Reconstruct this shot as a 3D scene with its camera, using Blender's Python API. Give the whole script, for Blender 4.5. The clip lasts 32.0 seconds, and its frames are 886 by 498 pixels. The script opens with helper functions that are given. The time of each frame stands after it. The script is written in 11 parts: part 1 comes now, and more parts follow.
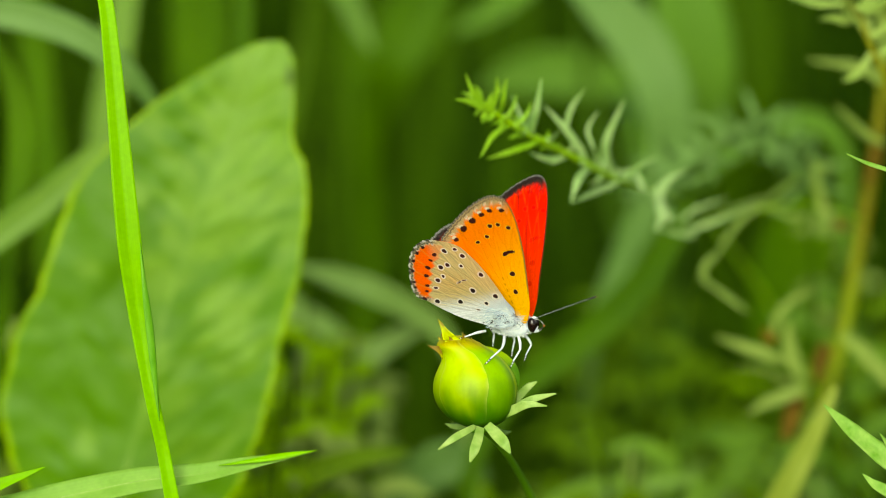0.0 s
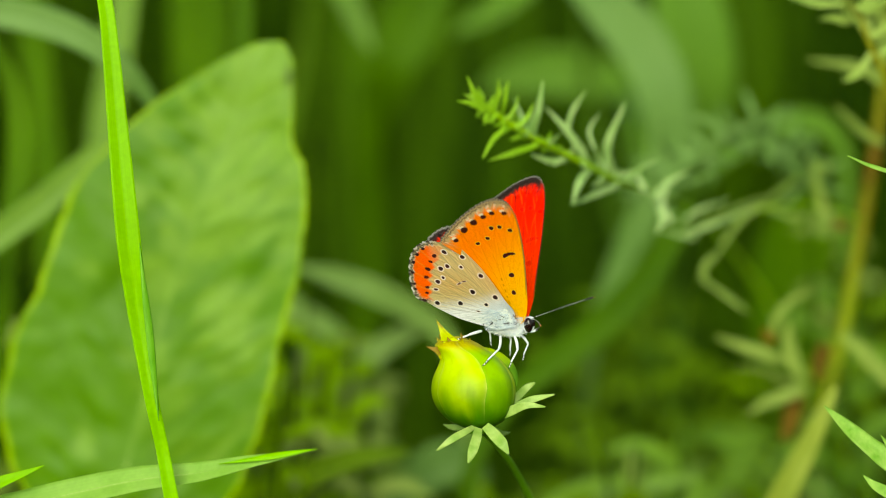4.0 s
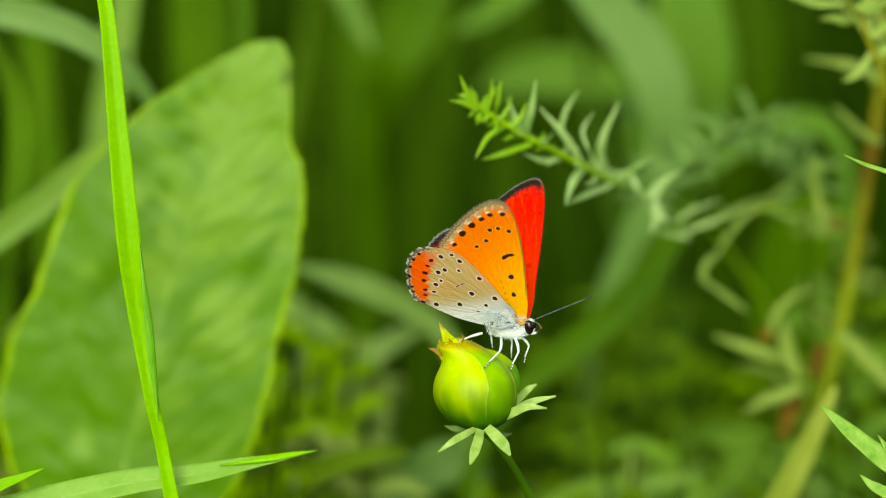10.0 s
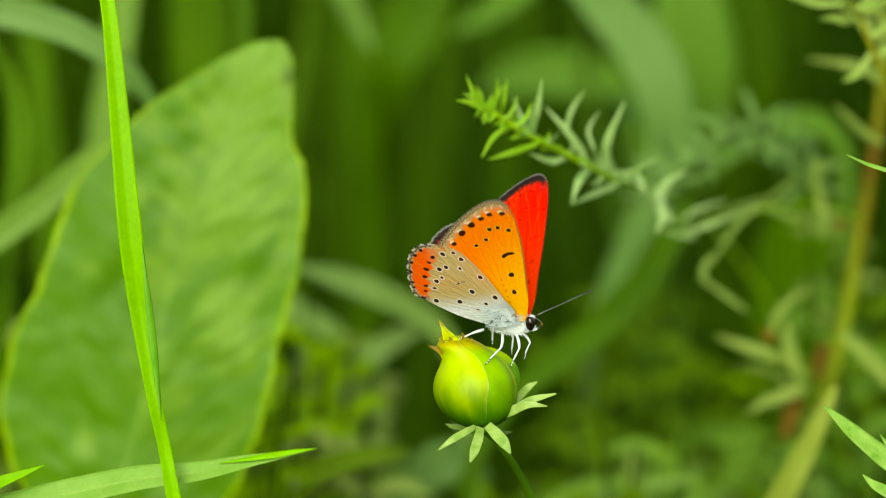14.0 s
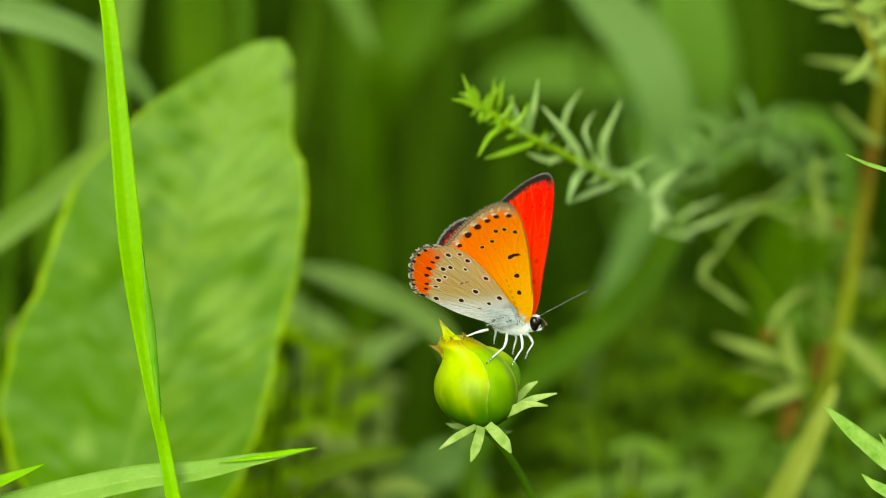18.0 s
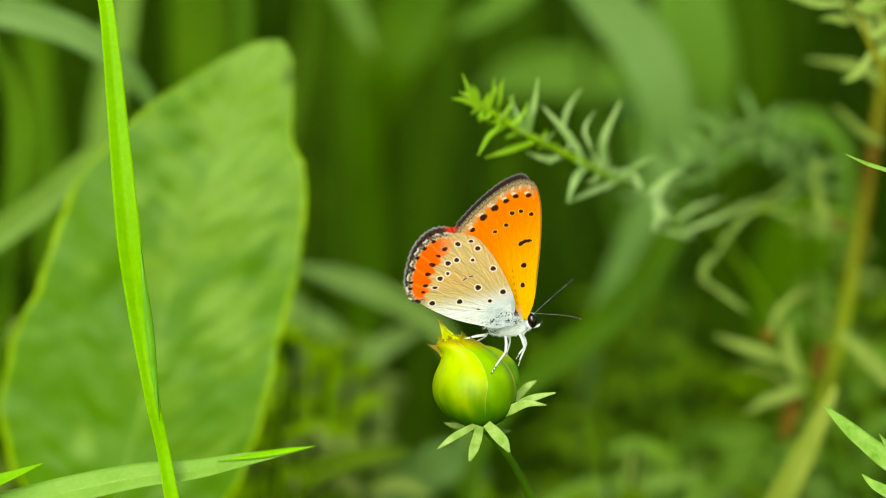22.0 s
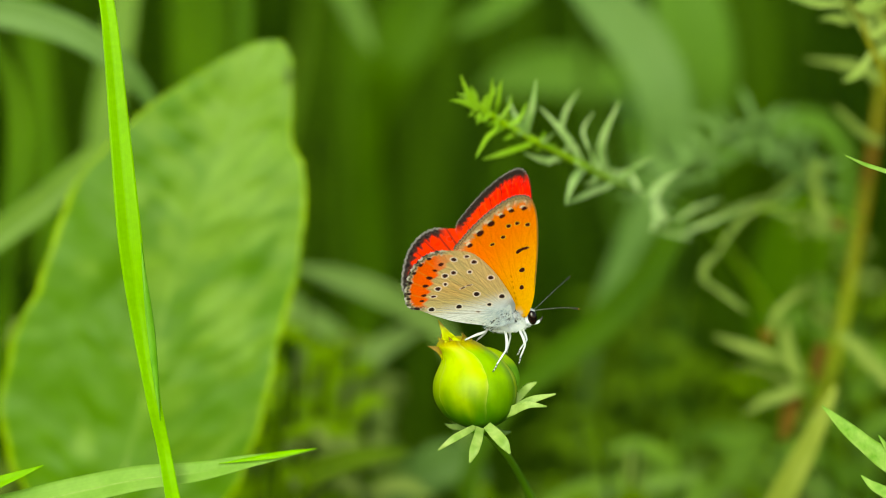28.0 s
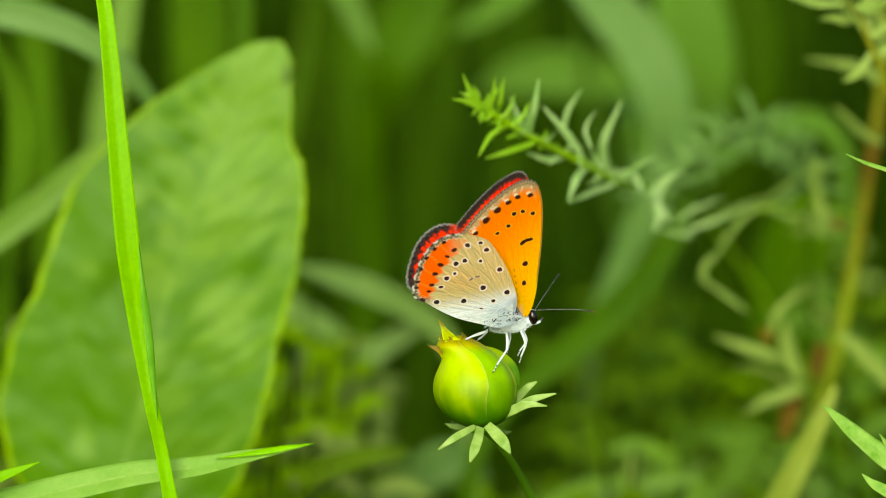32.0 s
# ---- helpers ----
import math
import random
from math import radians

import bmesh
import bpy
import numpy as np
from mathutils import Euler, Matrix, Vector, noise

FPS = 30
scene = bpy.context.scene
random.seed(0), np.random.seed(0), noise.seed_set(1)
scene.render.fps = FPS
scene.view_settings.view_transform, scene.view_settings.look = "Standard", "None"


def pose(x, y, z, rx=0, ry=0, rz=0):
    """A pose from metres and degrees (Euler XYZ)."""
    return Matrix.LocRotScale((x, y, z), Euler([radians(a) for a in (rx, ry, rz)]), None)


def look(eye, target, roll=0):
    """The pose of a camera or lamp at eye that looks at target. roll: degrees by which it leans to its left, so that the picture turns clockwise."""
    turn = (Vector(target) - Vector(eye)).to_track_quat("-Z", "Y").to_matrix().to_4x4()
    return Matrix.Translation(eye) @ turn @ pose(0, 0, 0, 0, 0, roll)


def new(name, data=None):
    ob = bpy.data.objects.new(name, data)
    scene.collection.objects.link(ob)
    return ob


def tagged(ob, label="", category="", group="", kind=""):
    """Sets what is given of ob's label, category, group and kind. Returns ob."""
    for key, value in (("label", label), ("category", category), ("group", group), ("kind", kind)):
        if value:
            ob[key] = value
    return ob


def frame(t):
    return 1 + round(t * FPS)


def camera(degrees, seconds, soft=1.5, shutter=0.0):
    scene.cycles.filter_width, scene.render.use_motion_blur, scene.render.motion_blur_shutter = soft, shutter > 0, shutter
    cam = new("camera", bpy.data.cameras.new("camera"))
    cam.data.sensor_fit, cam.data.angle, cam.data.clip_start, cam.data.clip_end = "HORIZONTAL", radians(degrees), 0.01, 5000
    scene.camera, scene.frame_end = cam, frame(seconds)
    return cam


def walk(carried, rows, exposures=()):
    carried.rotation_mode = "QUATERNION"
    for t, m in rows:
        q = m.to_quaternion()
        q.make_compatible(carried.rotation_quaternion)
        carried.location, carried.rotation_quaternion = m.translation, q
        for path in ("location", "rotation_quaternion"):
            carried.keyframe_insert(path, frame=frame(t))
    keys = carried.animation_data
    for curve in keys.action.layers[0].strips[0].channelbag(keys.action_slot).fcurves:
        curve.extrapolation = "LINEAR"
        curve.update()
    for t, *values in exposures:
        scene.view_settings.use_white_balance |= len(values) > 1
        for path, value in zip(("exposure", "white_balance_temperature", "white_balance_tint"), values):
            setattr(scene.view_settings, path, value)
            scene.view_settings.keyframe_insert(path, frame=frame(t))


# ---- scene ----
# A copper butterfly on a flower bud in a meadow, seen through a long close-up lens on a tripod.
cam = camera(20, 32.0, 0.9)
EYE = (0.00000, -0.31301, 0.46653)
FOCUS = (0.00000, 0.00000, 0.40000)
walk(cam, [(0.0, look(EYE, FOCUS)), (32.0, look(EYE, FOCUS))], [(0.0, 0.66, 7100, -9.5), (32.0, 0.66, 7100, -9.5)])
cam.data.dof.use_dof = True
cam.data.dof.focus_distance = 0.317
cam.data.dof.aperture_fstop = 13.0
cam.data.dof.aperture_blades = 0

# ---- light: bright hazy sky, a soft sun high behind the camera ----
SUN_ELEVATION, SUN_AZIMUTH = 31.0, 189.0
world = bpy.data.worlds.new("sky")
scene.world = world
world.use_nodes = True
wn = world.node_tree
wn.nodes.clear()
sky = wn.nodes.new("ShaderNodeTexSky")
sky.sky_type = "NISHITA"
sky.sun_disc = False
sky.sun_elevation = radians(SUN_ELEVATION)
sky.sun_rotation = radians(SUN_AZIMUTH)
sky.dust_density = 3.0
bg = wn.nodes.new("ShaderNodeBackground")
bg.inputs["Strength"].default_value = 0.11
wout = wn.nodes.new("ShaderNodeOutputWorld")
wn.links.new(sky.outputs[0], bg.inputs["Color"])
wn.links.new(bg.outputs[0], wout.inputs["Surface"])
sun_data = bpy.data.lights.new("sun", "SUN")
sun_data.energy = 3.1
sun_data.angle = radians(38)
sun_data.color = (1.0, 0.985, 0.95)
sun = new("sun", sun_data)
_e, _a = radians(SUN_ELEVATION), radians(SUN_AZIMUTH)
_d = Vector((math.sin(_a) * math.cos(_e), math.cos(_a) * math.cos(_e), math.sin(_e)))
sun.matrix_world = look(tuple(_d * 5), (0, 0, 0))


# ---- materials ----
def tree(name):
    m = bpy.data.materials.new(name)
    m.use_nodes = True
    m.node_tree.nodes.clear()
    return m, m.node_tree


def noise_node(nt, scale, detail=4.0, coord="Object", rough=0.6):
    tc = nt.nodes.new("ShaderNodeTexCoord")
    n = nt.nodes.new("ShaderNodeTexNoise")
    n.inputs["Scale"].default_value = scale
    n.inputs["Detail"].default_value = detail
    n.inputs["Roughness"].default_value = rough
    nt.links.new(tc.outputs[coord], n.inputs["Vector"])
    return n


def mixrgb(nt, fac, a, b, mode="MIX"):
    n = nt.nodes.new("ShaderNodeMix")
    n.data_type, n.blend_type = "RGBA", mode
    for key, value in ((0, fac), (6, a), (7, b)):
        if hasattr(value, "links"):
            nt.links.new(value, n.inputs[key])
        elif key == 0:
            n.inputs[0].default_value = value
        else:
            n.inputs[key].default_value = (*value, 1.0)
    return n.outputs[2]


def ramp(nt, fac, stops):
    n = nt.nodes.new("ShaderNodeValToRGB")
    el = n.color_ramp.elements
    while len(el) < len(stops):
        el.new(0.5)
    for e, (p, c) in zip(el, stops):
        e.position, e.color = p, (*c, 1.0)
    nt.links.new(fac, n.inputs[0])
    return n.outputs[0]


def surface(nt, color, rough=0.5, trans=0.0, trans_color=None, bump=None, bump_strength=0.3, bump_dist=0.0001, sheen=0.0, spec=0.5):
    out = nt.nodes.new("ShaderNodeOutputMaterial")
    p = nt.nodes.new("ShaderNodeBsdfPrincipled")
    if hasattr(color, "links"):
        nt.links.new(color, p.inputs["Base Color"])
    else:
        p.inputs["Base Color"].default_value = (*color, 1.0)
    p.inputs["Roughness"].default_value = rough
    p.inputs["Sheen Weight"].default_value = sheen
    p.inputs["Specular IOR Level"].default_value = spec
    if bump is not None:
        b = nt.nodes.new("ShaderNodeBump")
        b.inputs["Strength"].default_value = bump_strength
        b.inputs["Distance"].default_value = bump_dist
        nt.links.new(bump, b.inputs["Height"])
        nt.links.new(b.outputs[0], p.inputs["Normal"])
    last = p.outputs[0]
    if trans:
        t = nt.nodes.new("ShaderNodeBsdfTranslucent")
        tcol = trans_color if trans_color is not None else color
        if hasattr(tcol, "links"):
            nt.links.new(tcol, t.inputs["Color"])
        else:
            t.inputs["Color"].default_value = (*tcol, 1.0)
        mx = nt.nodes.new("ShaderNodeMixShader")
        mx.inputs[0].default_value = trans
        nt.links.new(p.outputs[0], mx.inputs[1])
        nt.links.new(t.outputs[0], mx.inputs[2])
        last = mx.outputs[0]
    nt.links.new(last, out.inputs["Surface"])


def leaf_material(name, dark, light, trans=0.35, rough=0.45, scale=60.0, fine=700.0, island=False, spec=0.4):
    """Green leaf: blotches, fine grain, light shining through."""
    m, nt = tree(name)
    big = noise_node(nt, scale)
    small = noise_node(nt, fine, 3.0)
    if island:
        g = nt.nodes.new("ShaderNodeNewGeometry")
        fac = mixrgb(nt, 0.6, big.outputs[0], g.outputs["Random Per Island"])
    else:
        fac = big.outputs[0]
    col = ramp(nt, fac, ((0.25, dark), (0.75, light)))
    col = mixrgb(nt, 0.25, col, ramp(nt, small.outputs[0], ((0.3, (0.55, 0.55, 0.55)), (0.7, (1.0, 1.0, 1.0)))), "MULTIPLY")
    tc = mixrgb(nt, 1.0, col, (1.0, 1.0, 0.35), "MULTIPLY")
    surface(nt, col, rough, trans, tc, small.outputs[0], 0.25, 0.0001, spec=spec)
    return m


def striped_leaf(name, dark, light, freq, trans=0.35, rough=0.4):
    """Grass: fine parallel veins along the blade, by its UV across."""
    m, nt = tree(name)
    uv = nt.nodes.new("ShaderNodeUVMap")
    sep = nt.nodes.new("ShaderNodeSeparateXYZ")
    nt.links.new(uv.outputs[0], sep.inputs[0])
    mul = nt.nodes.new("ShaderNodeMath")
    mul.operation = "MULTIPLY"
    mul.inputs[1].default_value = freq
    nt.links.new(sep.outputs[0], mul.inputs[0])
    sn = nt.nodes.new("ShaderNodeMath")
    sn.operation = "SINE"
    nt.links.new(mul.outputs[0], sn.inputs[0])
    big = noise_node(nt, 90.0)
    small = noise_node(nt, 1500.0, 2.0)
    col = ramp(nt, big.outputs[0], ((0.3, dark), (0.7, light)))
    vein = ramp(nt, sn.outputs[0], ((0.0, (0.9, 0.9, 0.9)), (1.0, (1.0, 1.0, 1.0))))
    col = mixrgb(nt, 0.35, col, vein, "MULTIPLY")
    col = mixrgb(nt, 0.2, col, ramp(nt, small.outputs[0], ((0.3, (0.5, 0.5, 0.5)), (0.7, (1.0, 1.0, 1.0)))), "MULTIPLY")
    tc = mixrgb(nt, 1.0, col, (1.0, 1.0, 0.3), "MULTIPLY")
    surface(nt, col, rough, trans, tc, sn.outputs[0], 0.07, 0.00004, spec=0.12)
    return m


def painted(name, rough=0.6, trans=0.0, sheen=0.0, grain=2500.0, strength=0.3, dist=0.00005, attr="pattern", spec=0.2, back=None):
    """Surface whose colours come from the pattern laid on its vertices."""
    m, nt = tree(name)
    a = nt.nodes.new("ShaderNodeAttribute")
    a.attribute_name = attr
    n = noise_node(nt, grain, 3.0)
    col = mixrgb(nt, 0.35, a.outputs["Color"], ramp(nt, n.outputs[0], ((0.25, (0.6, 0.6, 0.6)), (0.75, (1.0, 1.0, 1.0)))), "MULTIPLY")
    lit = col
    if back:
        b = nt.nodes.new("ShaderNodeAttribute")
        b.attribute_name = back
        lit = b.outputs["Color"]
    surface(nt, col, rough, trans, lit, n.outputs[0], strength, dist, sheen, spec)
    return m


def plain(name, a, b, rough=0.6, scale=800.0, strength=0.2, spec=0.4, trans=0.0):
    m, nt = tree(name)
    n = noise_node(nt, scale)
    surface(nt, ramp(nt, n.outputs[0], ((0.3, a), (0.7, b))), rough, trans, None, n.outputs[0], strength, 0.0001, spec=spec)
    return m


WING = painted("wing_scales", 0.75, 0.42, 0.0, 5000.0, 0.2, spec=0.06, back="back_light")
FUR = plain("white_hair", (0.6, 0.63, 0.66), (0.74, 0.76, 0.78), 0.7, 3000.0, trans=0.2, spec=0.1)
HAIR = leaf_material("blue_white_hair", (0.56, 0.64, 0.75), (0.97, 0.98, 0.99), 0.2, 0.7, 900.0, 4000.0, True, 0.1)
BLUE_HAIR = leaf_material("pale_blue_hair", (0.3, 0.42, 0.6), (0.86, 0.92, 0.97), 0.2, 0.7, 900.0, 4000.0, True, 0.1)
SKIN = plain("pale_scales", (0.45, 0.5, 0.57), (0.82, 0.86, 0.9), 0.7, 2500.0)
DARK = plain("dark_chitin", (0.012, 0.01, 0.01), (0.035, 0.03, 0.025), 0.4)
EYE_MAT = plain("black_eye", (0.004, 0.002, 0.002), (0.01, 0.004, 0.003), 0.16, 4000.0, 0.05, 0.35)
ORANGE = plain("orange_tip", (0.7, 0.16, 0.01), (0.8, 0.25, 0.02))
GRASS_NEAR = striped_leaf("fresh_grass", (0.21, 0.48, 0.0), (0.26, 0.57, 0.0), 70.0, 0.45, 0.5)
GRASS_LOW = striped_leaf("pale_grass", (0.17, 0.36, 0.025), (0.28, 0.48, 0.08), 60.0, 0.4, 0.5)
LEAF_RIGHT = leaf_material("lobed_leaf", (0.12, 0.31, 0.005), (0.35, 0.54, 0.1), 0.35, 0.5, 500.0, 1500.0, spec=0.3)
SPRIG = leaf_material("needle_leaf", (0.18, 0.34, 0.06), (0.48, 0.62, 0.27), 0.35, 0.5, 120.0, spec=0.25)
SPRIG_TIP = leaf_material("young_needle_leaf", (0.21, 0.43, 0.004), (0.37, 0.6, 0.04), 0.4, 0.5, 120.0, spec=0.25)
SPRIG_STEM = leaf_material("green_stem", (0.2, 0.4, 0.003), (0.32, 0.52, 0.006), 0.15, 0.5, 150.0, spec=0.25)
BROWN_STEM = plain("brown_green_stem", (0.11, 0.095, 0.001), (0.13, 0.185, 0.002), 0.6, 22.0, spec=0.1)
BROAD = leaf_material("broad_blade", (0.08, 0.18, 0.006), (0.16, 0.29, 0.02), 0.35, 0.5, 40.0, spec=0.25)
# the background's deep shade is put into these three dark greens
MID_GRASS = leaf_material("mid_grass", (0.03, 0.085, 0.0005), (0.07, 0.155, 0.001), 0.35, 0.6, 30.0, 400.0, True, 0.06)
SHADED_MEADOW = leaf_material("meadow_grass", (0.0095, 0.027, 0.0001), (0.034, 0.076, 0.0003), 0.25, 0.7, 8.0, 200.0, True, 0.04)
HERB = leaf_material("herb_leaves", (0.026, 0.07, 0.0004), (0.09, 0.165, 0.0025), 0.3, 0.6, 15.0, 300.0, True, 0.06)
BUD = painted("bud_skin", 0.5, 0.25, 0.0, 900.0, 0.1, 0.0001, spec=0.2)
BRACT = leaf_material("bract_leaf", (0.14, 0.29, 0.015), (0.42, 0.55, 0.15), 0.3, 0.5, 420.0, 2500.0, spec=0.3)
STALK = leaf_material("stalk", (0.08, 0.23, 0.002), (0.13, 0.3, 0.005), 0.1, 0.5, 200.0, spec=0.25)
# darker copy of the fresh grass, with the fold's shade in its colour
SHADED_GRASS = leaf_material("shaded_blade", (0.1, 0.3, 0.003), (0.16, 0.38, 0.02), 0.3, 0.5, 200.0, spec=0.2)
RUST = plain("rust_leaf", (0.06, 0.035, 0.002), (0.12, 0.07, 0.003), 0.6, 60.0, spec=0.1)
PALE = leaf_material("pale_blade", (0.085, 0.18, 0.027), (0.148, 0.26, 0.06), 0.3, 0.55, 30.0, spec=0.2)
WHITISH = leaf_material("whitish_leaf", (0.16, 0.27, 0.03), (0.36, 0.47, 0.1), 0.35, 0.55, 60.0, spec=0.2)
WHITISH_DIM = leaf_material("grey_leaf", (0.15, 0.25, 0.03), (0.27, 0.37, 0.08), 0.3, 0.55, 60.0, spec=0.15)
YELLOWISH = leaf_material("yellowish_leaf", (0.14, 0.22, 0.025), (0.28, 0.37, 0.075), 0.3, 0.55, 60.0, spec=0.15)
LUSH = leaf_material("lush_herb_leaves", (0.1, 0.21, 0.0004), (0.24, 0.42, 0.004), 0.35, 0.6, 25.0, 300.0, True, 0.05)
DIM = leaf_material("dim_blade", (0.07, 0.16, 0.009), (0.12, 0.24, 0.022), 0.3, 0.55, 30.0, spec=0.1)
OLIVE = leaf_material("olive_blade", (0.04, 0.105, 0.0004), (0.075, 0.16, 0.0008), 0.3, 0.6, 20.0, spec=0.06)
FROSTED = leaf_material("frosted_leaf", (0.17, 0.3, 0.05), (0.28, 0.42, 0.11), 0.35, 0.55, 60.0, spec=0.2)
STRAW = leaf_material("straw_blade", (0.17, 0.23, 0.015), (0.32, 0.39, 0.07), 0.3, 0.55, 60.0, spec=0.12)
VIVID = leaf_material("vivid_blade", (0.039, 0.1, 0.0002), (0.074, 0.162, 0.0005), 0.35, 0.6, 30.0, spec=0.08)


def dock_material():
    m, nt = tree("dock_leaf")
    a = nt.nodes.new("ShaderNodeAttribute")
    a.attribute_name = "pattern"
    n1 = noise_node(nt, 90.0, 3.0)
    n2 = noise_node(nt, 500.0, 4.0)
    col = mixrgb(nt, 0.3, a.outputs["Color"], ramp(nt, n1.outputs[0], ((0.35, (0.6, 0.66, 0.45)), (0.65, (1.0, 1.0, 1.0)))), "MULTIPLY")
    col = mixrgb(nt, 0.25, col, ramp(nt, n2.outputs[0], ((0.3, (0.6, 0.6, 0.6)), (0.7, (1.0, 1.0, 1.0)))), "MULTIPLY")
    surface(nt, col, 0.45, 0.35, mixrgb(nt, 1.0, col, (1.0, 1.0, 0.3), "MULTIPLY"), n2.outputs[0], 0.3, 0.0003, spec=0.15)
    return m


DOCK = dock_material()


def soil_material():
    m, nt = tree("soil")
    n = noise_node(nt, 6.0, 8.0)
    n2 = noise_node(nt, 90.0, 6.0)
    col = ramp(nt, n.outputs[0], ((0.35, (0.03, 0.022, 0.012)), (0.6, (0.035, 0.06, 0.012))))
    col = mixrgb(nt, 0.4, col, ramp(nt, n2.outputs[0], ((0.3, (0.4, 0.4, 0.4)), (0.7, (1, 1, 1)))), "MULTIPLY")
    surface(nt, col, 0.9, 0, None, n2.outputs[0], 0.6, 0.01)
    return m


SOIL = soil_material()


# ---- building helpers ----
def link_mesh(name, bm, material, parent=None, label="", smooth=True):
    me = bpy.data.meshes.new(name)
    bm.to_mesh(me)
    bm.free()
    for p in me.polygons:
        p.use_smooth = smooth
    mats = material if isinstance(material, (list, tuple)) else (material,)
    for m in mats:
        me.materials.append(m)
    ob = new(name, me)
    if parent is not None:
        ob.parent = parent
    if label:
        tagged(ob, label)
    return ob


def part(name, bm, material, parent, label=""):
    return link_mesh(name, bm, material, parent, label)


def thing(name, label, category, group="", kind="", at=None):
    ob = new(name)
    ob.empty_display_size = 0.01
    if at is not None:
        ob.location = at
    return tagged(ob, label, category, group, kind)


def spline(pts, n):
    """A smooth curve through points of any dimension (centripetal, so that uneven steps do not loop)."""
    p = [np.array(q, float) for q in pts]
    p = [2 * p[0] - p[1]] + p + [2 * p[-1] - p[-2]]
    out = []
    segs = len(p) - 3
    flat = len(p[0]) == 1
    for k in range(n + 1):
        s = k / n * segs
        i = min(int(s), segs - 1)
        f = s - i
        a, b, c, d = p[i:i + 4]
        if flat:
            out.append(b * (1 - f) + c * f)
            continue
        t1 = max(np.linalg.norm(b - a), 1e-9) ** 0.5
        t2 = t1 + max(np.linalg.norm(c - b), 1e-9) ** 0.5
        t3 = t2 + max(np.linalg.norm(d - c), 1e-9) ** 0.5
        t = t1 + (t2 - t1) * f
        a1, a2, a3 = (t1 - t) / t1 * a + t / t1 * b, (t2 - t) / (t2 - t1) * b + (t - t1) / (t2 - t1) * c, (t3 - t) / (t3 - t2) * c + (t - t2) / (t3 - t2) * d
        b1, b2 = (t2 - t) / t2 * a1 + t / t2 * a2, (t3 - t) / (t3 - t1) * a2 + (t - t1) / (t3 - t1) * a3
        out.append((t2 - t) / (t2 - t1) * b1 + (t - t1) / (t2 - t1) * b2)
    return out


def ribbon(bm, pts, widths, facing=(0, -1, 0.2), fold=0.15, segs=24, across=6, thick=0.00012, wave=0.0, origin=(0, 0, 0), curl=0.0):
    """A leaf blade along points: a bent strip with two faces and a keel. widths in metres."""
    o = Vector(origin)
    line = [Vector(q) - o for q in spline(pts, segs)]
    wid = [max(float(w[0]), 1e-5) for w in spline([(w,) for w in widths], segs)]
    for _ in range(3):
        wid = [(wid[max(i - 1, 0)] + 2 * wid[i] + wid[min(i + 1, segs)]) / 4 if 0 < i < segs else wid[i] for i in range(segs + 1)]
    uvl = bm.loops.layers.uv.verify()
    top, bot = [], []
    face = Vector(facing)
    for i, c in enumerate(line):
        tan = (line[min(i + 1, segs)] - line[max(i - 1, 0)]).normalized()
        side = tan.cross(face)
        side = side.normalized() if side.length > 1e-6 else Vector((1, 0, 0))
        nrm = side.cross(tan).normalized()
        r1, r2 = [], []
        for j in range(across + 1):
            u = j / across * 2 - 1
            off = side * (u * wid[i] / 2) + nrm * (-fold * wid[i] * (1 - abs(u)) + curl * wid[i] * u * u)
            if wave:
                off += nrm * wave * wid[i] * math.sin(i * 0.9 + u * 2.0) * abs(u)
            t = thick * (1 - 0.85 * abs(u))
            r1.append(bm.verts.new(c + off + nrm * t))
            r2.append(bm.verts.new(c + off - nrm * t))
        top.append(r1)
        bot.append(r2)
    for i in range(segs):
        for j in range(across):
            for grid, flip in ((top, False), (bot, True)):
                vs = [grid[i][j], grid[i + 1][j], grid[i + 1][j + 1], grid[i][j + 1]]
                uvs = [(j / across, i / segs), (j / across, (i + 1) / segs), ((j + 1) / across, (i + 1) / segs), ((j + 1) / across, i / segs)]
                if flip:
                    vs, uvs = vs[::-1], uvs[::-1]
                f = bm.faces.new(vs)
                for loop, q in zip(f.loops, uvs):
                    loop[uvl].uv = q
        for j in (0, across):
            bm.faces.new((top[i][j], bot[i][j], bot[i + 1][j], top[i + 1][j]) if j == 0 else (top[i + 1][j], bot[i + 1][j], bot[i][j], top[i][j]))
    return bm


def tube(bm, pts, radii, segs=20, sides=8, origin=(0, 0, 0), mats=None):
    o = Vector(origin)
    line = [Vector(q) - o for q in spline(pts, segs)]
    rad = [max(float(r[0]), 1e-6) for r in spline([(r,) for r in radii], segs)]
    rings = []
    ref = Vector((0.3, 0.9, 0.2))
    for i, c in enumerate(line):
        tan = (line[min(i + 1, segs)] - line[max(i - 1, 0)]).normalized()
        a = tan.cross(ref).normalized()
        b = tan.cross(a).normalized()
        rings.append([bm.verts.new(c + (a * math.cos(k / sides * math.tau) + b * math.sin(k / sides * math.tau)) * rad[i]) for k in range(sides)])
    for i in range(segs):
        for k in range(sides):
            f = bm.faces.new((rings[i][k], rings[i][(k + 1) % sides], rings[i + 1][(k + 1) % sides], rings[i + 1][k]))
            if mats:
                f.material_index = mats(i)
    for r, rev in ((rings[0], False), (rings[-1], True)):
        f = bm.faces.new(r[::-1] if not rev else r)
        if mats:
            f.material_index = mats(0 if not rev else segs - 1)
    return bm


def ellipsoid(bm, centre, size, turn=(0, 0, 0), u=20, v=14):
    m = pose(*centre, *turn) @ Matrix.Diagonal((*size, 1))
    bmesh.ops.create_uvsphere(bm, u_segments=u, v_segments=v, radius=1.0, matrix=m)
    return bm


MM = 0.001


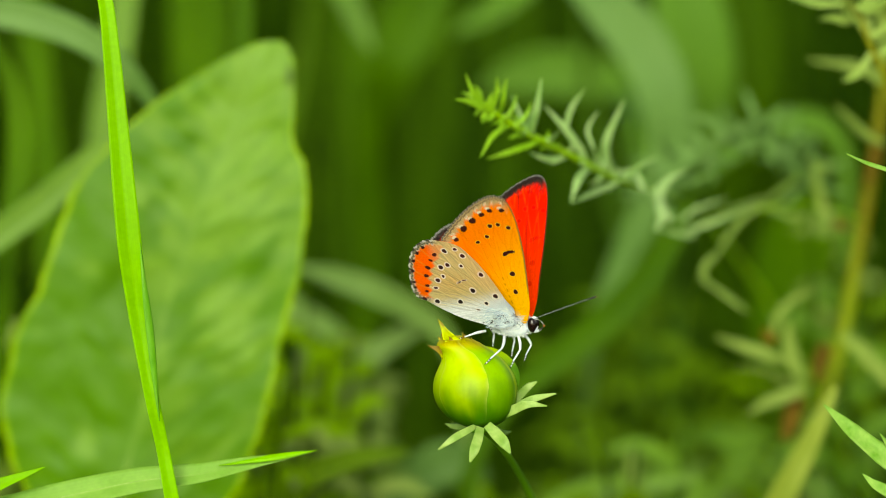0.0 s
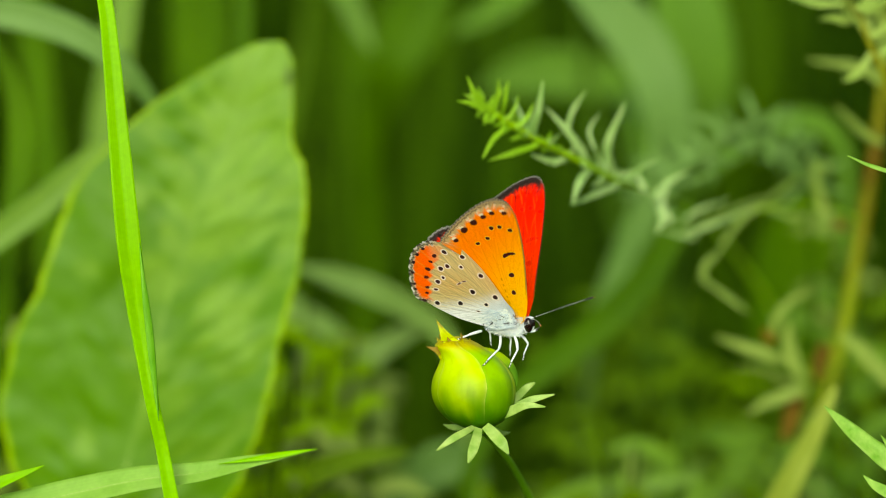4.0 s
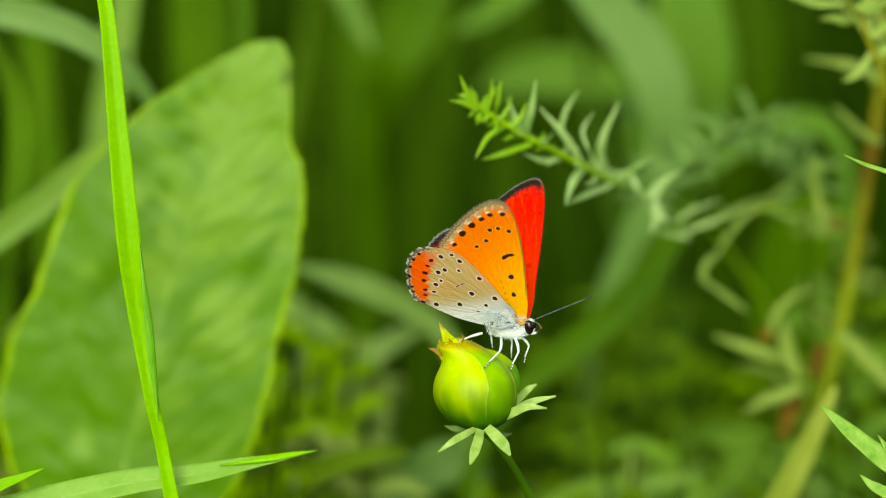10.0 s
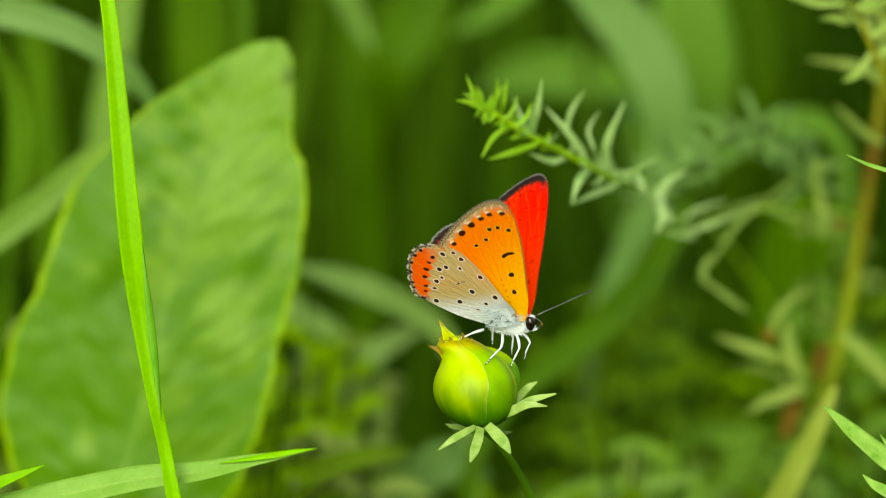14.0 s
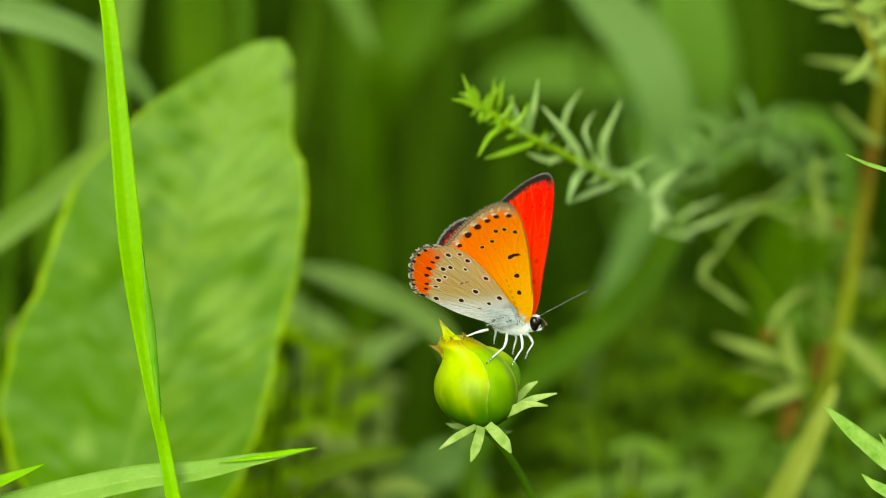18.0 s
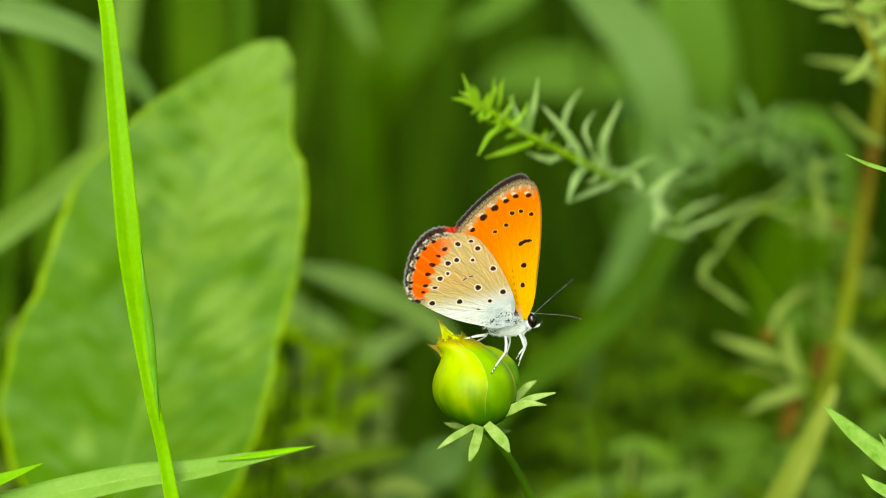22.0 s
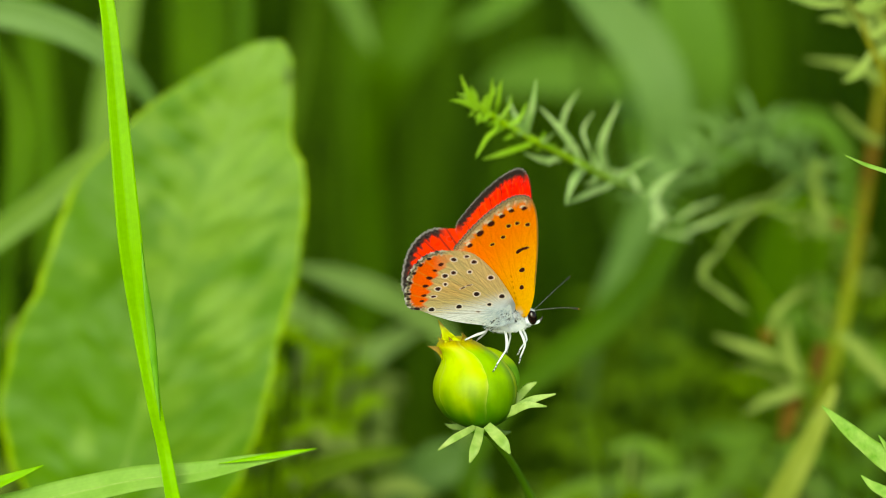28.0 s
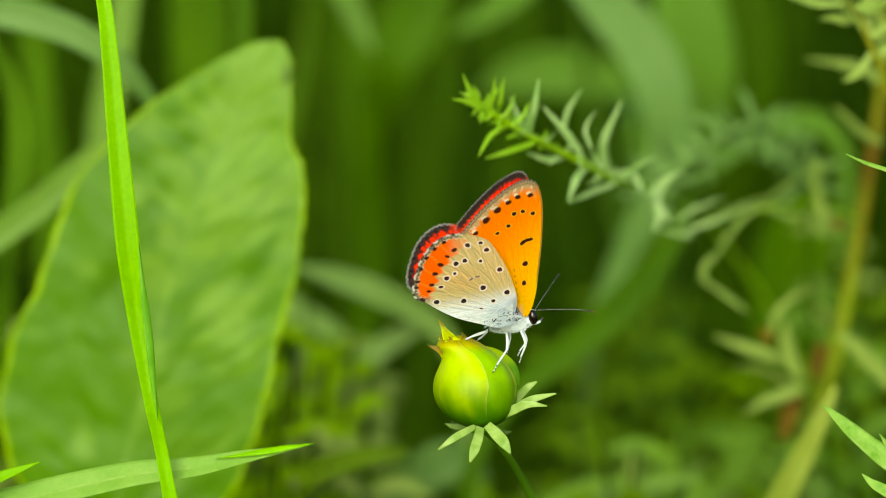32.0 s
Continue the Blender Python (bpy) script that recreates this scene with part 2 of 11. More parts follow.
# ---- ground ----
def build_ground():
    bm = bmesh.new()
    rings = [0.0, 0.15, 0.3, 0.5, 0.8, 1.2, 1.8, 2.6, 4.0, 7.0, 15.0, 60.0, 400.0, 3000.0]
    prev = [bm.verts.new((0, 0, 0))]
    sides = 64
    for r in rings[1:]:
        cur = []
        for k in range(sides):
            a = k / sides * math.tau
            x, y = r * math.cos(a), r * math.sin(a)
            z = 0.012 * noise.noise(Vector((x * 3, y * 3, 0))) if r < 10 else 0.0
            cur.append(bm.verts.new((x, y, z)))
        for k in range(sides):
            j = (k + 1) % sides
            if len(prev) == 1:
                bm.faces.new((prev[0], cur[k], cur[j]))
            else:
                bm.faces.new((prev[k], cur[k], cur[j], prev[j]))
        prev = cur
    g = link_mesh("ground", bm, SOIL)
    tagged(g, "dark earth under dense meadow grass", "ground", kind="structure")


build_ground()


# ---- wings ----
def outline(pts, n):
    """Closed smooth curve through the wing's corner points."""
    k = len(pts)
    p = np.array(pts, float)
    out = []
    for i in range(n):
        s = i / n * k
        j = int(s)
        f = s - j
        a, b, c, d = p[(j - 1) % k], p[j % k], p[(j + 1) % k], p[(j + 2) % k]
        out.append((0.5 * ((2 * b) + (c - a) * f + (2 * a - 5 * b + 4 * c - d) * f * f + (3 * b - a - 3 * c + d) * f ** 3), s))
    return np.array([q for q, _ in out]), np.array([s for _, s in out])


def lerp(a, b, f):
    f = np.clip(f, 0, 1)[:, None]
    return np.array(a) * (1 - f) + np.array(b) * f


def step(a, b, x):
    t = np.clip((x - a) / (b - a), 0, 1)
    return t * t * (3 - 2 * t)


def speck(col, x, z, spots, colour, ring=None, ringw=0.22):
    """Round or long spots (x, z, half length, half height, tilt) in mm, with an optional pale ring."""
    for sx, sz, ra, rb, tilt in spots:
        ra, rb = ra * 0.84, rb * 0.84
        c, s = math.cos(radians(tilt)), math.sin(radians(tilt))
        dx, dz = x - sx, z - sz
        wob = 0.05 * np.sin(np.arctan2(dz, dx) * 3 + sx * 7)
        a, b = (dx * c + dz * s) / ra, (-dx * s + dz * c) / rb
        q = np.sqrt(a * a + b * b) - wob
        if ring is not None:
            f = 1 - step(1.0 + ringw * 0.9 / ra, 1.0 + ringw * 1.7 / ra, q)
            col[:] = lerp(np.zeros(3), np.ones(3), f) * np.array(ring) + (1 - f)[:, None] * col
        f = 1 - step(0.82, 1.12, q)
        col[:] = (1 - f)[:, None] * col + f[:, None] * np.array(colour)
    return col


def veins(col, x, z, ends, root, width, colour, amount, bend=0.06):
    for ex, ez in ends:
        rx, rz = root
        dx, dz = ex - rx, ez - rz
        L = math.hypot(dx, dz)
        s = ((x - rx) * dx + (z - rz) * dz) / (L * L)
        d = np.abs(((x - rx) * -dz + (z - rz) * dx) / L - bend * L * np.sin(np.clip(s, 0, 1) * math.pi))
        f = (1 - step(width * 0.3, width, d)) * step(0.05, 0.25, s) * amount
        col[:] = (1 - f)[:, None] * col + f[:, None] * np.array(colour)
    return col


# corner points (x, z) of the wings in mm from the wing's root
FORE = [(-0.2, -0.4), (0.9, 1.9), (1.5, 6.2), (1.87, 10.4), (1.95, 14.4), (1.65, 17.0), (0.9, 18.65), (-0.4, 19.1), (-1.4, 18.9), (-3.0, 18.1),
        (-4.75, 16.8), (-6.35, 15.35), (-7.8, 13.8), (-9.0, 12.2), (-8.7, 10.4), (-6.6, 7.8), (-3.6, 4.4), (-1.5, 1.0)]
HIND = [(-2.0, -0.2), (-1.5, 1.1), (-1.73, 3.1), (-2.6, 5.65), (-3.67, 7.97), (-4.75, 9.67), (-5.83, 10.99), (-7.27, 11.68), (-8.71, 11.95), (-10.15, 12.15), (-11.6, 11.75), (-12.9, 10.8),
        (-14.0, 9.3), (-14.6, 7.7), (-15.05, 5.8), (-15.05, 4.2), (-14.5, 3.3), (-13.4, 2.9), (-11.6, 1.7), (-9.1, 0.4), (-6.2, -0.55), (-4.0, -1.1), (-2.7, -0.9)]


# the far fore wing curls away a little along its front edge
FORE_FAR = [(-0.2, -0.4), (0.6, 1.9), (0.95, 6.2), (1.2, 10.4), (1.25, 14.4), (1.05, 17.0), (0.45, 18.6)] + FORE[7:]
# the fore wing that the hind wing half covers keeps a shorter inner edge
FORE_NEAR = FORE[:12] + [(-7.7, 13.85), (-8.8, 12.4), (-8.1, 11.4), (-5.7, 9.3), (-3.1, 5.4), (-1.4, 1.3)]


def edge_profile(s, lo, hi, soft=0.6):
    """How far a place of the outline belongs to the stretch from corner lo to corner hi."""
    return step(lo - soft, lo + soft, s) * (1 - step(hi - soft, hi + soft, s))


def blend(col, f, colour):
    return (1 - f)[:, None] * col + f[:, None] * np.asarray(colour)


def fibres(x, z, root, seed, fine=46.0):
    """Fine streaks of scales that fan out from the wing's root, -1 to 1."""
    a, r = np.arctan2(z - root[1], x - root[0]), np.hypot(x - root[0], z - root[1])
    w = np.zeros_like(x)
    for k in range(5):
        q = fine * (1 + 0.77 * k) + seed
        w += np.sin(a * q + 1.7 * k + 0.8 * np.sin(r * (0.9 + 0.35 * k) + k * 2.1)) * np.sin(r * (1.3 + 0.6 * k) + a * 9 + k)
    return np.clip(w / 2.2, -1, 1)


FORE_ENDS = [(-8, 13), (-6.3, 15.4), (-4.7, 16.8), (-3, 18), (-1.4, 18.8), (0.4, 18.6), (1.4, 16)]
HIND_ENDS = [(-14.9, 4.2), (-15, 6), (-14.5, 8), (-13.6, 9.8), (-12.2, 11.2), (-10.4, 12), (-8.7, 11.9), (-13, 2.7)]


def fore_under(x, z, edge, outer, rim):
    col = lerp((1.0, 0.58, 0.001), (0.95, 0.235, 0.0), step(2, 18, z - x * 0.9))
    f = step(2.6, 0.2, x + 8.0 + (z - 12) * -0.2) * 0.4
    col = blend(col, f, (0.75, 0.3, 0.05))
    col = col * (1 + 0.07 * fibres(x, z, (-0.4, 0.5), 3.0))[:, None]
    col = veins(col, x, z, FORE_ENDS, (-0.4, 0.5), 0.1, (0.6, 0.16, 0.0), 0.16, 0.02)
    # broken dark line of hair scales along the cell
    dash = np.exp(-((x + 1.55 + 0.12 * (z - 5)) / 0.1) ** 2) * step(1.0, 1.6, z) * (1 - step(6.6, 7.6, z)) * step(-0.1, 0.5, np.sin(z * 7.0) + 0.5 * np.sin(z * 17.0))
    col = blend(col, dash * 0.55, (0.25, 0.1, 0.01))
    # tan margin with scalloped inner edge and cream flecks
    tan = outer * (1 - step(0.75, 1.3, edge + 0.22 * np.sin(rim * 6.3) + 0.1 * np.sin(rim * 21)))
    col = blend(col, tan * 0.92, (0.56, 0.41, 0.19))
    fleck = outer * np.exp(-((edge - 0.85) / 0.2) ** 2) * step(0.1, 0.9, np.sin(rim * 6.3 + 0.6) + 0.3 * np.sin(rim * 29))
    col = blend(col, fleck * 0.7, (0.85, 0.78, 0.58))
    line = outer * step(0.32, 0.42, edge) * (1 - step(0.48, 0.6, edge))
    col = blend(col, line * 0.85, (0.12, 0.09, 0.06))
    fr = outer * (1 - step(0.18, 0.32, edge))
    col = blend(col, fr, np.array((0.27, 0.235, 0.18)) * (0.4 + 0.7 * np.sin(rim * 12.6) ** 2)[:, None])
    cs = (1 - outer) * (1 - step(0.1, 0.3, edge)) * step(3, 6, z) * (x > -1)
    col = blend(col, cs * 0.9, (0.27, 0.17, 0.04))
    dust = step(0.5, 0.95, fibres(x, z, (-0.4, 0.5), 33.0, 90.0)) * (1 - step(5.0, 9.0, np.hypot(x, z))) * 0.3
    col = blend(col, dust, (0.5, 0.2, 0.0))
    base = (1 - step(0.2, 2.2, np.hypot(x, z))) * step(-0.3, -1.2, x)
    col = blend(col, base, (0.5, 0.5, 0.5))
    marks = [(0.3, 16.85, 0.46, 0.36, 10), (-1.3, 16.8, 0.46, 0.36, 0), (-2.5, 16.2, 0.5, 0.36, 20), (-3.9, 15.3, 0.62, 0.5, 30), (-5.35, 14.1, 0.64, 0.5, 40), (-6.7, 12.45, 0.45, 0.34, 30)]
    speck(col, x, z, [(sx - 0.25, sz + 0.35, 0.4, 0.25, tilt) for sx, sz, _, _, tilt in marks], (0.84, 0.74, 0.5))
    speck(col, x, z, marks, (0.035, 0.012, 0.008))
    dots = [(-1.75, 14.5, 0.38, 0.35, 0), (-0.65, 14.7, 0.35, 0.32, 0), (0.65, 14.25, 0.38, 0.34, 0), (-2.5, 12.9, 0.36, 0.3, 0), (-3.9, 12.05, 0.36, 0.26, 20),
            (-0.6, 10.3, 0.5, 0.34, 38), (0.3, 10.62, 0.5, 0.26, 4), (-0.3, 7.25, 0.46, 0.42, 30), (-0.45, 4.5, 0.34, 0.44, 0)]
    speck(col, x, z, dots, (0.03, 0.01, 0.008), (0.97, 0.55, 0.05), 0.07)
    speck(col, x, z, [(-0.7, 10.22, 0.4, 0.3, 40), (-0.2, 10.52, 0.5, 0.28, 22), (0.35, 10.62, 0.45, 0.24, 0)], (0.03, 0.01, 0.008))
    return col


def fore_upper(x, z, edge, outer, rim):
    col = lerp((0.85, 0.03, 0.0), (0.8, 0.001, 0.0), step(3, 16, z) * step(-7, -1, x))
    col = col * (1 + 0.13 * fibres(x, z, (-0.4, 0.5), 5.0))[:, None]
    streak = step(0.3, 0.9, fibres(x, z, (-0.4, 0.5), 15.0, 70.0)) * (1 - step(2.0, 6.0, edge)) * outer.max()
    col = blend(col, streak * 0.5, (0.95, 0.1, 0.006))
    dark = veins(np.zeros((len(x), 3)), x, z, FORE_ENDS[:5], (-0.4, 0.5), 0.13, (1.0, 1.0, 1.0), 1.0, 0.02)[:, 0]
    col = blend(col, dark * 0.75 * outer.max() * (1 - step(2.2, 5.5, edge)) * step(-0.4, -2.2, x), (0.16, 0.003, 0.001))
    band = outer * (1 - step(0.82, 1.1, edge + 0.1 * np.sin(rim * 17)))
    col = blend(col, band, (0.022, 0.014, 0.012))
    cs = (1 - outer) * (1 - step(0.08, 0.2, edge)) * (x > -1) * step(2, 4, z)
    col = blend(col, cs, (0.1, 0.02, 0.01))
    fr = outer * (1 - step(0.08, 0.16, edge))
    return blend(col, fr, (0.2, 0.19, 0.17))


def hind_under(x, z, edge, outer, rim):
    f = fibres(x, z, (-2.0, 1.0), 0.0)
    col = lerp((0.88, 0.91, 0.9), (0.6, 0.51, 0.215), step(1.5, 4.2, z - (x + 8) * 0.12 + 0.5 * f))
    pale = 1 - step(0.5, 4.6, np.hypot(x + 2.0, (z - 0.5) * 0.95) + 0.5 * f)
    col = blend(col, pale, (0.7, 0.79, 0.88))
    # orange light coming through the red wings, laid into the colour
    shine_through = np.exp(-((x + 9.0) / 3.0) ** 2 - ((z - 5.6) / 1.7) ** 2)
    col = blend(col, shine_through * 0.45, (0.64, 0.4, 0.09))
    col = col * (1 + 0.22 * f)[:, None]
    col = blend(col, step(0.45, 0.85, fibres(x, z, (-2.0, 1.0), 21.0, 80.0)) * step(0.8, 2.0, z) * (1 - step(7, 9, z)) * 0.35, (0.2, 0.15, 0.09))
    col = veins(col, x, z, HIND_ENDS, (-2.0, 1.0), 0.09, (0.34, 0.25, 0.13), 0.3, 0.03)
    inside = np.interp(z, (2.6, 4.5, 6.7, 8.0, 9.1, 10.0, 11.0, 12.2), (-13.0, -12.5, -11.75, -10.95, -10.0, -9.0, -8.2, -7.8))
    band = step(0.5, 0.72, edge) * (1 - step(-0.3, 0.3, x - inside + 0.28 * np.sin(z * 5.2))) * step(2.75, 3.15, z)
    fade = 1 - 0.65 * step(-11.2, -9.0, x)
    col = blend(col, band * fade, (0.95, 0.135, 0.001))
    lined = veins(col.copy(), x, z, HIND_ENDS[:6], (-2.0, 1.0), 0.2, (0.85, 0.3, 0.04), 0.4, 0.03)
    col = (1 - band)[:, None] * col + band[:, None] * lined
    glint = outer * np.exp(-((edge - 0.58) / 0.12) ** 2) * (0.5 + 0.5 * np.sin(rim * 6.28 + 2.0))
    col = blend(col, glint * 0.8, (0.74, 0.7, 0.6))
    line = outer * step(0.2, 0.28, edge) * (1 - step(0.46, 0.6, edge)) * (0.8 + 0.2 * np.sin(rim * 23))
    col = blend(col, line, (0.09, 0.08, 0.07))
    fr = outer * (1 - step(0.18, 0.28, edge))
    col = blend(col, fr, lerp((0.68, 0.66, 0.6), (0.04, 0.035, 0.03), step(-0.35, 0.35, np.sin(rim * 6.28 + 1.0) * 0.6 + 0.5 * np.sin(rim * 15) * np.sin(rim * 4.7))))
    inner = [(-10.0, 9.9, 0.46, 0.32, 20), (-10.85, 9.05, 0.4, 0.22, -20), (-11.65, 7.95, 0.5, 0.32, -15), (-12.3, 6.75, 0.46, 0.3, 0), (-12.65, 5.25, 0.42, 0.26, 0), (-13.0, 4.4, 0.36, 0.22, 0)]
    rim_spots = [(-11.35, 11.0, 0.36, 0.28, 20), (-12.5, 10.15, 0.36, 0.28, 30), (-13.45, 9.0, 0.36, 0.28, 40), (-14.1, 7.5, 0.34, 0.3, 0), (-14.45, 5.8, 0.38, 0.24, 0), (-14.55, 5.0, 0.32, 0.22, 0), (-13.75, 3.25, 0.5, 0.3, -20)]
    speck(col, x, z, inner + rim_spots, (0.035, 0.012, 0.01))
    dots = [(-8.35, 10.45, 0.44, 0.34, -30), (-6.7, 10.7, 0.36, 0.26, 0), (-5.9, 9.7, 0.42, 0.36, 0), (-8.6, 8.35, 0.38, 0.36, 0), (-6.6, 8.2, 0.28, 0.26, 0), (-9.7, 8.0, 0.42, 0.38, 0), (-9.8, 6.65, 0.27, 0.27, 0),
            (-10.8, 6.05, 0.42, 0.36, 0), (-11.5, 4.9, 0.42, 0.22, 0), (-11.95, 2.85, 0.46, 0.38, 0), (-8.5, 2.8, 0.44, 0.38, 10), (-6.1, 4.5, 0.44, 0.42, 0), (-4.1, 6.9, 0.42, 0.38, 0), (-3.0, 3.7, 0.44, 0.4, 0), (-4.7, 2.6, 0.32, 0.28, 0)]
    speck(col, x, z, dots, (0.02, 0.014, 0.012), (0.84, 0.78, 0.66), 0.12)
    speck(col, x, z, [(-7.7, 5.75, 0.45, 0.13, 25), (-6.9, 6.05, 0.45, 0.1, 8), (-6.2, 1.6, 0.3, 0.1, -10)], (0.06, 0.04, 0.03), (0.7, 0.62, 0.5), 0.1)
    return col


def hind_upper(x, z, edge, outer, rim):
    col = lerp((0.3, 0.04, 0.01), (0.85, 0.025, 0.0), step(2.5, 5.5, z))
    col = veins(col, x, z, HIND_ENDS[:7], (-2.0, 1.0), 0.2, (0.08, 0.01, 0.006), 0.75, 0.03)
    band = outer * (1 - step(0.85, 1.1, edge + 0.12 * np.sin(rim * 8.0)))
    tooth = outer * (1 - step(1.25, 1.7, edge)) * step(0.55, 0.9, np.sin(rim * 6.28 + 0.5))
    col = blend(col, np.maximum(band, tooth), (0.025, 0.016, 0.014))
    fr = outer * (1 - step(0.12, 0.3, edge))
    col = blend(col, fr, (0.26, 0.25, 0.23))
    return blend(col, 1 - step(1.6, 3.4, z), (0.1, 0.06, 0.05))


def build_wing(name, label, corners, outer_span, under, upper, side, centre, arch, root_in=0.0):
    """One wing: two patterned faces joined at the rim. side -1: the under side looks to -y."""
    na, nr = 420, 84
    ring, s = outline(corners, na)
    outer = edge_profile(s, *outer_span)
    # the outer edge is finely scalloped, with a ragged fringe
    ragged = 1 + outer * (0.007 * np.sin(s * 14) + 0.007 * np.sin(s * 57 + 1) + 0.007 * np.sin(s * 91) * np.sin(s * 13))
    c = np.array(centre)
    ring = c + (ring - c) * ragged[:, None]
    rad = np.linalg.norm(ring - c, axis=1)
    tangent = np.roll(ring, -1, 0) - np.roll(ring, 1, 0)
    nrm = np.stack([tangent[:, 1], -tangent[:, 0]], 1)
    nrm /= np.linalg.norm(nrm, axis=1)[:, None]
    lean = np.abs(((ring - c) / rad[:, None] * nrm).sum(1))
    fr = np.linspace(0, 1, nr + 1)[1:] ** 0.8
    x = (c[0] + (ring[:, 0] - c[0])[None, :] * fr[:, None]).ravel()
    z = (c[1] + (ring[:, 1] - c[1])[None, :] * fr[:, None]).ravel()
    x, z = np.append(x, c[0]), np.append(z, c[1])
    edge = np.append(((1 - fr)[:, None] * (rad * lean)[None, :]).ravel(), 5.0)
    out = np.append(np.tile(outer, nr), 0.0)
    rim = np.append(np.tile(s, nr), 0.0)
    # gentle arch and the pleats of the veins
    y = arch * (np.hypot(x, z) / 10.0) ** 2 + 0.008 * np.sin(np.arctan2(z, x - 1.0) * 34) * np.clip(np.hypot(x, z) / 12, 0, 1)
    y = y + root_in * (1 - step(0.3, 4.0, np.hypot(x, z)))
    n = len(x)
    half = 0.02
    ya, yb = (y - half), (y + half)
    first, second = (under, upper) if side < 0 else (upper, under)
    one, two = first(x, z, edge, out, rim), second(x, z, edge, out, rim)
    cols = np.concatenate([one, two])
    low, high = (one, two) if side < 0 else (two, one)
    glow = [0.9 * low + 0.15 * high, 0.3 * low + 0.8 * high]
    grain = np.random.RandomState(7).normal(1.0, 0.13, (len(cols), 1))
    cols = cols * np.clip(grain, 0.75, 1.2)
    co = np.concatenate([np.stack([x, ya * 1.0, z], 1), np.stack([x, yb, z], 1)]) * MM
    i, j = np.meshgrid(np.arange(nr - 1), np.arange(na), indexing="ij")
    jn = (j + 1) % na
    quads = np.stack([i * na + j, i * na + jn, (i + 1) * na + jn, (i + 1) * na + j], -1).reshape(-1, 4)
    tri = [(n - 1, (k + 1) % na, k) for k in range(na)]
    base = (nr - 1) * na
    faces = quads.tolist() + tri + (quads[:, ::-1] + n).tolist() + [(a + n, c2 + n, b + n) for a, b, c2 in tri]
    faces += [(base + k, base + n + k, base + n + (k + 1) % na, base + (k + 1) % na) for k in range(na)]
    me = bpy.data.meshes.new(name)
    me.from_pydata(co.tolist(), [], faces)
    att = me.color_attributes.new("pattern", "FLOAT_COLOR", "POINT")
    att.data.foreach_set("color", np.concatenate([np.clip(cols, 0, 1), np.ones((2 * n, 1))], 1).astype(np.float32).ravel())
    att = me.color_attributes.new("back_light", "FLOAT_COLOR", "POINT")
    att.data.foreach_set("color", np.concatenate([np.clip(np.concatenate(glow if side < 0 else glow[::-1]), 0, 1), np.ones((2 * n, 1))], 1).astype(np.float32).ravel())
    me.polygons.foreach_set("use_smooth", [True] * len(me.polygons))
    me.materials.append(WING)
    me.update()
    ob = new(name, me)
    tagged(ob, label)
    return ob


butterfly = thing("butterfly", "copper butterfly with half-raised orange and red wings on a bud", "butterfly")
right_forewing = build_wing("right_forewing", "orange underside with black spots", FORE_NEAR, (5.6, 13.3), fore_under, fore_upper, -1, (-2.4, 10.5), -0.12)
right_hindwing = build_wing("right_hindwing", "tan and white underside with ringed spots and an orange band", HIND, (8.4, 17.0), hind_under, hind_upper, -1, (-7.6, 5.2), -0.1, 1.3)
left_forewing = build_wing("left_forewing", "bright red upper side with a black border", FORE_FAR, (5.6, 13.3), fore_under, fore_upper, 1, (-2.4, 10.5), 0.12)
left_hindwing = build_wing("left_hindwing", "red upper side with dark veins and a black border", HIND, (8.4, 17.0), hind_under, hind_upper, 1, (-7.6, 5.2), 0.1, -1.0)
for w in (right_forewing, right_hindwing, left_forewing, left_hindwing):
    w.parent = butterfly


def wing_hair(name, label, seed, count, mat):
    rnd = random.Random(seed)
    bm = bmesh.new()
    for _ in range(count):
        x, z = -2.0 - 8.0 * rnd.random() ** 1.8, rnd.uniform(-1.0, 2.6)
        if z > 2.5 + x * 0.28 or z < -0.7 + max(0.0, -x - 4.0) * 0.27:
            continue
        y = 1.3 * (1 - float(step(0.3, 4.0, np.array([math.hypot(x, z)]))[0])) - 0.12
        p = Vector((x, y, z)) * MM
        d = Vector((-1, rnd.uniform(-0.2, 0.05), rnd.uniform(-0.15, 0.45))).normalized()
        L = rnd.uniform(0.4, 1.2) * MM
        w = Vector((0, 0, 1)) * rnd.uniform(0.01, 0.02) * MM
        bm.faces.new([bm.verts.new(p - w), bm.verts.new(p + w), bm.verts.new(p + d * L)])
    tagged(part(name, bm, mat, right_hindwing, label), kind="stuff")


wing_hair("hair", "blue-white hair on the wing base", 9, 2400, HAIR)
wing_hair("dark_hair", "sparse dark hair on the wing base", 21, 90, DARK)


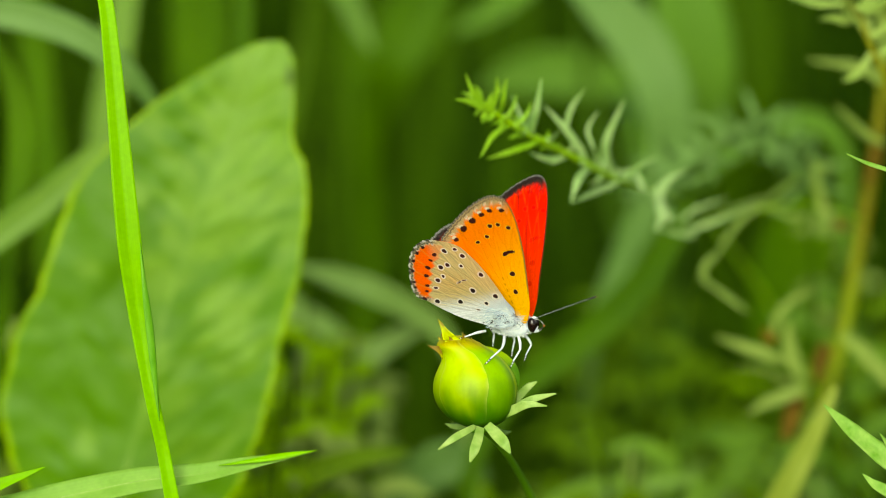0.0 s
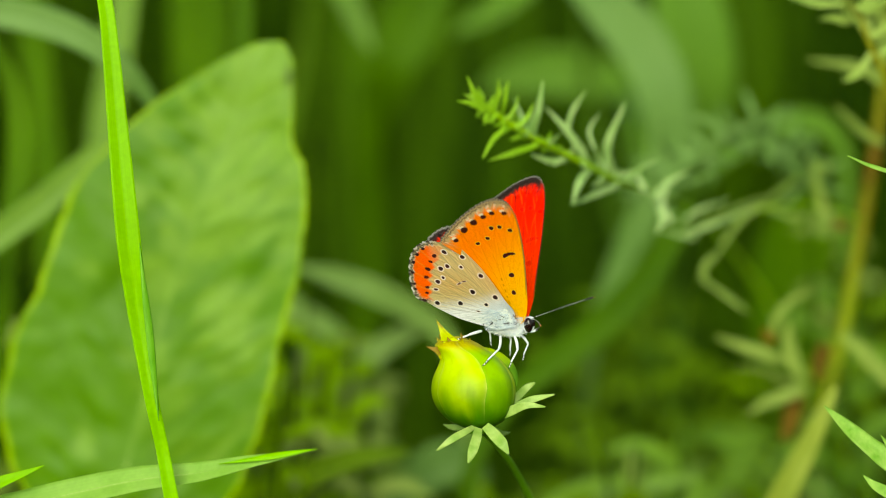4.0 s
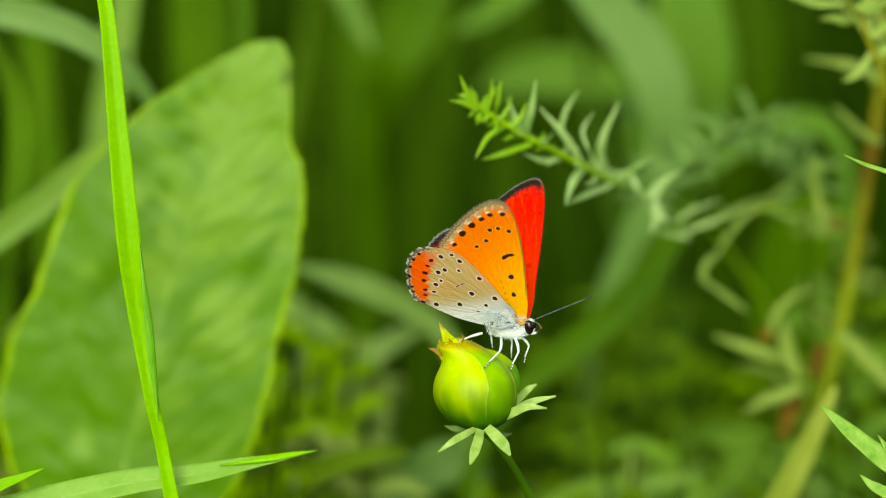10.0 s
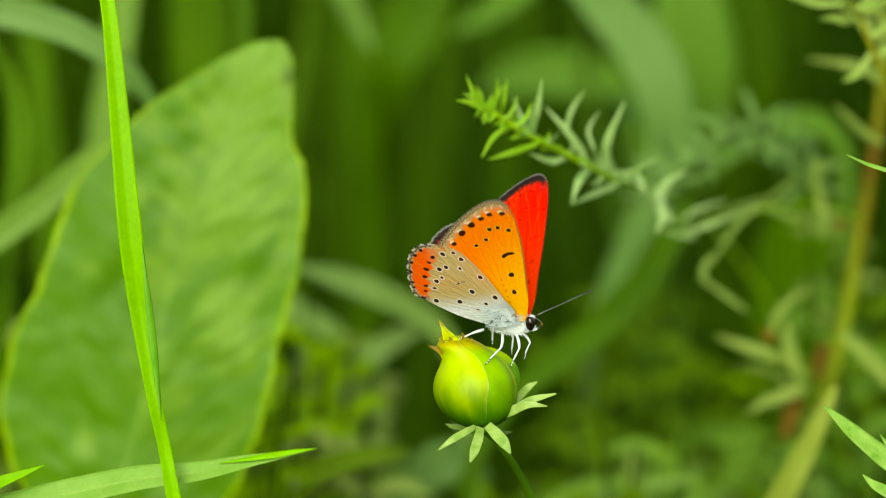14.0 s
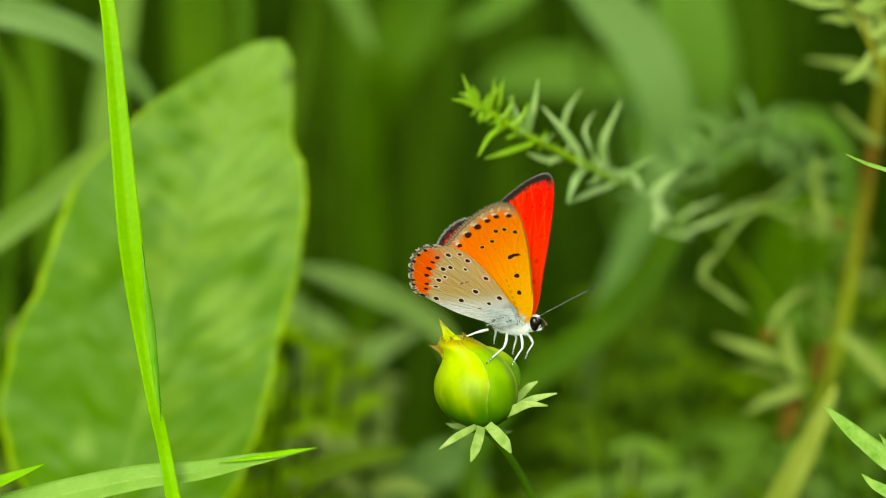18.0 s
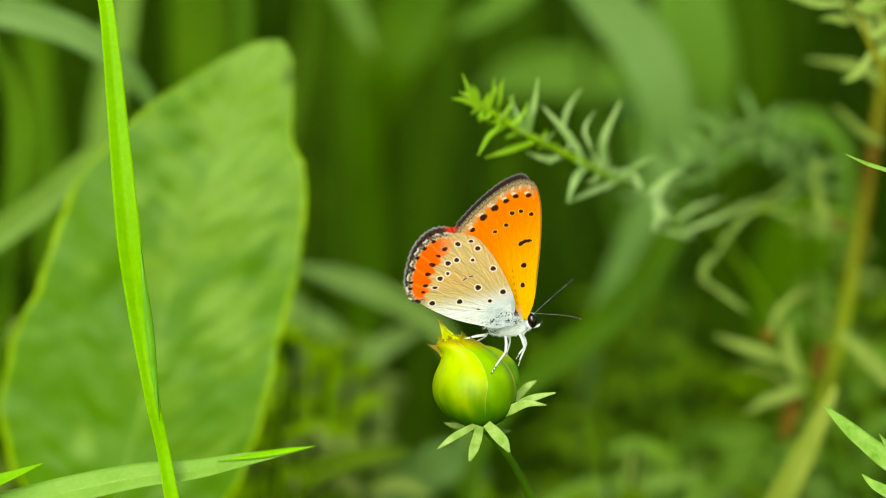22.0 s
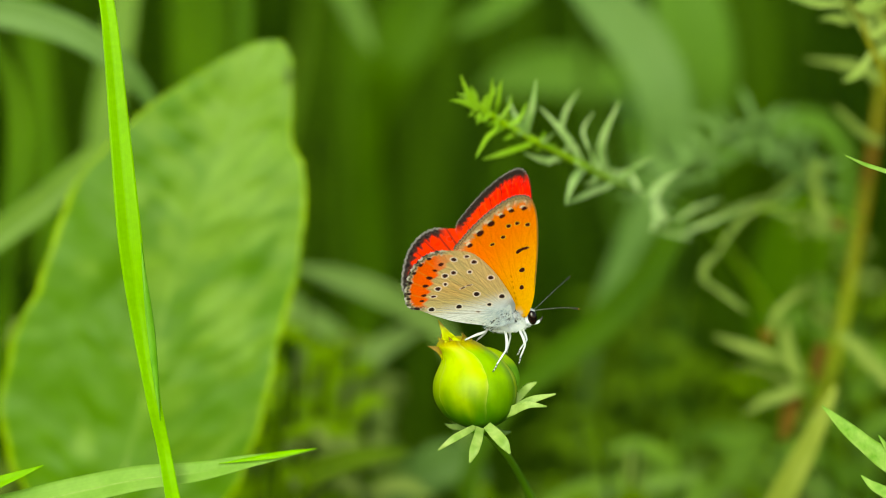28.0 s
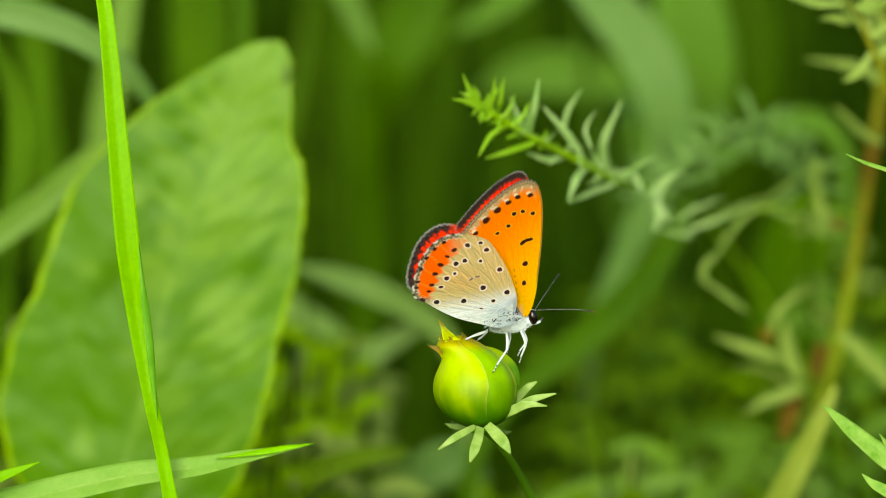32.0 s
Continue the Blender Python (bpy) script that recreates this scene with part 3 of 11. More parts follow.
def root_tuft():
    """Soft hair that bridges the wing root and the thorax."""
    rnd = random.Random(51)
    bm = bmesh.new()
    for _ in range(1500):
        x, z = rnd.uniform(-5.5, -1.3), rnd.uniform(-1.0, 2.2)
        if z > 0.5 - (x + 1.3) * 0.6 or rnd.random() > 1.3 + x * 0.2:
            continue
        y = 1.3 * (1 - float(step(0.3, 4.0, np.array([math.hypot(x, z)]))[0])) - 0.1
        p = Vector((x, y, z)) * MM
        swirl = noise.noise(Vector((x * 1.1, z * 1.1, 2.0)))
        near = max(0.0, 1.0 - abs(x + 1.5) / 0.9)
        if near > 0.25 and z > 0.1:
            continue
        d = Vector((-0.8 + 1.4 * near + swirl, -0.25 + 0.5 * near, 0.8 * swirl + rnd.uniform(-0.5, 0.3))).normalized()
        L = rnd.uniform(0.4, 1.0) * MM * (1 + 0.5 * near)
        side = d.cross(Vector((0, 1, 0))).normalized() * rnd.uniform(0.01, 0.024) * MM
        mid = p + d * L * 0.55 + Vector((0, -0.1, 0)) * MM
        v = [bm.verts.new(p - side), bm.verts.new(p + side), bm.verts.new(mid + side * 0.8), bm.verts.new(mid - side * 0.8), bm.verts.new(p + d * L)]
        bm.faces.new(v[:4])
        bm.faces.new((v[3], v[2], v[4]))
    tagged(part("root_hair", bm, BLUE_HAIR, right_hindwing, "soft blue-white hair over the wing root"), kind="stuff")


root_tuft()


def root_specks():
    """Small dark scales in loose clusters at the wing root."""
    rnd = random.Random(33)
    bm = bmesh.new()
    for cx, cz, n in ((-4.3, 0.05, 18), (-3.9, -0.5, 8), (-2.4, -0.2, 16), (-3.0, 1.0, 8), (-5.4, -0.2, 6), (-1.7, 0.5, 16), (-2.6, 0.6, 10), (-1.4, -0.3, 8), (-3.6, 0.5, 6)):
        for _ in range(n):
            x, z = cx + rnd.gauss(0, 0.26), cz + rnd.gauss(0, 0.15)
            y = 1.3 * (1 - float(step(0.3, 4.0, np.array([math.hypot(x, z)]))[0])) - 0.4
            p = Vector((x, y, z)) * MM
            d = Vector((rnd.uniform(-1, 0.6), -0.2, rnd.uniform(-1, 1))).normalized()
            w = Vector((rnd.uniform(-1, 1), 0, rnd.uniform(-1, 1))).normalized() * rnd.uniform(0.04, 0.1) * MM
            bm.faces.new([bm.verts.new(p - w), bm.verts.new(p + w), bm.verts.new(p + d * rnd.uniform(0.15, 0.45) * MM)])
    tagged(part("dark_specks", bm, DARK, right_hindwing, "dark specks at the wing root"), kind="stuff")


root_specks()


def build_body():
    rnd = random.Random(4)
    bm = bmesh.new()
    ellipsoid(bm, (0, 0, 0), (2.2 * MM, 0.95 * MM, 1.4 * MM), (0, 6, 0), 28, 18)
    part("thorax", bm, SKIN, butterfly, "thorax in white scales")
    bm = bmesh.new()
    tube(bm, [(-1.0 * MM, 0, 0), (-2.6 * MM, 0.45 * MM, 0.4 * MM), (-4.4 * MM, 1.0 * MM, 1.1 * MM), (-6.2 * MM, 1.6 * MM, 1.9 * MM), (-7.6 * MM, 2.1 * MM, 2.6 * MM)],
         [0.85 * MM, 0.7 * MM, 0.5 * MM, 0.35 * MM, 0.12 * MM], 30, 14)
    part("abdomen", bm, SKIN, butterfly, "pale grey abdomen")
    bm = bmesh.new()
    ellipsoid(bm, (2.55 * MM, 0, 0.15 * MM), (0.64 * MM, 0.7 * MM, 0.74 * MM), (0, 0, 0), 20, 14)
    head = part("head", bm, SKIN, butterfly, "white scaled head")
    for sy in (-1, 1):
        bm = bmesh.new()
        ellipsoid(bm, (2.86 * MM, sy * 0.6 * MM, 0.5 * MM), (0.58 * MM, 0.46 * MM, 0.94 * MM), (0, -8, 0), 28, 18)
        part("eye", bm, EYE_MAT, head, "glossy black eye")
        bm = bmesh.new()
        ellipsoid(bm, (2.84 * MM, sy * 0.48 * MM, 0.48 * MM), (0.56 * MM, 0.28 * MM, 0.99 * MM), (0, -8, 0), 24, 16)
        part("eye_ring", bm, FUR, head, "white ring round the eye")
        bm = bmesh.new()
        tube(bm, [(3.1 * MM, sy * 0.28 * MM, -0.4 * MM), (3.6 * MM, sy * 0.3 * MM, -0.25 * MM), (4.0 * MM, sy * 0.34 * MM, 0.1 * MM), (4.2 * MM, sy * 0.34 * MM, 0.4 * MM)],
             [0.15 * MM, 0.14 * MM, 0.08 * MM, 0.02 * MM], 12, 8, mats=lambda i: 1 if i > 5 else 0)
        part("palp", bm, (FUR, DARK), head)
    # hair on the thorax, its sides and the wing bases
    bm = bmesh.new()
    for _ in range(3600):
        a, b = rnd.uniform(0, math.tau), rnd.uniform(-1, 1)
        x = rnd.uniform(-2.6, 3.0)
        r = math.sqrt(max(0.05, 1 - (x / 3.3) ** 2))
        p = Vector((x, 0.92 * r * math.cos(a), 1.35 * r * math.sin(a) + (0.25 if x > 2 else 0))) * MM
        clump = 0.7 * noise.noise(Vector((x * 1.6, a * 1.8, 0.4)))
        d = Vector((rnd.uniform(-1.3, -0.1) + clump, math.cos(a) * rnd.uniform(0.15, 0.6), math.sin(a) * 0.35 + rnd.uniform(-0.5, 0.35) + clump)).normalized()
        if math.cos(a) < 0 and math.sin(a) > 0.65 and x > 0.6:
            continue
        if x > 2.1 and abs(p.y) > 0.45 * MM:
            continue
        L = rnd.uniform(0.3, 0.8) * MM * (0.55 if math.sin(a) < -0.3 else 1.0)
        w = d.cross(Vector((rnd.uniform(-1, 1), rnd.uniform(-1, 1), rnd.uniform(-1, 1)))).normalized() * 0.022 * MM
        bend = Vector((0, 0, -0.12 * L))
        v = [bm.verts.new(p - w), bm.verts.new(p + w), bm.verts.new(p + d * L * 0.6 + w * 0.7), bm.verts.new(p + d * L * 0.6 - w * 0.7), bm.verts.new(p + d * L + bend)]
        bm.faces.new(v[:4])
        bm.faces.new((v[3], v[2], v[4]))
    tagged(part("fur", bm, HAIR, butterfly, "long white hair"), kind="stuff")
    bm = bmesh.new()
    for cx, cz, n in ((-1.5, 0.75, 18), (-1.9, 0.35, 8), (0.35, 0.7, 16), (0.8, 0.35, 6), (1.5, 0.5, 10), (-0.6, -0.1, 4), (-2.2, -0.5, 5)):
        for _ in range(n):
            p = Vector((cx + rnd.gauss(0, 0.28), -1.25 + rnd.uniform(-0.15, 0.15), cz + rnd.gauss(0, 0.16))) * MM
            d = Vector((rnd.uniform(-1, 1), -0.3, rnd.uniform(-1, 1))).normalized()
            w = Vector((rnd.uniform(-1, 1), -0.2, rnd.uniform(-1, 1))).normalized() * rnd.uniform(0.05, 0.1) * MM
            bm.faces.new([bm.verts.new(p - w), bm.verts.new(p + w), bm.verts.new(p + d * rnd.uniform(0.15, 0.4) * MM)])
    tagged(part("dark_scales", bm, DARK, butterfly, "dark specks between the hair"), kind="stuff")


build_body()


def build_leg(foot, knee, share, fine=1.0):
    """A thin jointed leg from the hip at the origin to the foot; the foot has dark rings."""
    f = Vector(foot)
    bow = Vector((knee[0], knee[1], knee[2])) * MM
    k1 = f * share + bow
    k2 = f * 0.76 + bow * 0.3
    w = MM * fine
    leg = link_mesh("leg", tube(bmesh.new(), [(0, 0, 0), k1 * 0.5 + bow * 0.15, k1], [0.2 * w, 0.23 * w, 0.17 * w], 10, 8), FUR, butterfly)
    part("shin", tube(bmesh.new(), [k1, k1 * 0.5 + k2 * 0.5, k2], [0.14 * w, 0.15 * w, 0.12 * w], 8, 8), FUR, leg)
    part("foot", tube(bmesh.new(), [k2, k2 * 0.5 + f * 0.5 + bow * 0.06, f], [0.12 * w, 0.1 * w, 0.08 * w], 12, 8, mats=lambda i: 1 if i % 4 in (2, 3) or i > 9 else 0), (FUR, DARK), leg, "white foot with black rings")
    return leg


LEG_REST = {"hind": (-0.00236, -0.00343, -0.00063), "mid": (-0.00044, -0.00586, -0.00251), "fore": (-0.00007, -0.00234, -0.00366),
            "hind_far": (0.00036, -0.00021, -0.00232), "mid_far": (0.00030, -0.00016, -0.00316), "fore_far": (0.00046, -0.00043, -0.00351)}
KNEE = {"hind": (0.0, 0.0, 0.1), "mid": (0.75, -0.25, -0.1), "fore": (0.75, -0.2, 0.0), "hind_far": (0.2, 0.2, 0.2), "mid_far": (0.4, 0.2, 0.1), "fore_far": (1.0, 0.2, 0.15)}
SHARE = {"hind": 0.45, "mid": 0.38, "fore": 0.4, "hind_far": 0.4, "mid_far": 0.35, "fore_far": 0.42}
legs = {k: build_leg(v, KNEE[k], SHARE[k], 0.75 if "far" in k else 0.85) for k, v in LEG_REST.items()}


def build_antenna(tip, bow):
    t = Vector(tip)
    sag = Vector((0, 0, bow * MM))
    pts = [(0, 0, 0), t * 0.3 + sag * 0.6, t * 0.65 + sag, t * 0.85 + sag * 0.6]
    a = link_mesh("antenna", tube(bmesh.new(), pts, [0.045 * MM, 0.04 * MM, 0.04 * MM, 0.05 * MM], 80, 6, mats=lambda i: 1 if i % 4 == 0 else 0), (DARK, FUR), butterfly, "black antenna with white rings")
    part("club", tube(bmesh.new(), [t * 0.84 + sag * 0.6, t * 0.92 + sag * 0.3, t * 0.98, t], [0.055 * MM, 0.12 * MM, 0.12 * MM, 0.05 * MM], 14, 8, mats=lambda i: 1 if i > 11 else 0), (DARK, ORANGE), a, "dark club with an orange tip")
    return a


antenna_near = build_antenna((0.00825, -0.00080, 0.00397), 0.25)
antenna_far = build_antenna((0.00478, 0.00867, 0.00112), 0.05)


# ---- flower bud ----
# middle line of the bud: a round belly, then a neck that leans over
BUD_LINE = [(0.00468, -0.00474, 0.37768), (0.00453, -0.00459, 0.37839), (0.00439, -0.00435, 0.37951), (0.00410, -0.00395, 0.38142), (0.00403, -0.00349, 0.38360), (0.00396, -0.00319, 0.38501), (0.00374, -0.00293, 0.38620), (0.00309, -0.00272, 0.38719), (0.00230, -0.00259, 0.38782), (0.00194, -0.00248, 0.38831), (0.00173, -0.00239, 0.38874)]
BUD_RADII = (1.2, 3.0, 4.4, 5.35, 5.3, 4.6, 3.8, 3.35, 3.1, 2.75, 2.0)
# the sepals' edges round the bud, from the one that faces forward
SEPALS = ((-1.0, 0.26, 1), (0.22, 1.45, 0), (1.4, 2.6, 1), (2.5, 3.9, 0), (3.85, 5.32, 0))


def build_bud():
    bud = thing("flower_bud", "closed yellow-green flower bud on a thin stem", "flower bud")
    ns, na = 48, 30
    line = [Vector(p) for p in spline(BUD_LINE, ns)]
    rad = [float(r[0]) * MM for r in spline([(r,) for r in BUD_RADII], ns)]
    for _ in range(8):
        rad = [rad[0]] + [(rad[i - 1] + 2 * rad[i] + rad[i + 1]) / 4 for i in range(1, ns)] + [rad[-1]]
        line = [line[0]] + [(line[i - 1] + 2 * line[i] + line[i + 1]) / 4 for i in range(1, ns)] + [line[-1]]
    ax, ay = Vector((1, 0, 0)), Vector((0, 1, -0.2)).normalized()
    for k, (lo, hi, outerl) in enumerate(SEPALS):
        bm = bmesh.new()
        lay = bm.verts.layers.float_color.new("pattern")
        mid, half = (lo + hi) / 2 - math.pi / 2, (hi - lo) / 2 + 0.05
        rows_ = []
        for i in range(ns + 1):
            s = i / ns
            row_ = []
            for j in range(na + 1):
                u = j / na * 2 - 1
                sway = 0.07 * noise.noise(Vector((s * 5, k * 3.1, 0.5 if u > 0 else 7.5))) + 0.03 * noise.noise(Vector((s * 17, k * 2.3, 3.5 if u > 0 else 5.5)))
                a = mid + u * half + sway * abs(u) ** 3 - 0.22 * step(0.5, 1.0, np.array([s]))[0] * (1 if k < 2 else 0)
                lift = (0.11 if outerl else 0.0) * MM * (1 - 0.95 * u ** 10) + 0.05 * MM * math.cos(u * 3.0) * math.sin(s * math.pi)
                rr = rad[i] + lift + 0.05 * MM * noise.noise(Vector((u * 2.2 + k * 4, s * 4, 2.0)))
                v = bm.verts.new(line[i] + (ax * math.cos(a) + ay * math.sin(a)) * rr)
                # green foot under yellow; shade at the foot and right sepal deepens the colour
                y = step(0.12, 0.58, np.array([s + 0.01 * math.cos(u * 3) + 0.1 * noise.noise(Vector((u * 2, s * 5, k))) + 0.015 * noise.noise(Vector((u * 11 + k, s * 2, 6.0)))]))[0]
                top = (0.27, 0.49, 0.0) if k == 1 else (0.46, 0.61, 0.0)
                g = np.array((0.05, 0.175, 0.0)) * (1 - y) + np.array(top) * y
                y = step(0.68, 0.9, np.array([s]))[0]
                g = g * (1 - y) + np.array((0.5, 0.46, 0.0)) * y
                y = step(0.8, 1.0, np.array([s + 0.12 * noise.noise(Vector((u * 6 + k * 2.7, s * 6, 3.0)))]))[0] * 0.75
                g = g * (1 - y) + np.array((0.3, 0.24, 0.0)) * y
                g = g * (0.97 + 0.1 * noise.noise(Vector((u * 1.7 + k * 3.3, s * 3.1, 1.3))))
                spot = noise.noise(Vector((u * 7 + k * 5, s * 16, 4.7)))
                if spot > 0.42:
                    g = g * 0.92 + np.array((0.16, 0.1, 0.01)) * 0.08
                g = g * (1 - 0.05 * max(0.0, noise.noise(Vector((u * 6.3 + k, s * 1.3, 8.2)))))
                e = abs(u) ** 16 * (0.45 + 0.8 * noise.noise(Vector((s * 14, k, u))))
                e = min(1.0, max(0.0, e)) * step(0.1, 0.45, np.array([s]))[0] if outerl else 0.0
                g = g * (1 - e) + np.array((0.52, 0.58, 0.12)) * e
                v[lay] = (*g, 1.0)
                row_.append(v)
            rows_.append(row_)
        for i in range(ns):
            for j in range(na):
                bm.faces.new((rows_[i][j], rows_[i][j + 1], rows_[i + 1][j + 1], rows_[i + 1][j]))
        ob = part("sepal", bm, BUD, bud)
        sol = ob.modifiers.new("thickness", "SOLIDIFY")
        sol.thickness, sol.offset, sol.use_rim = 0.00016, -1, False
    # dry pointed tips of the sepals: yellow-green at the foot, brown at the point
    long_tips = [([(0.00158, -0.00257, 0.38693), (0.00093, -0.00360, 0.38882), (0.00029, -0.00356, 0.38999), (-0.00065, -0.00301, 0.39162)], 3.2, 0.75), ([(0.00159, -0.00249, 0.38587), (0.00050, -0.00377, 0.38708), (-0.00050, -0.00412, 0.38784), (-0.00193, -0.00401, 0.38833)], 2.8, 0.4), ([(0.00317, -0.00271, 0.38726), (0.00309, -0.00253, 0.38810), (0.00273, -0.00238, 0.38881), (0.00238, -0.00220, 0.38965)], 1.7, 0.7), ([(0.00275, -0.00074, 0.38690), (0.00174, -0.00004, 0.38777), (0.00116, 0.00008, 0.38834), (0.00073, 0.00017, 0.38877)], 2.0, 0.8)]
    rim_tips = [([(0.00116, -0.00177, 0.38687), (0.00043, -0.00101, 0.38757), (0.00000, -0.00069, 0.38809), (-0.00043, -0.00060, 0.38851)], 1.5, 0.6), ([(0.00200, -0.00475, 0.38822), (0.00172, -0.00441, 0.38887), (0.00143, -0.00392, 0.38927), (0.00129, -0.00326, 0.38947)], 1.9, 0.85), ([(0.00100, -0.00465, 0.38775), (0.00064, -0.00450, 0.38845), (0.00043, -0.00441, 0.38887), (0.00007, -0.00435, 0.38915)], 1.6, 0.8), ([(0.00359, -0.00323, 0.38769), (0.00374, -0.00253, 0.38810), (0.00346, -0.00205, 0.38843), (0.00317, -0.00157, 0.38875)], 1.6, 0.9)]
    for pts, w, dry in long_tips + rim_tips:
        bm = bmesh.new()
        ribbon(bm, pts, [w * 0.9 * MM, w * 0.62 * MM, w * 0.3 * MM, 0.04 * MM], (0, -1, 0.3), 0.25, 16, 6)
        lay = bm.verts.layers.float_color.new("pattern")
        a0, a1 = Vector(pts[0]), Vector(pts[-1])
        for v in bm.verts:
            f = (v.co - a0).dot(a1 - a0) / (a1 - a0).length_squared + 0.25 * noise.noise(v.co * 2500)
            f = float(step(dry - 0.15, dry + 0.3, np.array([f]))[0])
            v[lay] = (0.46 - 0.24 * f, 0.53 - 0.39 * f, 0.0 + 0.01 * f, 1.0)
        part("dry_tip", bm, BUD, bud, "yellow-green sepal tip with a withered brown point")
    # ragged fringe round the neck's mouth
    rnd = random.Random(77)
    for k in range(11):
        a = k / 11 * math.tau + rnd.uniform(-0.2, 0.2)
        out = ax * math.cos(a) + ay * math.sin(a)
        foot = Vector((0.00190, -0.00248, 0.38775)) + out * 1.95 * MM
        rise = Vector((rnd.uniform(-0.7, 0.1), rnd.uniform(-0.2, 0.2), 1.0)).normalized() * rnd.uniform(1.1, 2.0) * MM
        bm = bmesh.new()
        ribbon(bm, [foot - rise * 0.4, foot + rise * 0.35 + out * 0.1 * MM, foot + rise + out * rnd.uniform(-0.5, 0.3) * MM], [1.3 * MM, 0.9 * MM, 0.05 * MM], out, 0.2, 12, 6)
        lay = bm.verts.layers.float_color.new("pattern")
        for v in bm.verts:
            f = float(step(0.2, 1.1, np.array([(v.co - foot).dot(rise) / rise.length_squared + 0.5 * noise.noise(v.co * 1900)]))[0])
            v[lay] = (0.52 - 0.3 * f, 0.5 - 0.36 * f, 0.0 + 0.01 * f, 1.0)
        part("dry_tip", bm, BUD, bud, "withered yellow-brown fringe tip")
    # the folded petals that close the neck
    bm = bmesh.new()
    ellipsoid(bm, (0.00187, -0.00248, 0.38831), (1.75 * MM, 1.75 * MM, 0.9 * MM))
    lay = bm.verts.layers.float_color.new("pattern")
    for v in bm.verts:
        f = 0.5 + 0.5 * noise.noise(v.co * 1800)
        v[lay] = (0.5 - 0.2 * f, 0.5 - 0.25 * f, 0.004, 1.0)
    part("petals", bm, BUD, bud, "folded petals inside the neck")
    bm = bmesh.new()
    ribbon(bm, [(0.00375, -0.00213, 0.38711), (0.00549, -0.00135, 0.38691), (0.00739, -0.00074, 0.38593), (0.00878, -0.00061, 0.38463), (0.00940, -0.00072, 0.38340), (0.00965, -0.00090, 0.38230)], [0.8 * MM, 1.35 * MM, 1.6 * MM, 1.5 * MM, 1.0 * MM, 0.2 * MM], (0.1, -1, 0.5), -0.1, 24, 6, 0.0001)
    # the shadow in the gap behind is painted into the sepal's lower part
    lay = bm.verts.layers.float_color.new("pattern")
    for v in bm.verts:
        f = 0.06 * noise.noise(v.co * 900)
        y = float(step(0.3842, 0.3868, np.array([v.co.z]))[0])
        v[lay] = (0.1 + 0.26 * y + f, 0.24 + 0.27 * y + f, 0.004, 1.0)
    part("loose_sepal", bm, BUD, bud, "thin green sepal standing off the bud")
    # spreading bracts under the bud
    hanging = [([(0.00443, -0.00658, 0.37866), (0.00313, -0.00866, 0.37852), (0.00135, -0.00983, 0.37782), (-0.00057, -0.01012, 0.37644)], (0.7, 1.0, 1.15, 0.7)), ([(0.00471, -0.00760, 0.37866), (0.00439, -0.00983, 0.37782), (0.00388, -0.01111, 0.37659), (0.00339, -0.01140, 0.37521)], (1.2, 1.5, 1.5, 0.9)), ([(0.00556, -0.00754, 0.37894), (0.00668, -0.00874, 0.37810), (0.00765, -0.00994, 0.37727), (0.00843, -0.01021, 0.37602)], (1.3, 1.8, 1.75, 1.0)), ([(0.00689, -0.00541, 0.37937), (0.00865, -0.00621, 0.38041), (0.01077, -0.00701, 0.38145), (0.01312, -0.00706, 0.38124)], (1.2, 1.5, 1.1, 0.7))]
    spreading = [([(0.00693, -0.00345, 0.37896), (0.00910, -0.00324, 0.37995), (0.01162, -0.00300, 0.38108), (0.01444, -0.00286, 0.38171)], (1.0, 1.2, 1.15, 0.7)), ([(0.00806, -0.00131, 0.37941), (0.00976, -0.00004, 0.38056), (0.01104, 0.00118, 0.38152), (0.01213, 0.00132, 0.38216)], (0.8, 1.2, 1.1, 0.7)), ([(0.00391, -0.00273, 0.37755), (0.00248, -0.00084, 0.37679), (0.00117, 0.00110, 0.37630), (0.00029, 0.00212, 0.37632)], (0.8, 1.0, 0.8, 0.3)), ([(0.00596, -0.00176, 0.37728), (0.00704, 0.00098, 0.37573), (0.00797, 0.00284, 0.37489), (0.00898, 0.00480, 0.37447)], (0.8, 1.0, 0.8, 0.3))]
    for pts, ws in hanging + spreading:
        bm = bmesh.new()
        ribbon(bm, pts, [0.85 * w * MM for w in ws[:-1]] + [0.3 * ws[-1] * MM], (0.1, -1, 0.35), 0.18, 20, 8, 0.00018)
        part("bract", bm, BRACT, bud, "pale green bract")
    bm = bmesh.new()
    tube(bm, [(0.00497, -0.00465, 0.37811), (0.00652, -0.00309, 0.37585), (0.00841, 0.00223, 0.37200), (0.01072, 0.01114, 0.36585), (0.01401, 0.02134, 0.35611), (0.01937, 0.03311, 0.33933)] + [(0.03, 0.075, 0.22), (0.04, 0.09, 0.1), (0.045, 0.095, -0.01)],
         [0.75 * MM, 0.5 * MM, 0.45 * MM, 0.45 * MM, 0.5 * MM, 0.6 * MM, 0.8 * MM, 1.0 * MM, 1.1 * MM], 40, 10)
    part("stem", bm, STALK, bud, "thin green stem")
    bm = bmesh.new()
    ellipsoid(bm, Vector(BUD_LINE[0]), (1.6 * MM, 1.6 * MM, 0.7 * MM))
    part("receptacle", bm, STALK, bud)
    return bud


flower_bud = build_bud()


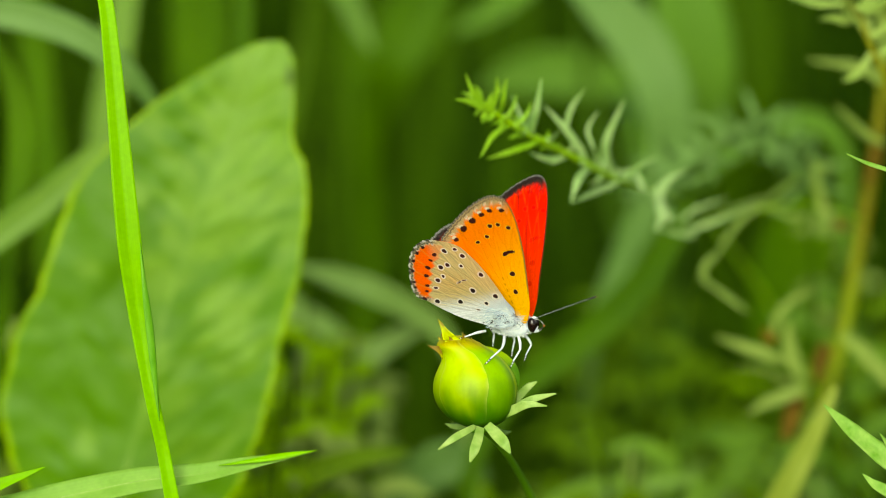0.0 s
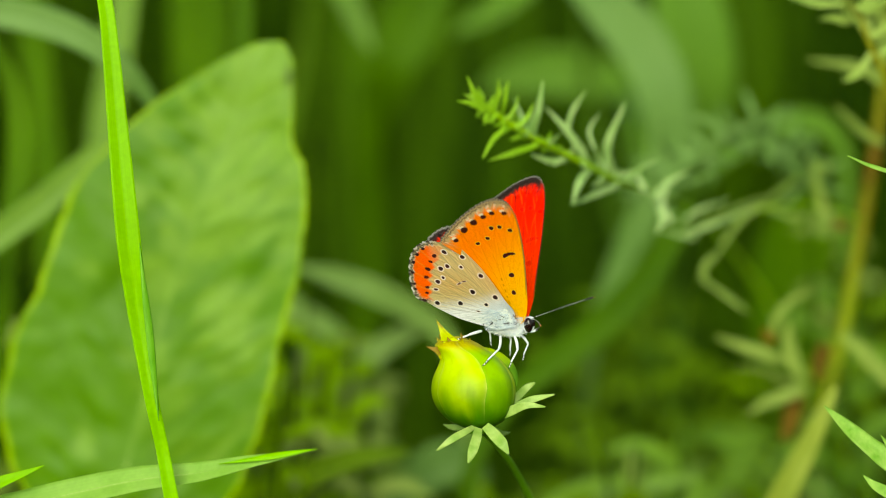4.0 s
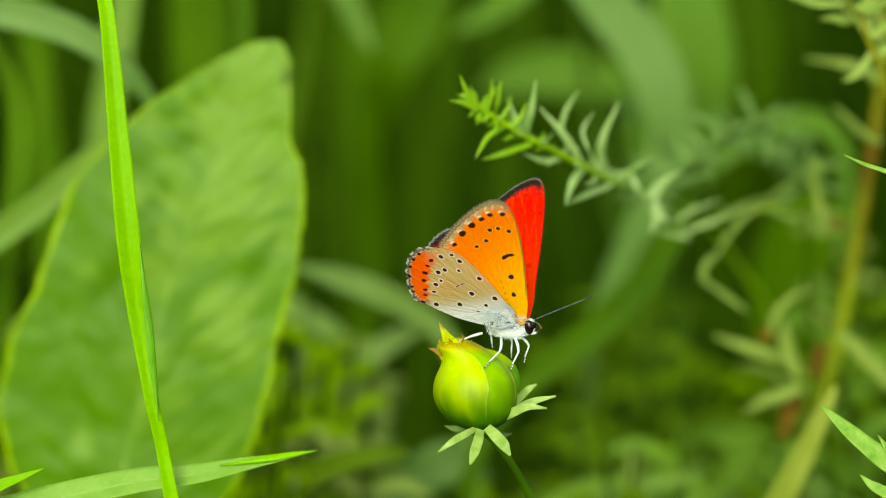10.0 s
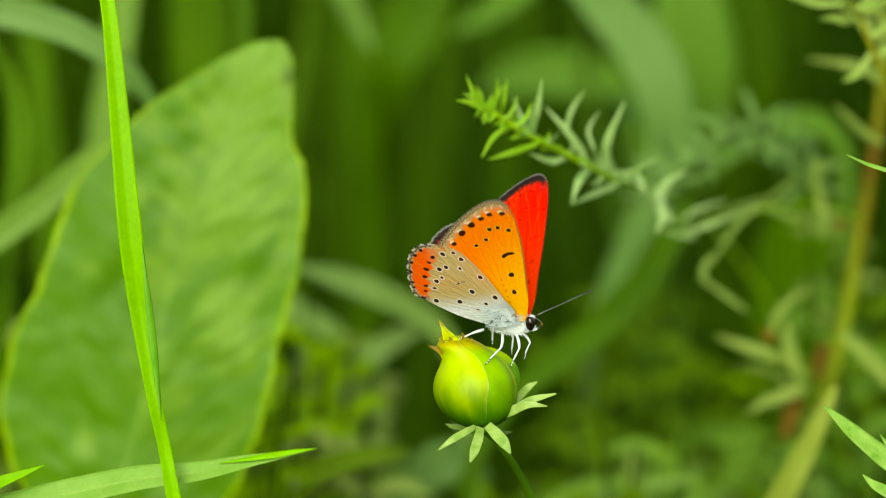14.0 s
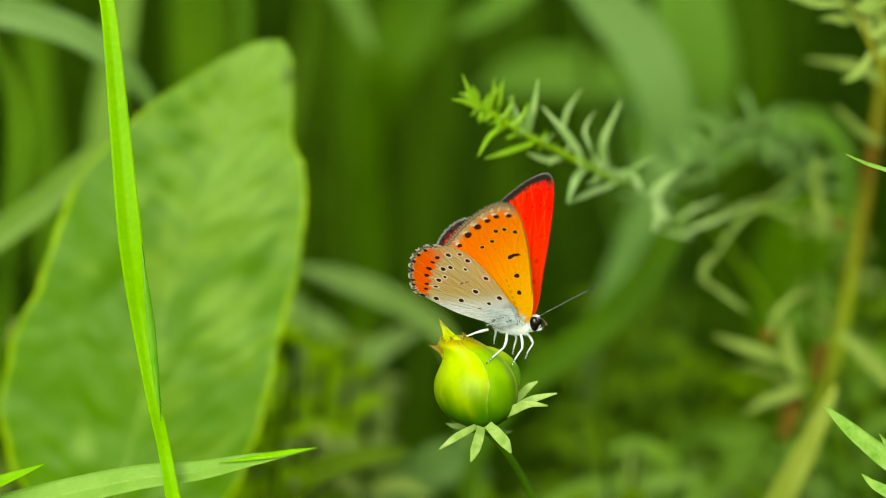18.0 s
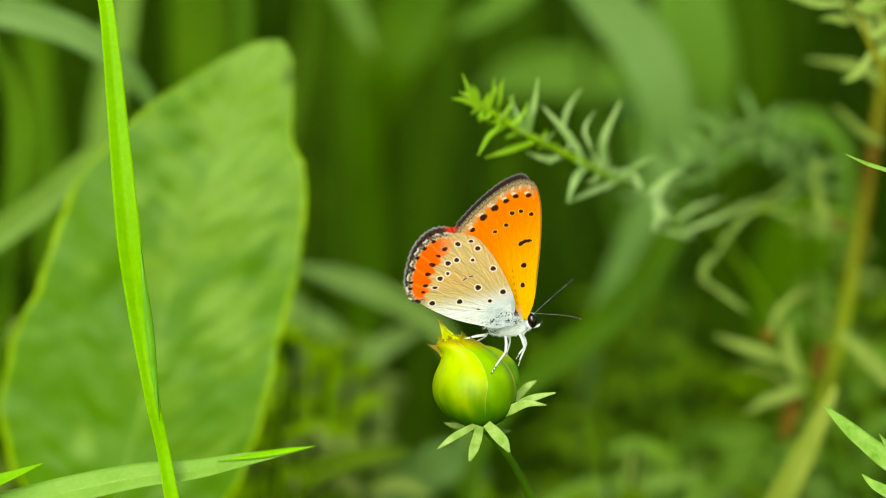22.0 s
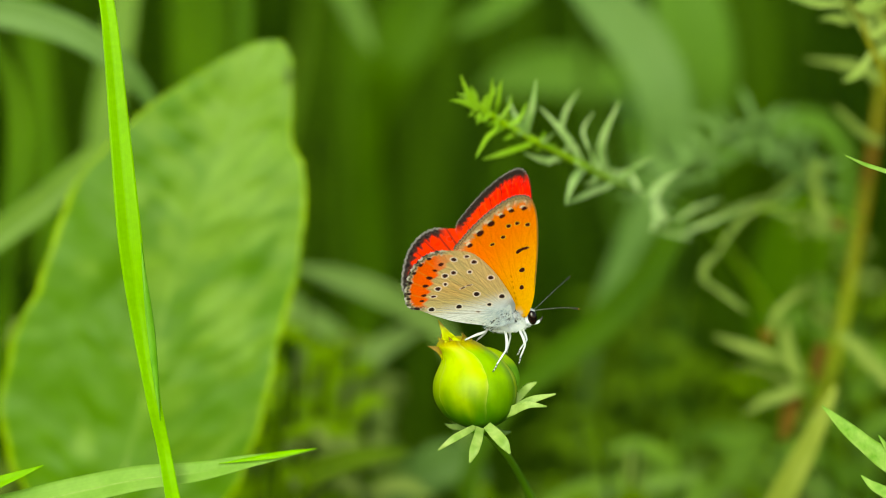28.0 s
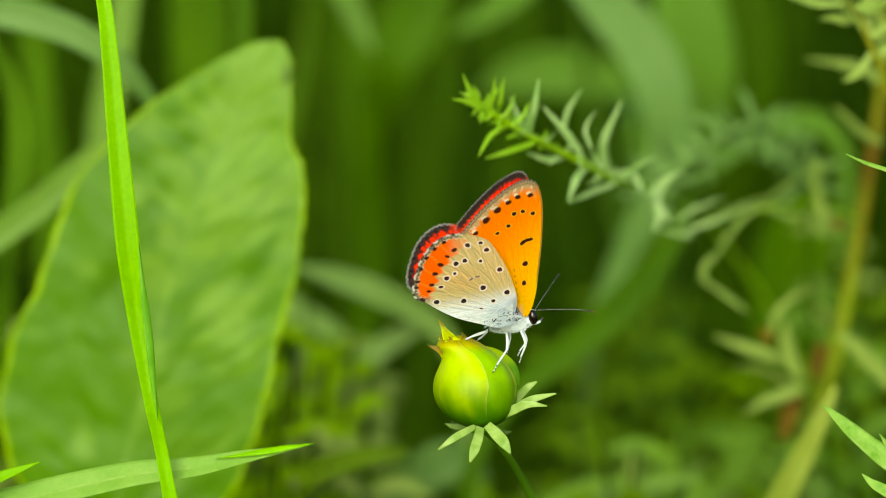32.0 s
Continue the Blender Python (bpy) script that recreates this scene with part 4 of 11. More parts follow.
# ---- grass and leaves near the bud ----
def one_blade(name, label, pts, widths, mat, facing=(0, -1, 0.2), fold=0.2, segs=40, category="grass", group="", part_name="leaf_blade"):
    t = thing(name, label, category, group)
    bm = bmesh.new()
    ribbon(bm, pts, [w * MM for w in widths], facing, fold, segs, 8)
    part(part_name, bm, mat, t)
    face = Vector(facing).normalized()
    line = [Vector(q) for q in spline(pts, segs)]
    wid = [max(float(w[0]), 0.05) for w in spline([(w,) for w in widths], segs)]
    keel = []
    for i, c in enumerate(line):
        tan = (line[min(i + 1, segs)] - line[max(i - 1, 0)]).normalized()
        nrm = tan.cross(face).cross(tan).normalized()
        keel.append(c - nrm * (fold * wid[i] * MM) + nrm * 0.00006)
    bm = bmesh.new()
    tube(bm, keel[1:-1], [0.028 * w * MM for w in wid[1:-1]], segs * 2, 6)
    part("midrib", bm, BRACT if mat is GRASS_LOW else mat, t)
    return t


tall_blade = one_blade("grass_blade", "tall bright green grass blade with a folded keel", [(-0.04766, 0.01696, 0.46054), (-0.04606, 0.01262, 0.44492), (-0.04461, 0.00950, 0.43507), (-0.04331, 0.00860, 0.43082), (-0.04231, 0.00610, 0.42387), (-0.04153, 0.00361, 0.41697), (-0.04054, 0.00068, 0.40800), (-0.03975, -0.00096, 0.40028), (-0.03872, -0.00178, 0.39162), (-0.03771, -0.00313, 0.38529), (-0.03685, -0.00417, 0.38036), (-0.03588, -0.00426, 0.37515), (-0.03465, -0.00564, 0.36865), (-0.03262, -0.00626, 0.35610)] + [(-0.03, 0.0, 0.2), (-0.028, 0.005, -0.005)],
                       [0.6, 1.3, 1.7, 1.9, 2.25, 2.5, 2.95, 3.15, 2.6, 2.1, 1.75, 1.6, 1.85, 2.2, 2.6, 3.0], GRASS_NEAR, (0.2, -1, 0.1), 0.2, 70)
low_blade = one_blade("grass_blade", "pale arching grass blade with a pointed yellow tip", [(-0.075, 0.0, -0.005), (-0.08, 0.0, 0.2)] + [(-0.07655, -0.00357, 0.35436), (-0.06169, -0.00246, 0.36436), (-0.05292, -0.00193, 0.36686), (-0.04634, -0.00161, 0.36836), (-0.03903, -0.00131, 0.36979), (-0.03172, -0.00114, 0.37058), (-0.02588, -0.00090, 0.37172), (-0.02149, -0.00073, 0.37251), (-0.01652, -0.00055, 0.37336)],
                      [3.0, 3.4, 3.6, 3.7, 3.8, 3.8, 3.4, 2.7, 1.9, 1.1, 0.1], GRASS_LOW, (0.1, -1, 0.8), 0.16, 60)
bm = bmesh.new()
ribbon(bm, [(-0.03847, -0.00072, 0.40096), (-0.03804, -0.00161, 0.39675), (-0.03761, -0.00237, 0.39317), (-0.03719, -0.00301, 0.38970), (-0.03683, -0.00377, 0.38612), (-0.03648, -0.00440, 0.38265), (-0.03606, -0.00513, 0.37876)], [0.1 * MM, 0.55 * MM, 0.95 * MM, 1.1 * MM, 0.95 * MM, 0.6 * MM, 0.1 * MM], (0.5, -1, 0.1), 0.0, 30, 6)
part("folded_edge", bm, SHADED_GRASS, tall_blade, "folded edge of the blade in a painted-in shaded green")
bm = bmesh.new()
ribbon(bm, [(-0.02900, -0.00105, 0.37160), (-0.02500, -0.00112, 0.37222), (-0.02181, -0.00108, 0.37272), (-0.01926, -0.00098, 0.37312), (-0.01625, -0.00080, 0.37358)], [0.1 * MM, 0.65 * MM, 0.95 * MM, 0.7 * MM, 0.06 * MM], (0.1, -1, 0.9), 0.02, 24, 6)
part("blade_tip", bm, GRASS_NEAR, low_blade, "yellow-green folded tip")
corner_blade = one_blade("grass_blade", "short bright grass blade tip", [(-0.072, -0.004, -0.005), (-0.08, -0.005, 0.2)] + [(-0.07003, -0.00521, 0.36108), (-0.05967, -0.00459, 0.36877), (-0.05678, -0.00431, 0.37012), (-0.05388, -0.00408, 0.37118), (-0.05106, -0.00386, 0.37224)],
                         [2.5, 2.8, 2.6, 2.1, 1.6, 0.9, 0.1], GRASS_NEAR, (0.1, -1, 0.6), 0.18, 30)


def build_right_plant():
    """A leafy herb whose sharp leaf tips lean in."""
    t = thing("herb_plant", "fresh green herb with narrow lobed leaves", "plant")
    bm = bmesh.new()
    tube(bm, [(0.085, 0.004, -0.005), (0.08, 0.004, 0.2)] + [(0.07358, -0.00646, 0.35999), (0.07141, -0.00420, 0.37061), (0.06960, -0.00044, 0.38832), (0.06851, 0.00227, 0.40107), (0.06815, 0.00408, 0.40957)], [1.2 * MM, 1.1 * MM, 1.0 * MM, 0.9 * MM, 0.8 * MM, 0.6 * MM, 0.4 * MM], 30, 8)
    part("stem", bm, STALK, t)
    for pts, ws in (([(0.07118, -0.00666, 0.36385), (0.06449, -0.00657, 0.36910), (0.05945, -0.00594, 0.37205), (0.05642, -0.00549, 0.37416), (0.05369, -0.00507, 0.37614), (0.05081, -0.00455, 0.37860), (0.04844, -0.00411, 0.38064)], (1.2, 2.4, 3.0, 2.9, 2.3, 1.6, 0.15)),
                    ([(0.07141, -0.00541, 0.36494), (0.06469, -0.00561, 0.36879), (0.06017, -0.00606, 0.37149), (0.05765, -0.00546, 0.37430), (0.05570, -0.00489, 0.37698)], (1.0, 1.8, 1.8, 1.3, 0.15)),
                    ([(0.07096, -0.00777, 0.36346), (0.06500, -0.00812, 0.36659), (0.05998, -0.00772, 0.36849), (0.05625, -0.00735, 0.37024), (0.05460, -0.00715, 0.37115), (0.05331, -0.00691, 0.37228)], (1.0, 1.9, 1.9, 1.6, 1.1, 0.15)),
                    ([(0.06923, 0.00257, 0.40249), (0.06469, 0.00231, 0.40608), (0.06017, 0.00184, 0.40866), (0.05642, 0.00211, 0.40993), (0.05383, 0.00229, 0.41077), (0.05146, 0.00251, 0.41183)], (0.6, 0.8, 0.75, 0.62, 0.5, 0.15))):
        bm = bmesh.new()
        ribbon(bm, pts, [w * MM for w in ws], (0.2, -1, 0.5), 0.14, 28, 6, 0.00014, 0.05)
        part("leaf", bm, LEAF_RIGHT, t)
    return t


herb = build_right_plant()


def build_dock():
    # rows down the leaf: height, left edge, midrib and right edge in mm from the leaf's middle
    shape = [(44.9, 14.6, 15.7, 16.8), (43.9, 11.4, 15.0, 17.9), (41.7, 7.2, 13.7, 18.5), (39.6, 3.5, 12.5, 18.5), (37.2, 0.0, 11.4, 18.9), (34.0, -4.2, 10.0, 19.0), (31.0, -7.9, 8.9, 18.6), (29.2, -9.6, 8.2, 18.5), (26.4, -11.9, 7.3, 20.2), (22.5, -14.4, 5.6, 20.9), (17.0, -16.8, 3.5, 20.6), (8.5, -19.4, 0.8, 19.4),
             (1.7, -22.8, -1.2, 17.5), (-3.4, -24.6, -2.6, 16.4), (-10.2, -25.3, -4.2, 15.0), (-18.7, -24.0, -6.3, 12.0), (-25.5, -20.4, -7.6, 8.5), (-34.0, -14.5, -8.4, 2.6), (-41.7, -9.5, -8.4, -6.6)]
    t = thing("dock_leaf", "large upright dock leaf with a yellow-green margin", "leaf")
    t.matrix_basis = pose(-0.04321, 0.07227, 0.37013, -12, 0, 0)
    ns, na, size = 130, 72, 1.05 * MM
    rows_ = spline(shape, ns)
    bm = bmesh.new()
    lay = bm.verts.layers.float_color.new("pattern")
    green, gloss_green, margin = np.array((0.088, 0.215, 0.0)), np.array((0.175, 0.325, 0.022)), np.array((0.3, 0.48, 0.002))
    bruise = np.array((0.05, 0.075, 0.012))
    grid = []
    for i, (z, l, m, r) in enumerate(rows_):
        line = []
        for j in range(na + 1):
            u = j / na * 2 - 1
            side = 1.0 if u > 0 else -1.0
            jag = (0.55 * noise.noise(Vector((z * 0.16, 7.0 * side, 0))) + 0.45 * noise.noise(Vector((z * 0.7, 3.0 * side, 1.7)))) * abs(u) ** 8
            x = m + (r - m + jag) * u if u > 0 else m + (m - l + jag) * u
            d = abs(x - m)
            # along and across the side veins, which run up and out from the midrib
            along, over = 0.78 * d + 0.62 * z, 0.78 * z - 0.62 * d
            wander = 1.4 * noise.noise(Vector((along * 0.09, over * 0.07, 11.0 + side)))
            vein = math.cos((over + wander) * 0.95)
            grow = min(1.0, d / 5) * (1 - abs(u) ** 4)
            quilt = noise.noise(Vector((along * 0.22, over * 0.4, 2.0 * side)))
            y = side * -0.03 * d - 0.001 * d * d + (0.16 * max(0.0, vein) ** 3 + 0.4 * quilt) * grow
            y += (1.2 if u < 0 else 1.2 - 0.5 * min(1.0, u * 3)) * noise.noise(Vector((x * 0.09 + 0.3, (z + 0.4 * x) * 0.08, 3.3))) + 0.001 * (z - 10) ** 2
            y += 0.6 * noise.noise(Vector((z * 0.3, 4.0 * side, 6.1))) * abs(u) ** 5
            # painted sky sheen: long pale patches between the veins, thickest towards one edge
            gloss = 0.12 + 0.012 * x + 0.011 * z + 0.6 * noise.noise(Vector((along * 0.08, over * 0.17, 5.0 + side))) + 0.6 * noise.noise(Vector((along * 0.16, (over + wander) * 0.45, 8.0 + side)))
            gloss -= 0.4 * float(step(2.0, 10.0, np.array([m - x]))[0] * step(-8.0, 6.0, np.array([z]))[0])
            gloss = float(step(-0.15, 0.65, np.array([gloss]))[0]) * (1 - 0.7 * abs(u) ** 10)
            # shade of small creases, darkened in the colour alone
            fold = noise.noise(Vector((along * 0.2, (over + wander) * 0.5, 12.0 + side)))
            crease_shade = min(0.45, max(0.0, fold - 0.1) * 1.2) * grow
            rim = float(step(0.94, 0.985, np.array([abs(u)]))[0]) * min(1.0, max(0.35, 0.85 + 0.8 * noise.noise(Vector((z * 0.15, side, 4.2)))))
            col = green * (1 - gloss) + gloss_green * gloss
            col = col * (1 - crease_shade) + np.array((0.06, 0.16, 0.0)) * crease_shade
            rib = math.exp(-(d / 0.45) ** 2) * 0.35
            col = col * (1 - rib) + np.array((0.2, 0.36, 0.05)) * rib
            col = col * (1 - rim) + margin * rim
            spot = math.exp(-((x - 18.2) / 0.8) ** 2 - ((z - 39.5) / 1.5) ** 2) * 0.8
            col = col * (1 - spot) + bruise * spot
            v = bm.verts.new((x * size, y * size, z * size))
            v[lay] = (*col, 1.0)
            line.append(v)
        grid.append(line)
    for i in range(ns):
        for j in range(na):
            bm.faces.new((grid[i][j], grid[i + 1][j], grid[i + 1][j + 1], grid[i][j + 1]))
    ridge = [grid[i][na // 2].co.copy() for i in range(ns + 1)]
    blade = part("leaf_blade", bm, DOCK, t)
    sol = blade.modifiers.new("thickness", "SOLIDIFY")
    sol.thickness = 0.0003
    bm = bmesh.new()
    mid = [tuple(ridge[i] + Vector((0, 0.32 * MM, 0))) for i in range(2, ns + 1, 4)]
    tube(bm, mid, [0.1 * MM + 0.28 * MM * k / len(mid) for k in range(len(mid))], 80, 8)
    part("midrib", bm, BRACT, t, "pale green midrib")
    bm = bmesh.new()
    end = mid[-1]
    tube(bm, [end, (end[0] + 0.004, 0.003, end[2] - 0.03), (end[0] + 0.01, 0.02, -0.2), (end[0] + 0.012, 0.03, -0.375)], [1.1 * MM, 1.4 * MM, 1.8 * MM, 2.2 * MM], 24, 8)
    part("leaf_stalk", bm, STALK, t)
    return t


dock = build_dock()


def leafy_stem(t, stem, radii, leaves, leaf_mat, stem_mat, facing=(0, -1, 0.2), segs=50, young=None, tips=0):
    bm = bmesh.new()
    tube(bm, stem, [r * MM for r in radii], segs, 8)
    part("stem", bm, stem_mat, t)
    for k, (pts, w) in enumerate(leaves):
        bm = bmesh.new()
        n = len(pts)
        ws = [w * (0.6, 0.95, 0.85, 0.15)[q] if n == 4 else w * 0.85 * (0.75, 1.0, 0.15)[q] for q in range(n)]
        ribbon(bm, pts, [x * MM for x in ws], facing, 0.12, 12, 4, 0.0001)
        part("leaf", bm, young if k < tips else leaf_mat, t)
    return t


# the needle-leaved sprig that leans in from behind
TIP_LEAVES = [([(0.00484, 0.03018, 0.41423), (0.00405, 0.03043, 0.41497), (0.00265, 0.03063, 0.41558)], 0.7), ([(0.00626, 0.03138, 0.41294), (0.00514, 0.03033, 0.41467), (0.00450, 0.02943, 0.41685)], 0.8), ([(0.00720, 0.03127, 0.41264), (0.00638, 0.02943, 0.41198), (0.00497, 0.02804, 0.41267)], 0.7), ([(0.00833, 0.03257, 0.41163), (0.00951, 0.03293, 0.41269), (0.01031, 0.03362, 0.41481)], 0.7), ([(0.00994, 0.03377, 0.41033), (0.01153, 0.03423, 0.41170), (0.01241, 0.03487, 0.41366)], 0.8), ([(0.00833, 0.03252, 0.41148), (0.00782, 0.03049, 0.41022), (0.00638, 0.02850, 0.40913)], 0.6), ([(0.00529, 0.03004, 0.41378), (0.00420, 0.02906, 0.41573), (0.00309, 0.02832, 0.41841)], 1.0)]
UPPER_LEAVES = [([(0.00553, 0.02988, 0.41332), (0.00373, 0.02868, 0.41460), (0.00170, 0.02724, 0.41514)], 1.0), ([(0.00610, 0.03147, 0.41324), (0.00708, 0.03337, 0.41405), (0.00861, 0.03567, 0.41610)], 0.7), ([(0.00657, 0.03138, 0.41294), (0.00733, 0.03047, 0.41512), (0.00746, 0.02973, 0.41775)], 0.8), ([(0.00579, 0.03138, 0.41294), (0.00569, 0.02959, 0.41243), (0.00543, 0.02775, 0.41178)], 1.1), ([(0.00786, 0.03272, 0.41209), (0.00826, 0.03022, 0.41437), (0.00878, 0.02966, 0.41760)], 0.8), ([(0.00915, 0.03382, 0.41048), (0.00688, 0.03024, 0.40948), (0.00521, 0.02781, 0.40705)], 1.0), ([(0.01343, 0.03772, 0.40743), (0.00958, 0.03421, 0.40673), (0.00620, 0.03080, 0.40629)], 1.1)]
MIDDLE_LEAVES = [([(0.01210, 0.03647, 0.40860), (0.01120, 0.03874, 0.41049), (0.01002, 0.04288, 0.41310)], 0.9), ([(0.01225, 0.03647, 0.40860), (0.01311, 0.03457, 0.41276), (0.01369, 0.03432, 0.41693)], 1.3), ([(0.01141, 0.03503, 0.40917), (0.01288, 0.03904, 0.41141), (0.01357, 0.04263, 0.41233)], 1.0), ([(0.01755, 0.04323, 0.40419), (0.01505, 0.04163, 0.40431), (0.01225, 0.04037, 0.40551)], 1.2), ([(0.01413, 0.03928, 0.40716), (0.01527, 0.03787, 0.40788), (0.01632, 0.03512, 0.40947)], 0.9), ([(0.02108, 0.04768, 0.40258), (0.01847, 0.04584, 0.40705), (0.01467, 0.04563, 0.41138)], 1.4), ([(0.01773, 0.04754, 0.40718), (0.01849, 0.04701, 0.41058), (0.02038, 0.04639, 0.41373)], 1.0)]
LOWER_LEAVES = [([(0.02125, 0.04752, 0.40211), (0.01957, 0.04382, 0.40094), (0.01833, 0.04117, 0.39797)], 1.5), ([(0.02623, 0.05472, 0.39859), (0.02207, 0.04946, 0.39788), (0.01866, 0.04428, 0.39737)], 1.2), ([(0.02556, 0.05481, 0.39892), (0.02394, 0.05162, 0.40441), (0.02642, 0.05062, 0.41144)], 1.7), ([(0.02395, 0.05351, 0.40001), (0.02319, 0.05240, 0.40174), (0.02211, 0.05157, 0.40425)], 1.0), ([(0.02668, 0.05641, 0.39863), (0.02911, 0.05541, 0.40070), (0.03185, 0.05431, 0.40242)], 0.9), ([(0.03069, 0.06383, 0.39552), (0.02899, 0.06474, 0.39824), (0.02640, 0.06459, 0.39782)], 1.1), ([(0.02192, 0.04842, 0.40479), (0.02111, 0.04925, 0.40732), (0.02288, 0.05176, 0.40984)], 0.6)]
LAST_LEAVES = [([(0.03579, 0.07518, 0.38849), (0.03423, 0.07637, 0.39206), (0.03677, 0.07752, 0.39548)], 1.3), ([(0.03182, 0.06669, 0.39391), (0.03445, 0.06753, 0.39641), (0.03794, 0.06970, 0.39779)], 1.1), ([(0.03296, 0.06962, 0.39246), (0.03366, 0.06732, 0.39069), (0.03264, 0.06503, 0.38893)], 1.2), ([(0.03850, 0.09039, 0.38514), (0.04128, 0.09083, 0.38722), (0.04683, 0.09125, 0.38921)], 0.8), ([(0.03989, 0.09010, 0.38378), (0.04405, 0.09039, 0.38514), (0.05146, 0.09106, 0.38831)], 0.8), ([(0.04128, 0.08990, 0.38288), (0.03850, 0.09002, 0.38342), (0.03480, 0.09021, 0.38433)], 0.8)]
sprig = leafy_stem(thing("needle_sprig", "soft green sprig with narrow needle leaves", "plant"),
    [(0.00421, 0.03043, 0.41497), (0.00754, 0.03275, 0.41217), (0.01327, 0.03790, 0.40796), (0.02017, 0.04622, 0.40317), (0.02573, 0.05481, 0.39892), (0.03078, 0.07033, 0.39456), (0.03785, 0.10461, 0.38714), (0.05112, 0.15497, 0.37156), (0.06460, 0.18153, 0.35220), (0.08041, 0.21348, 0.32217), (0.09649, 0.22858, 0.28500)] + [(0.12, 0.18, 0.12), (0.12, 0.185, -0.005)],
    (0.35, 0.5, 0.55, 0.5, 0.42, 0.3, 0.25, 0.3, 0.7, 0.9, 1.1, 1.4, 1.6),
    TIP_LEAVES + UPPER_LEAVES + MIDDLE_LEAVES + LOWER_LEAVES + LAST_LEAVES, SPRIG, SPRIG_STEM, young=SPRIG_TIP, tips=14)

# short young needles crowd the tip and the stem
def short_needles(t, stem, seed, count, stop):
    rnd = random.Random(seed)
    line = [Vector(p) for p in spline(stem, 60)]
    for k in range(count):
        i = int(stop * 60 * (k / count) ** 1.2)
        p, tan = line[i], (line[i + 1] - line[max(i - 1, 0)]).normalized()
        a = k * 2.4 + rnd.uniform(-0.5, 0.5)
        out = Vector((math.cos(a), 0.6 * math.sin(a), math.sin(a + 0.8))).normalized()
        L = rnd.uniform(1.3, 2.6) * MM * (0.8 + 0.6 * k / count)
        d = (out - tan * rnd.uniform(0.2, 0.9)).normalized()
        bm = bmesh.new()
        ribbon(bm, [p, p + d * L * 0.5 + out * 0.12 * L, p + d * L], [0.35 * MM, 0.6 * MM, 0.08 * MM], (0, -1, 0.3), 0.12, 6, 4)
        part("young_leaf", bm, SPRIG_TIP if k < count * 0.6 else SPRIG, t)


short_needles(sprig, [(0.00421, 0.03043, 0.41497), (0.00754, 0.03275, 0.41217), (0.01327, 0.03790, 0.40796), (0.02017, 0.04622, 0.40317), (0.02573, 0.05481, 0.39892), (0.03078, 0.07033, 0.39456)], 12, 44, 0.9)

# second sprig behind it, well out of focus: a loose spray of small narrow leaves
def loose_spray(label, stem, radii, seed, count, length, width, mat, stem_mat, start=0.0, stop=0.75):
    rnd = random.Random(seed)
    t = thing("needle_sprig", label, "plant", "blurred sprigs behind")
    bm = bmesh.new()
    tube(bm, stem, [r * MM for r in radii], 40, 6)
    part("stem", bm, stem_mat, t)
    line = spline(stem, 60)
    for k in range(count):
        f = start + (stop - start) * k / count
        p = Vector(line[int(f * 60)])
        a = k * 2.4 + rnd.uniform(-0.4, 0.4)
        d = Vector((math.cos(a), 0.5 * math.sin(a), math.sin(a * 1.3) * 0.8 + rnd.uniform(-0.2, 0.5))).normalized()
        L = length * rnd.uniform(0.6, 1.2)
        side = Vector((rnd.uniform(-1, 1), 0, rnd.uniform(-1, 1))) * L * 0.18
        bm = bmesh.new()
        ribbon(bm, [p, p + d * L * 0.5 + side, p + d * L], [width * 0.6 * MM, width * MM, 0.15 * MM], (0, -1, 0.4), 0.12, 8, 4)
        part("leaf", bm, mat, t)
    return t


sprig_back = loose_spray("blurred grey-green sprig with small narrow leaves",
    [(0.03427, 0.10756, 0.38658), (0.04158, 0.11457, 0.39072), (0.05007, 0.12135, 0.39373), (0.05878, 0.12754, 0.39402), (0.06508, 0.13505, 0.38605), (0.06772, 0.13962, 0.37149), (0.06934, 0.14411, 0.35651), (0.07367, 0.14604, 0.32954)] + [(0.12, 0.19, 0.12), (0.12, 0.19, -0.005)],
    (0.3, 0.35, 0.4, 0.4, 0.4, 0.5, 0.6, 0.9, 1.2, 1.4), 31, 56, 0.0085, 1.5, PALE, MID_GRASS, 0.0, 0.5)
loose_spray("blurred whitish sprig high at the stem",
    [(0.05832, 0.06559, 0.42960), (0.06002, 0.06470, 0.42544), (0.06274, 0.06499, 0.42200), (0.06444, 0.06411, 0.41783), (0.06742, 0.06269, 0.41116), (0.07297, 0.05808, 0.38948)] + [(0.14, 0.09, 0.12), (0.14, 0.09, -0.005)],
    (0.3, 0.4, 0.5, 0.5, 0.6, 0.7, 1.0, 1.2), 37, 22, 0.009, 1.5, WHITISH, BROWN_STEM, 0.0, 0.5)
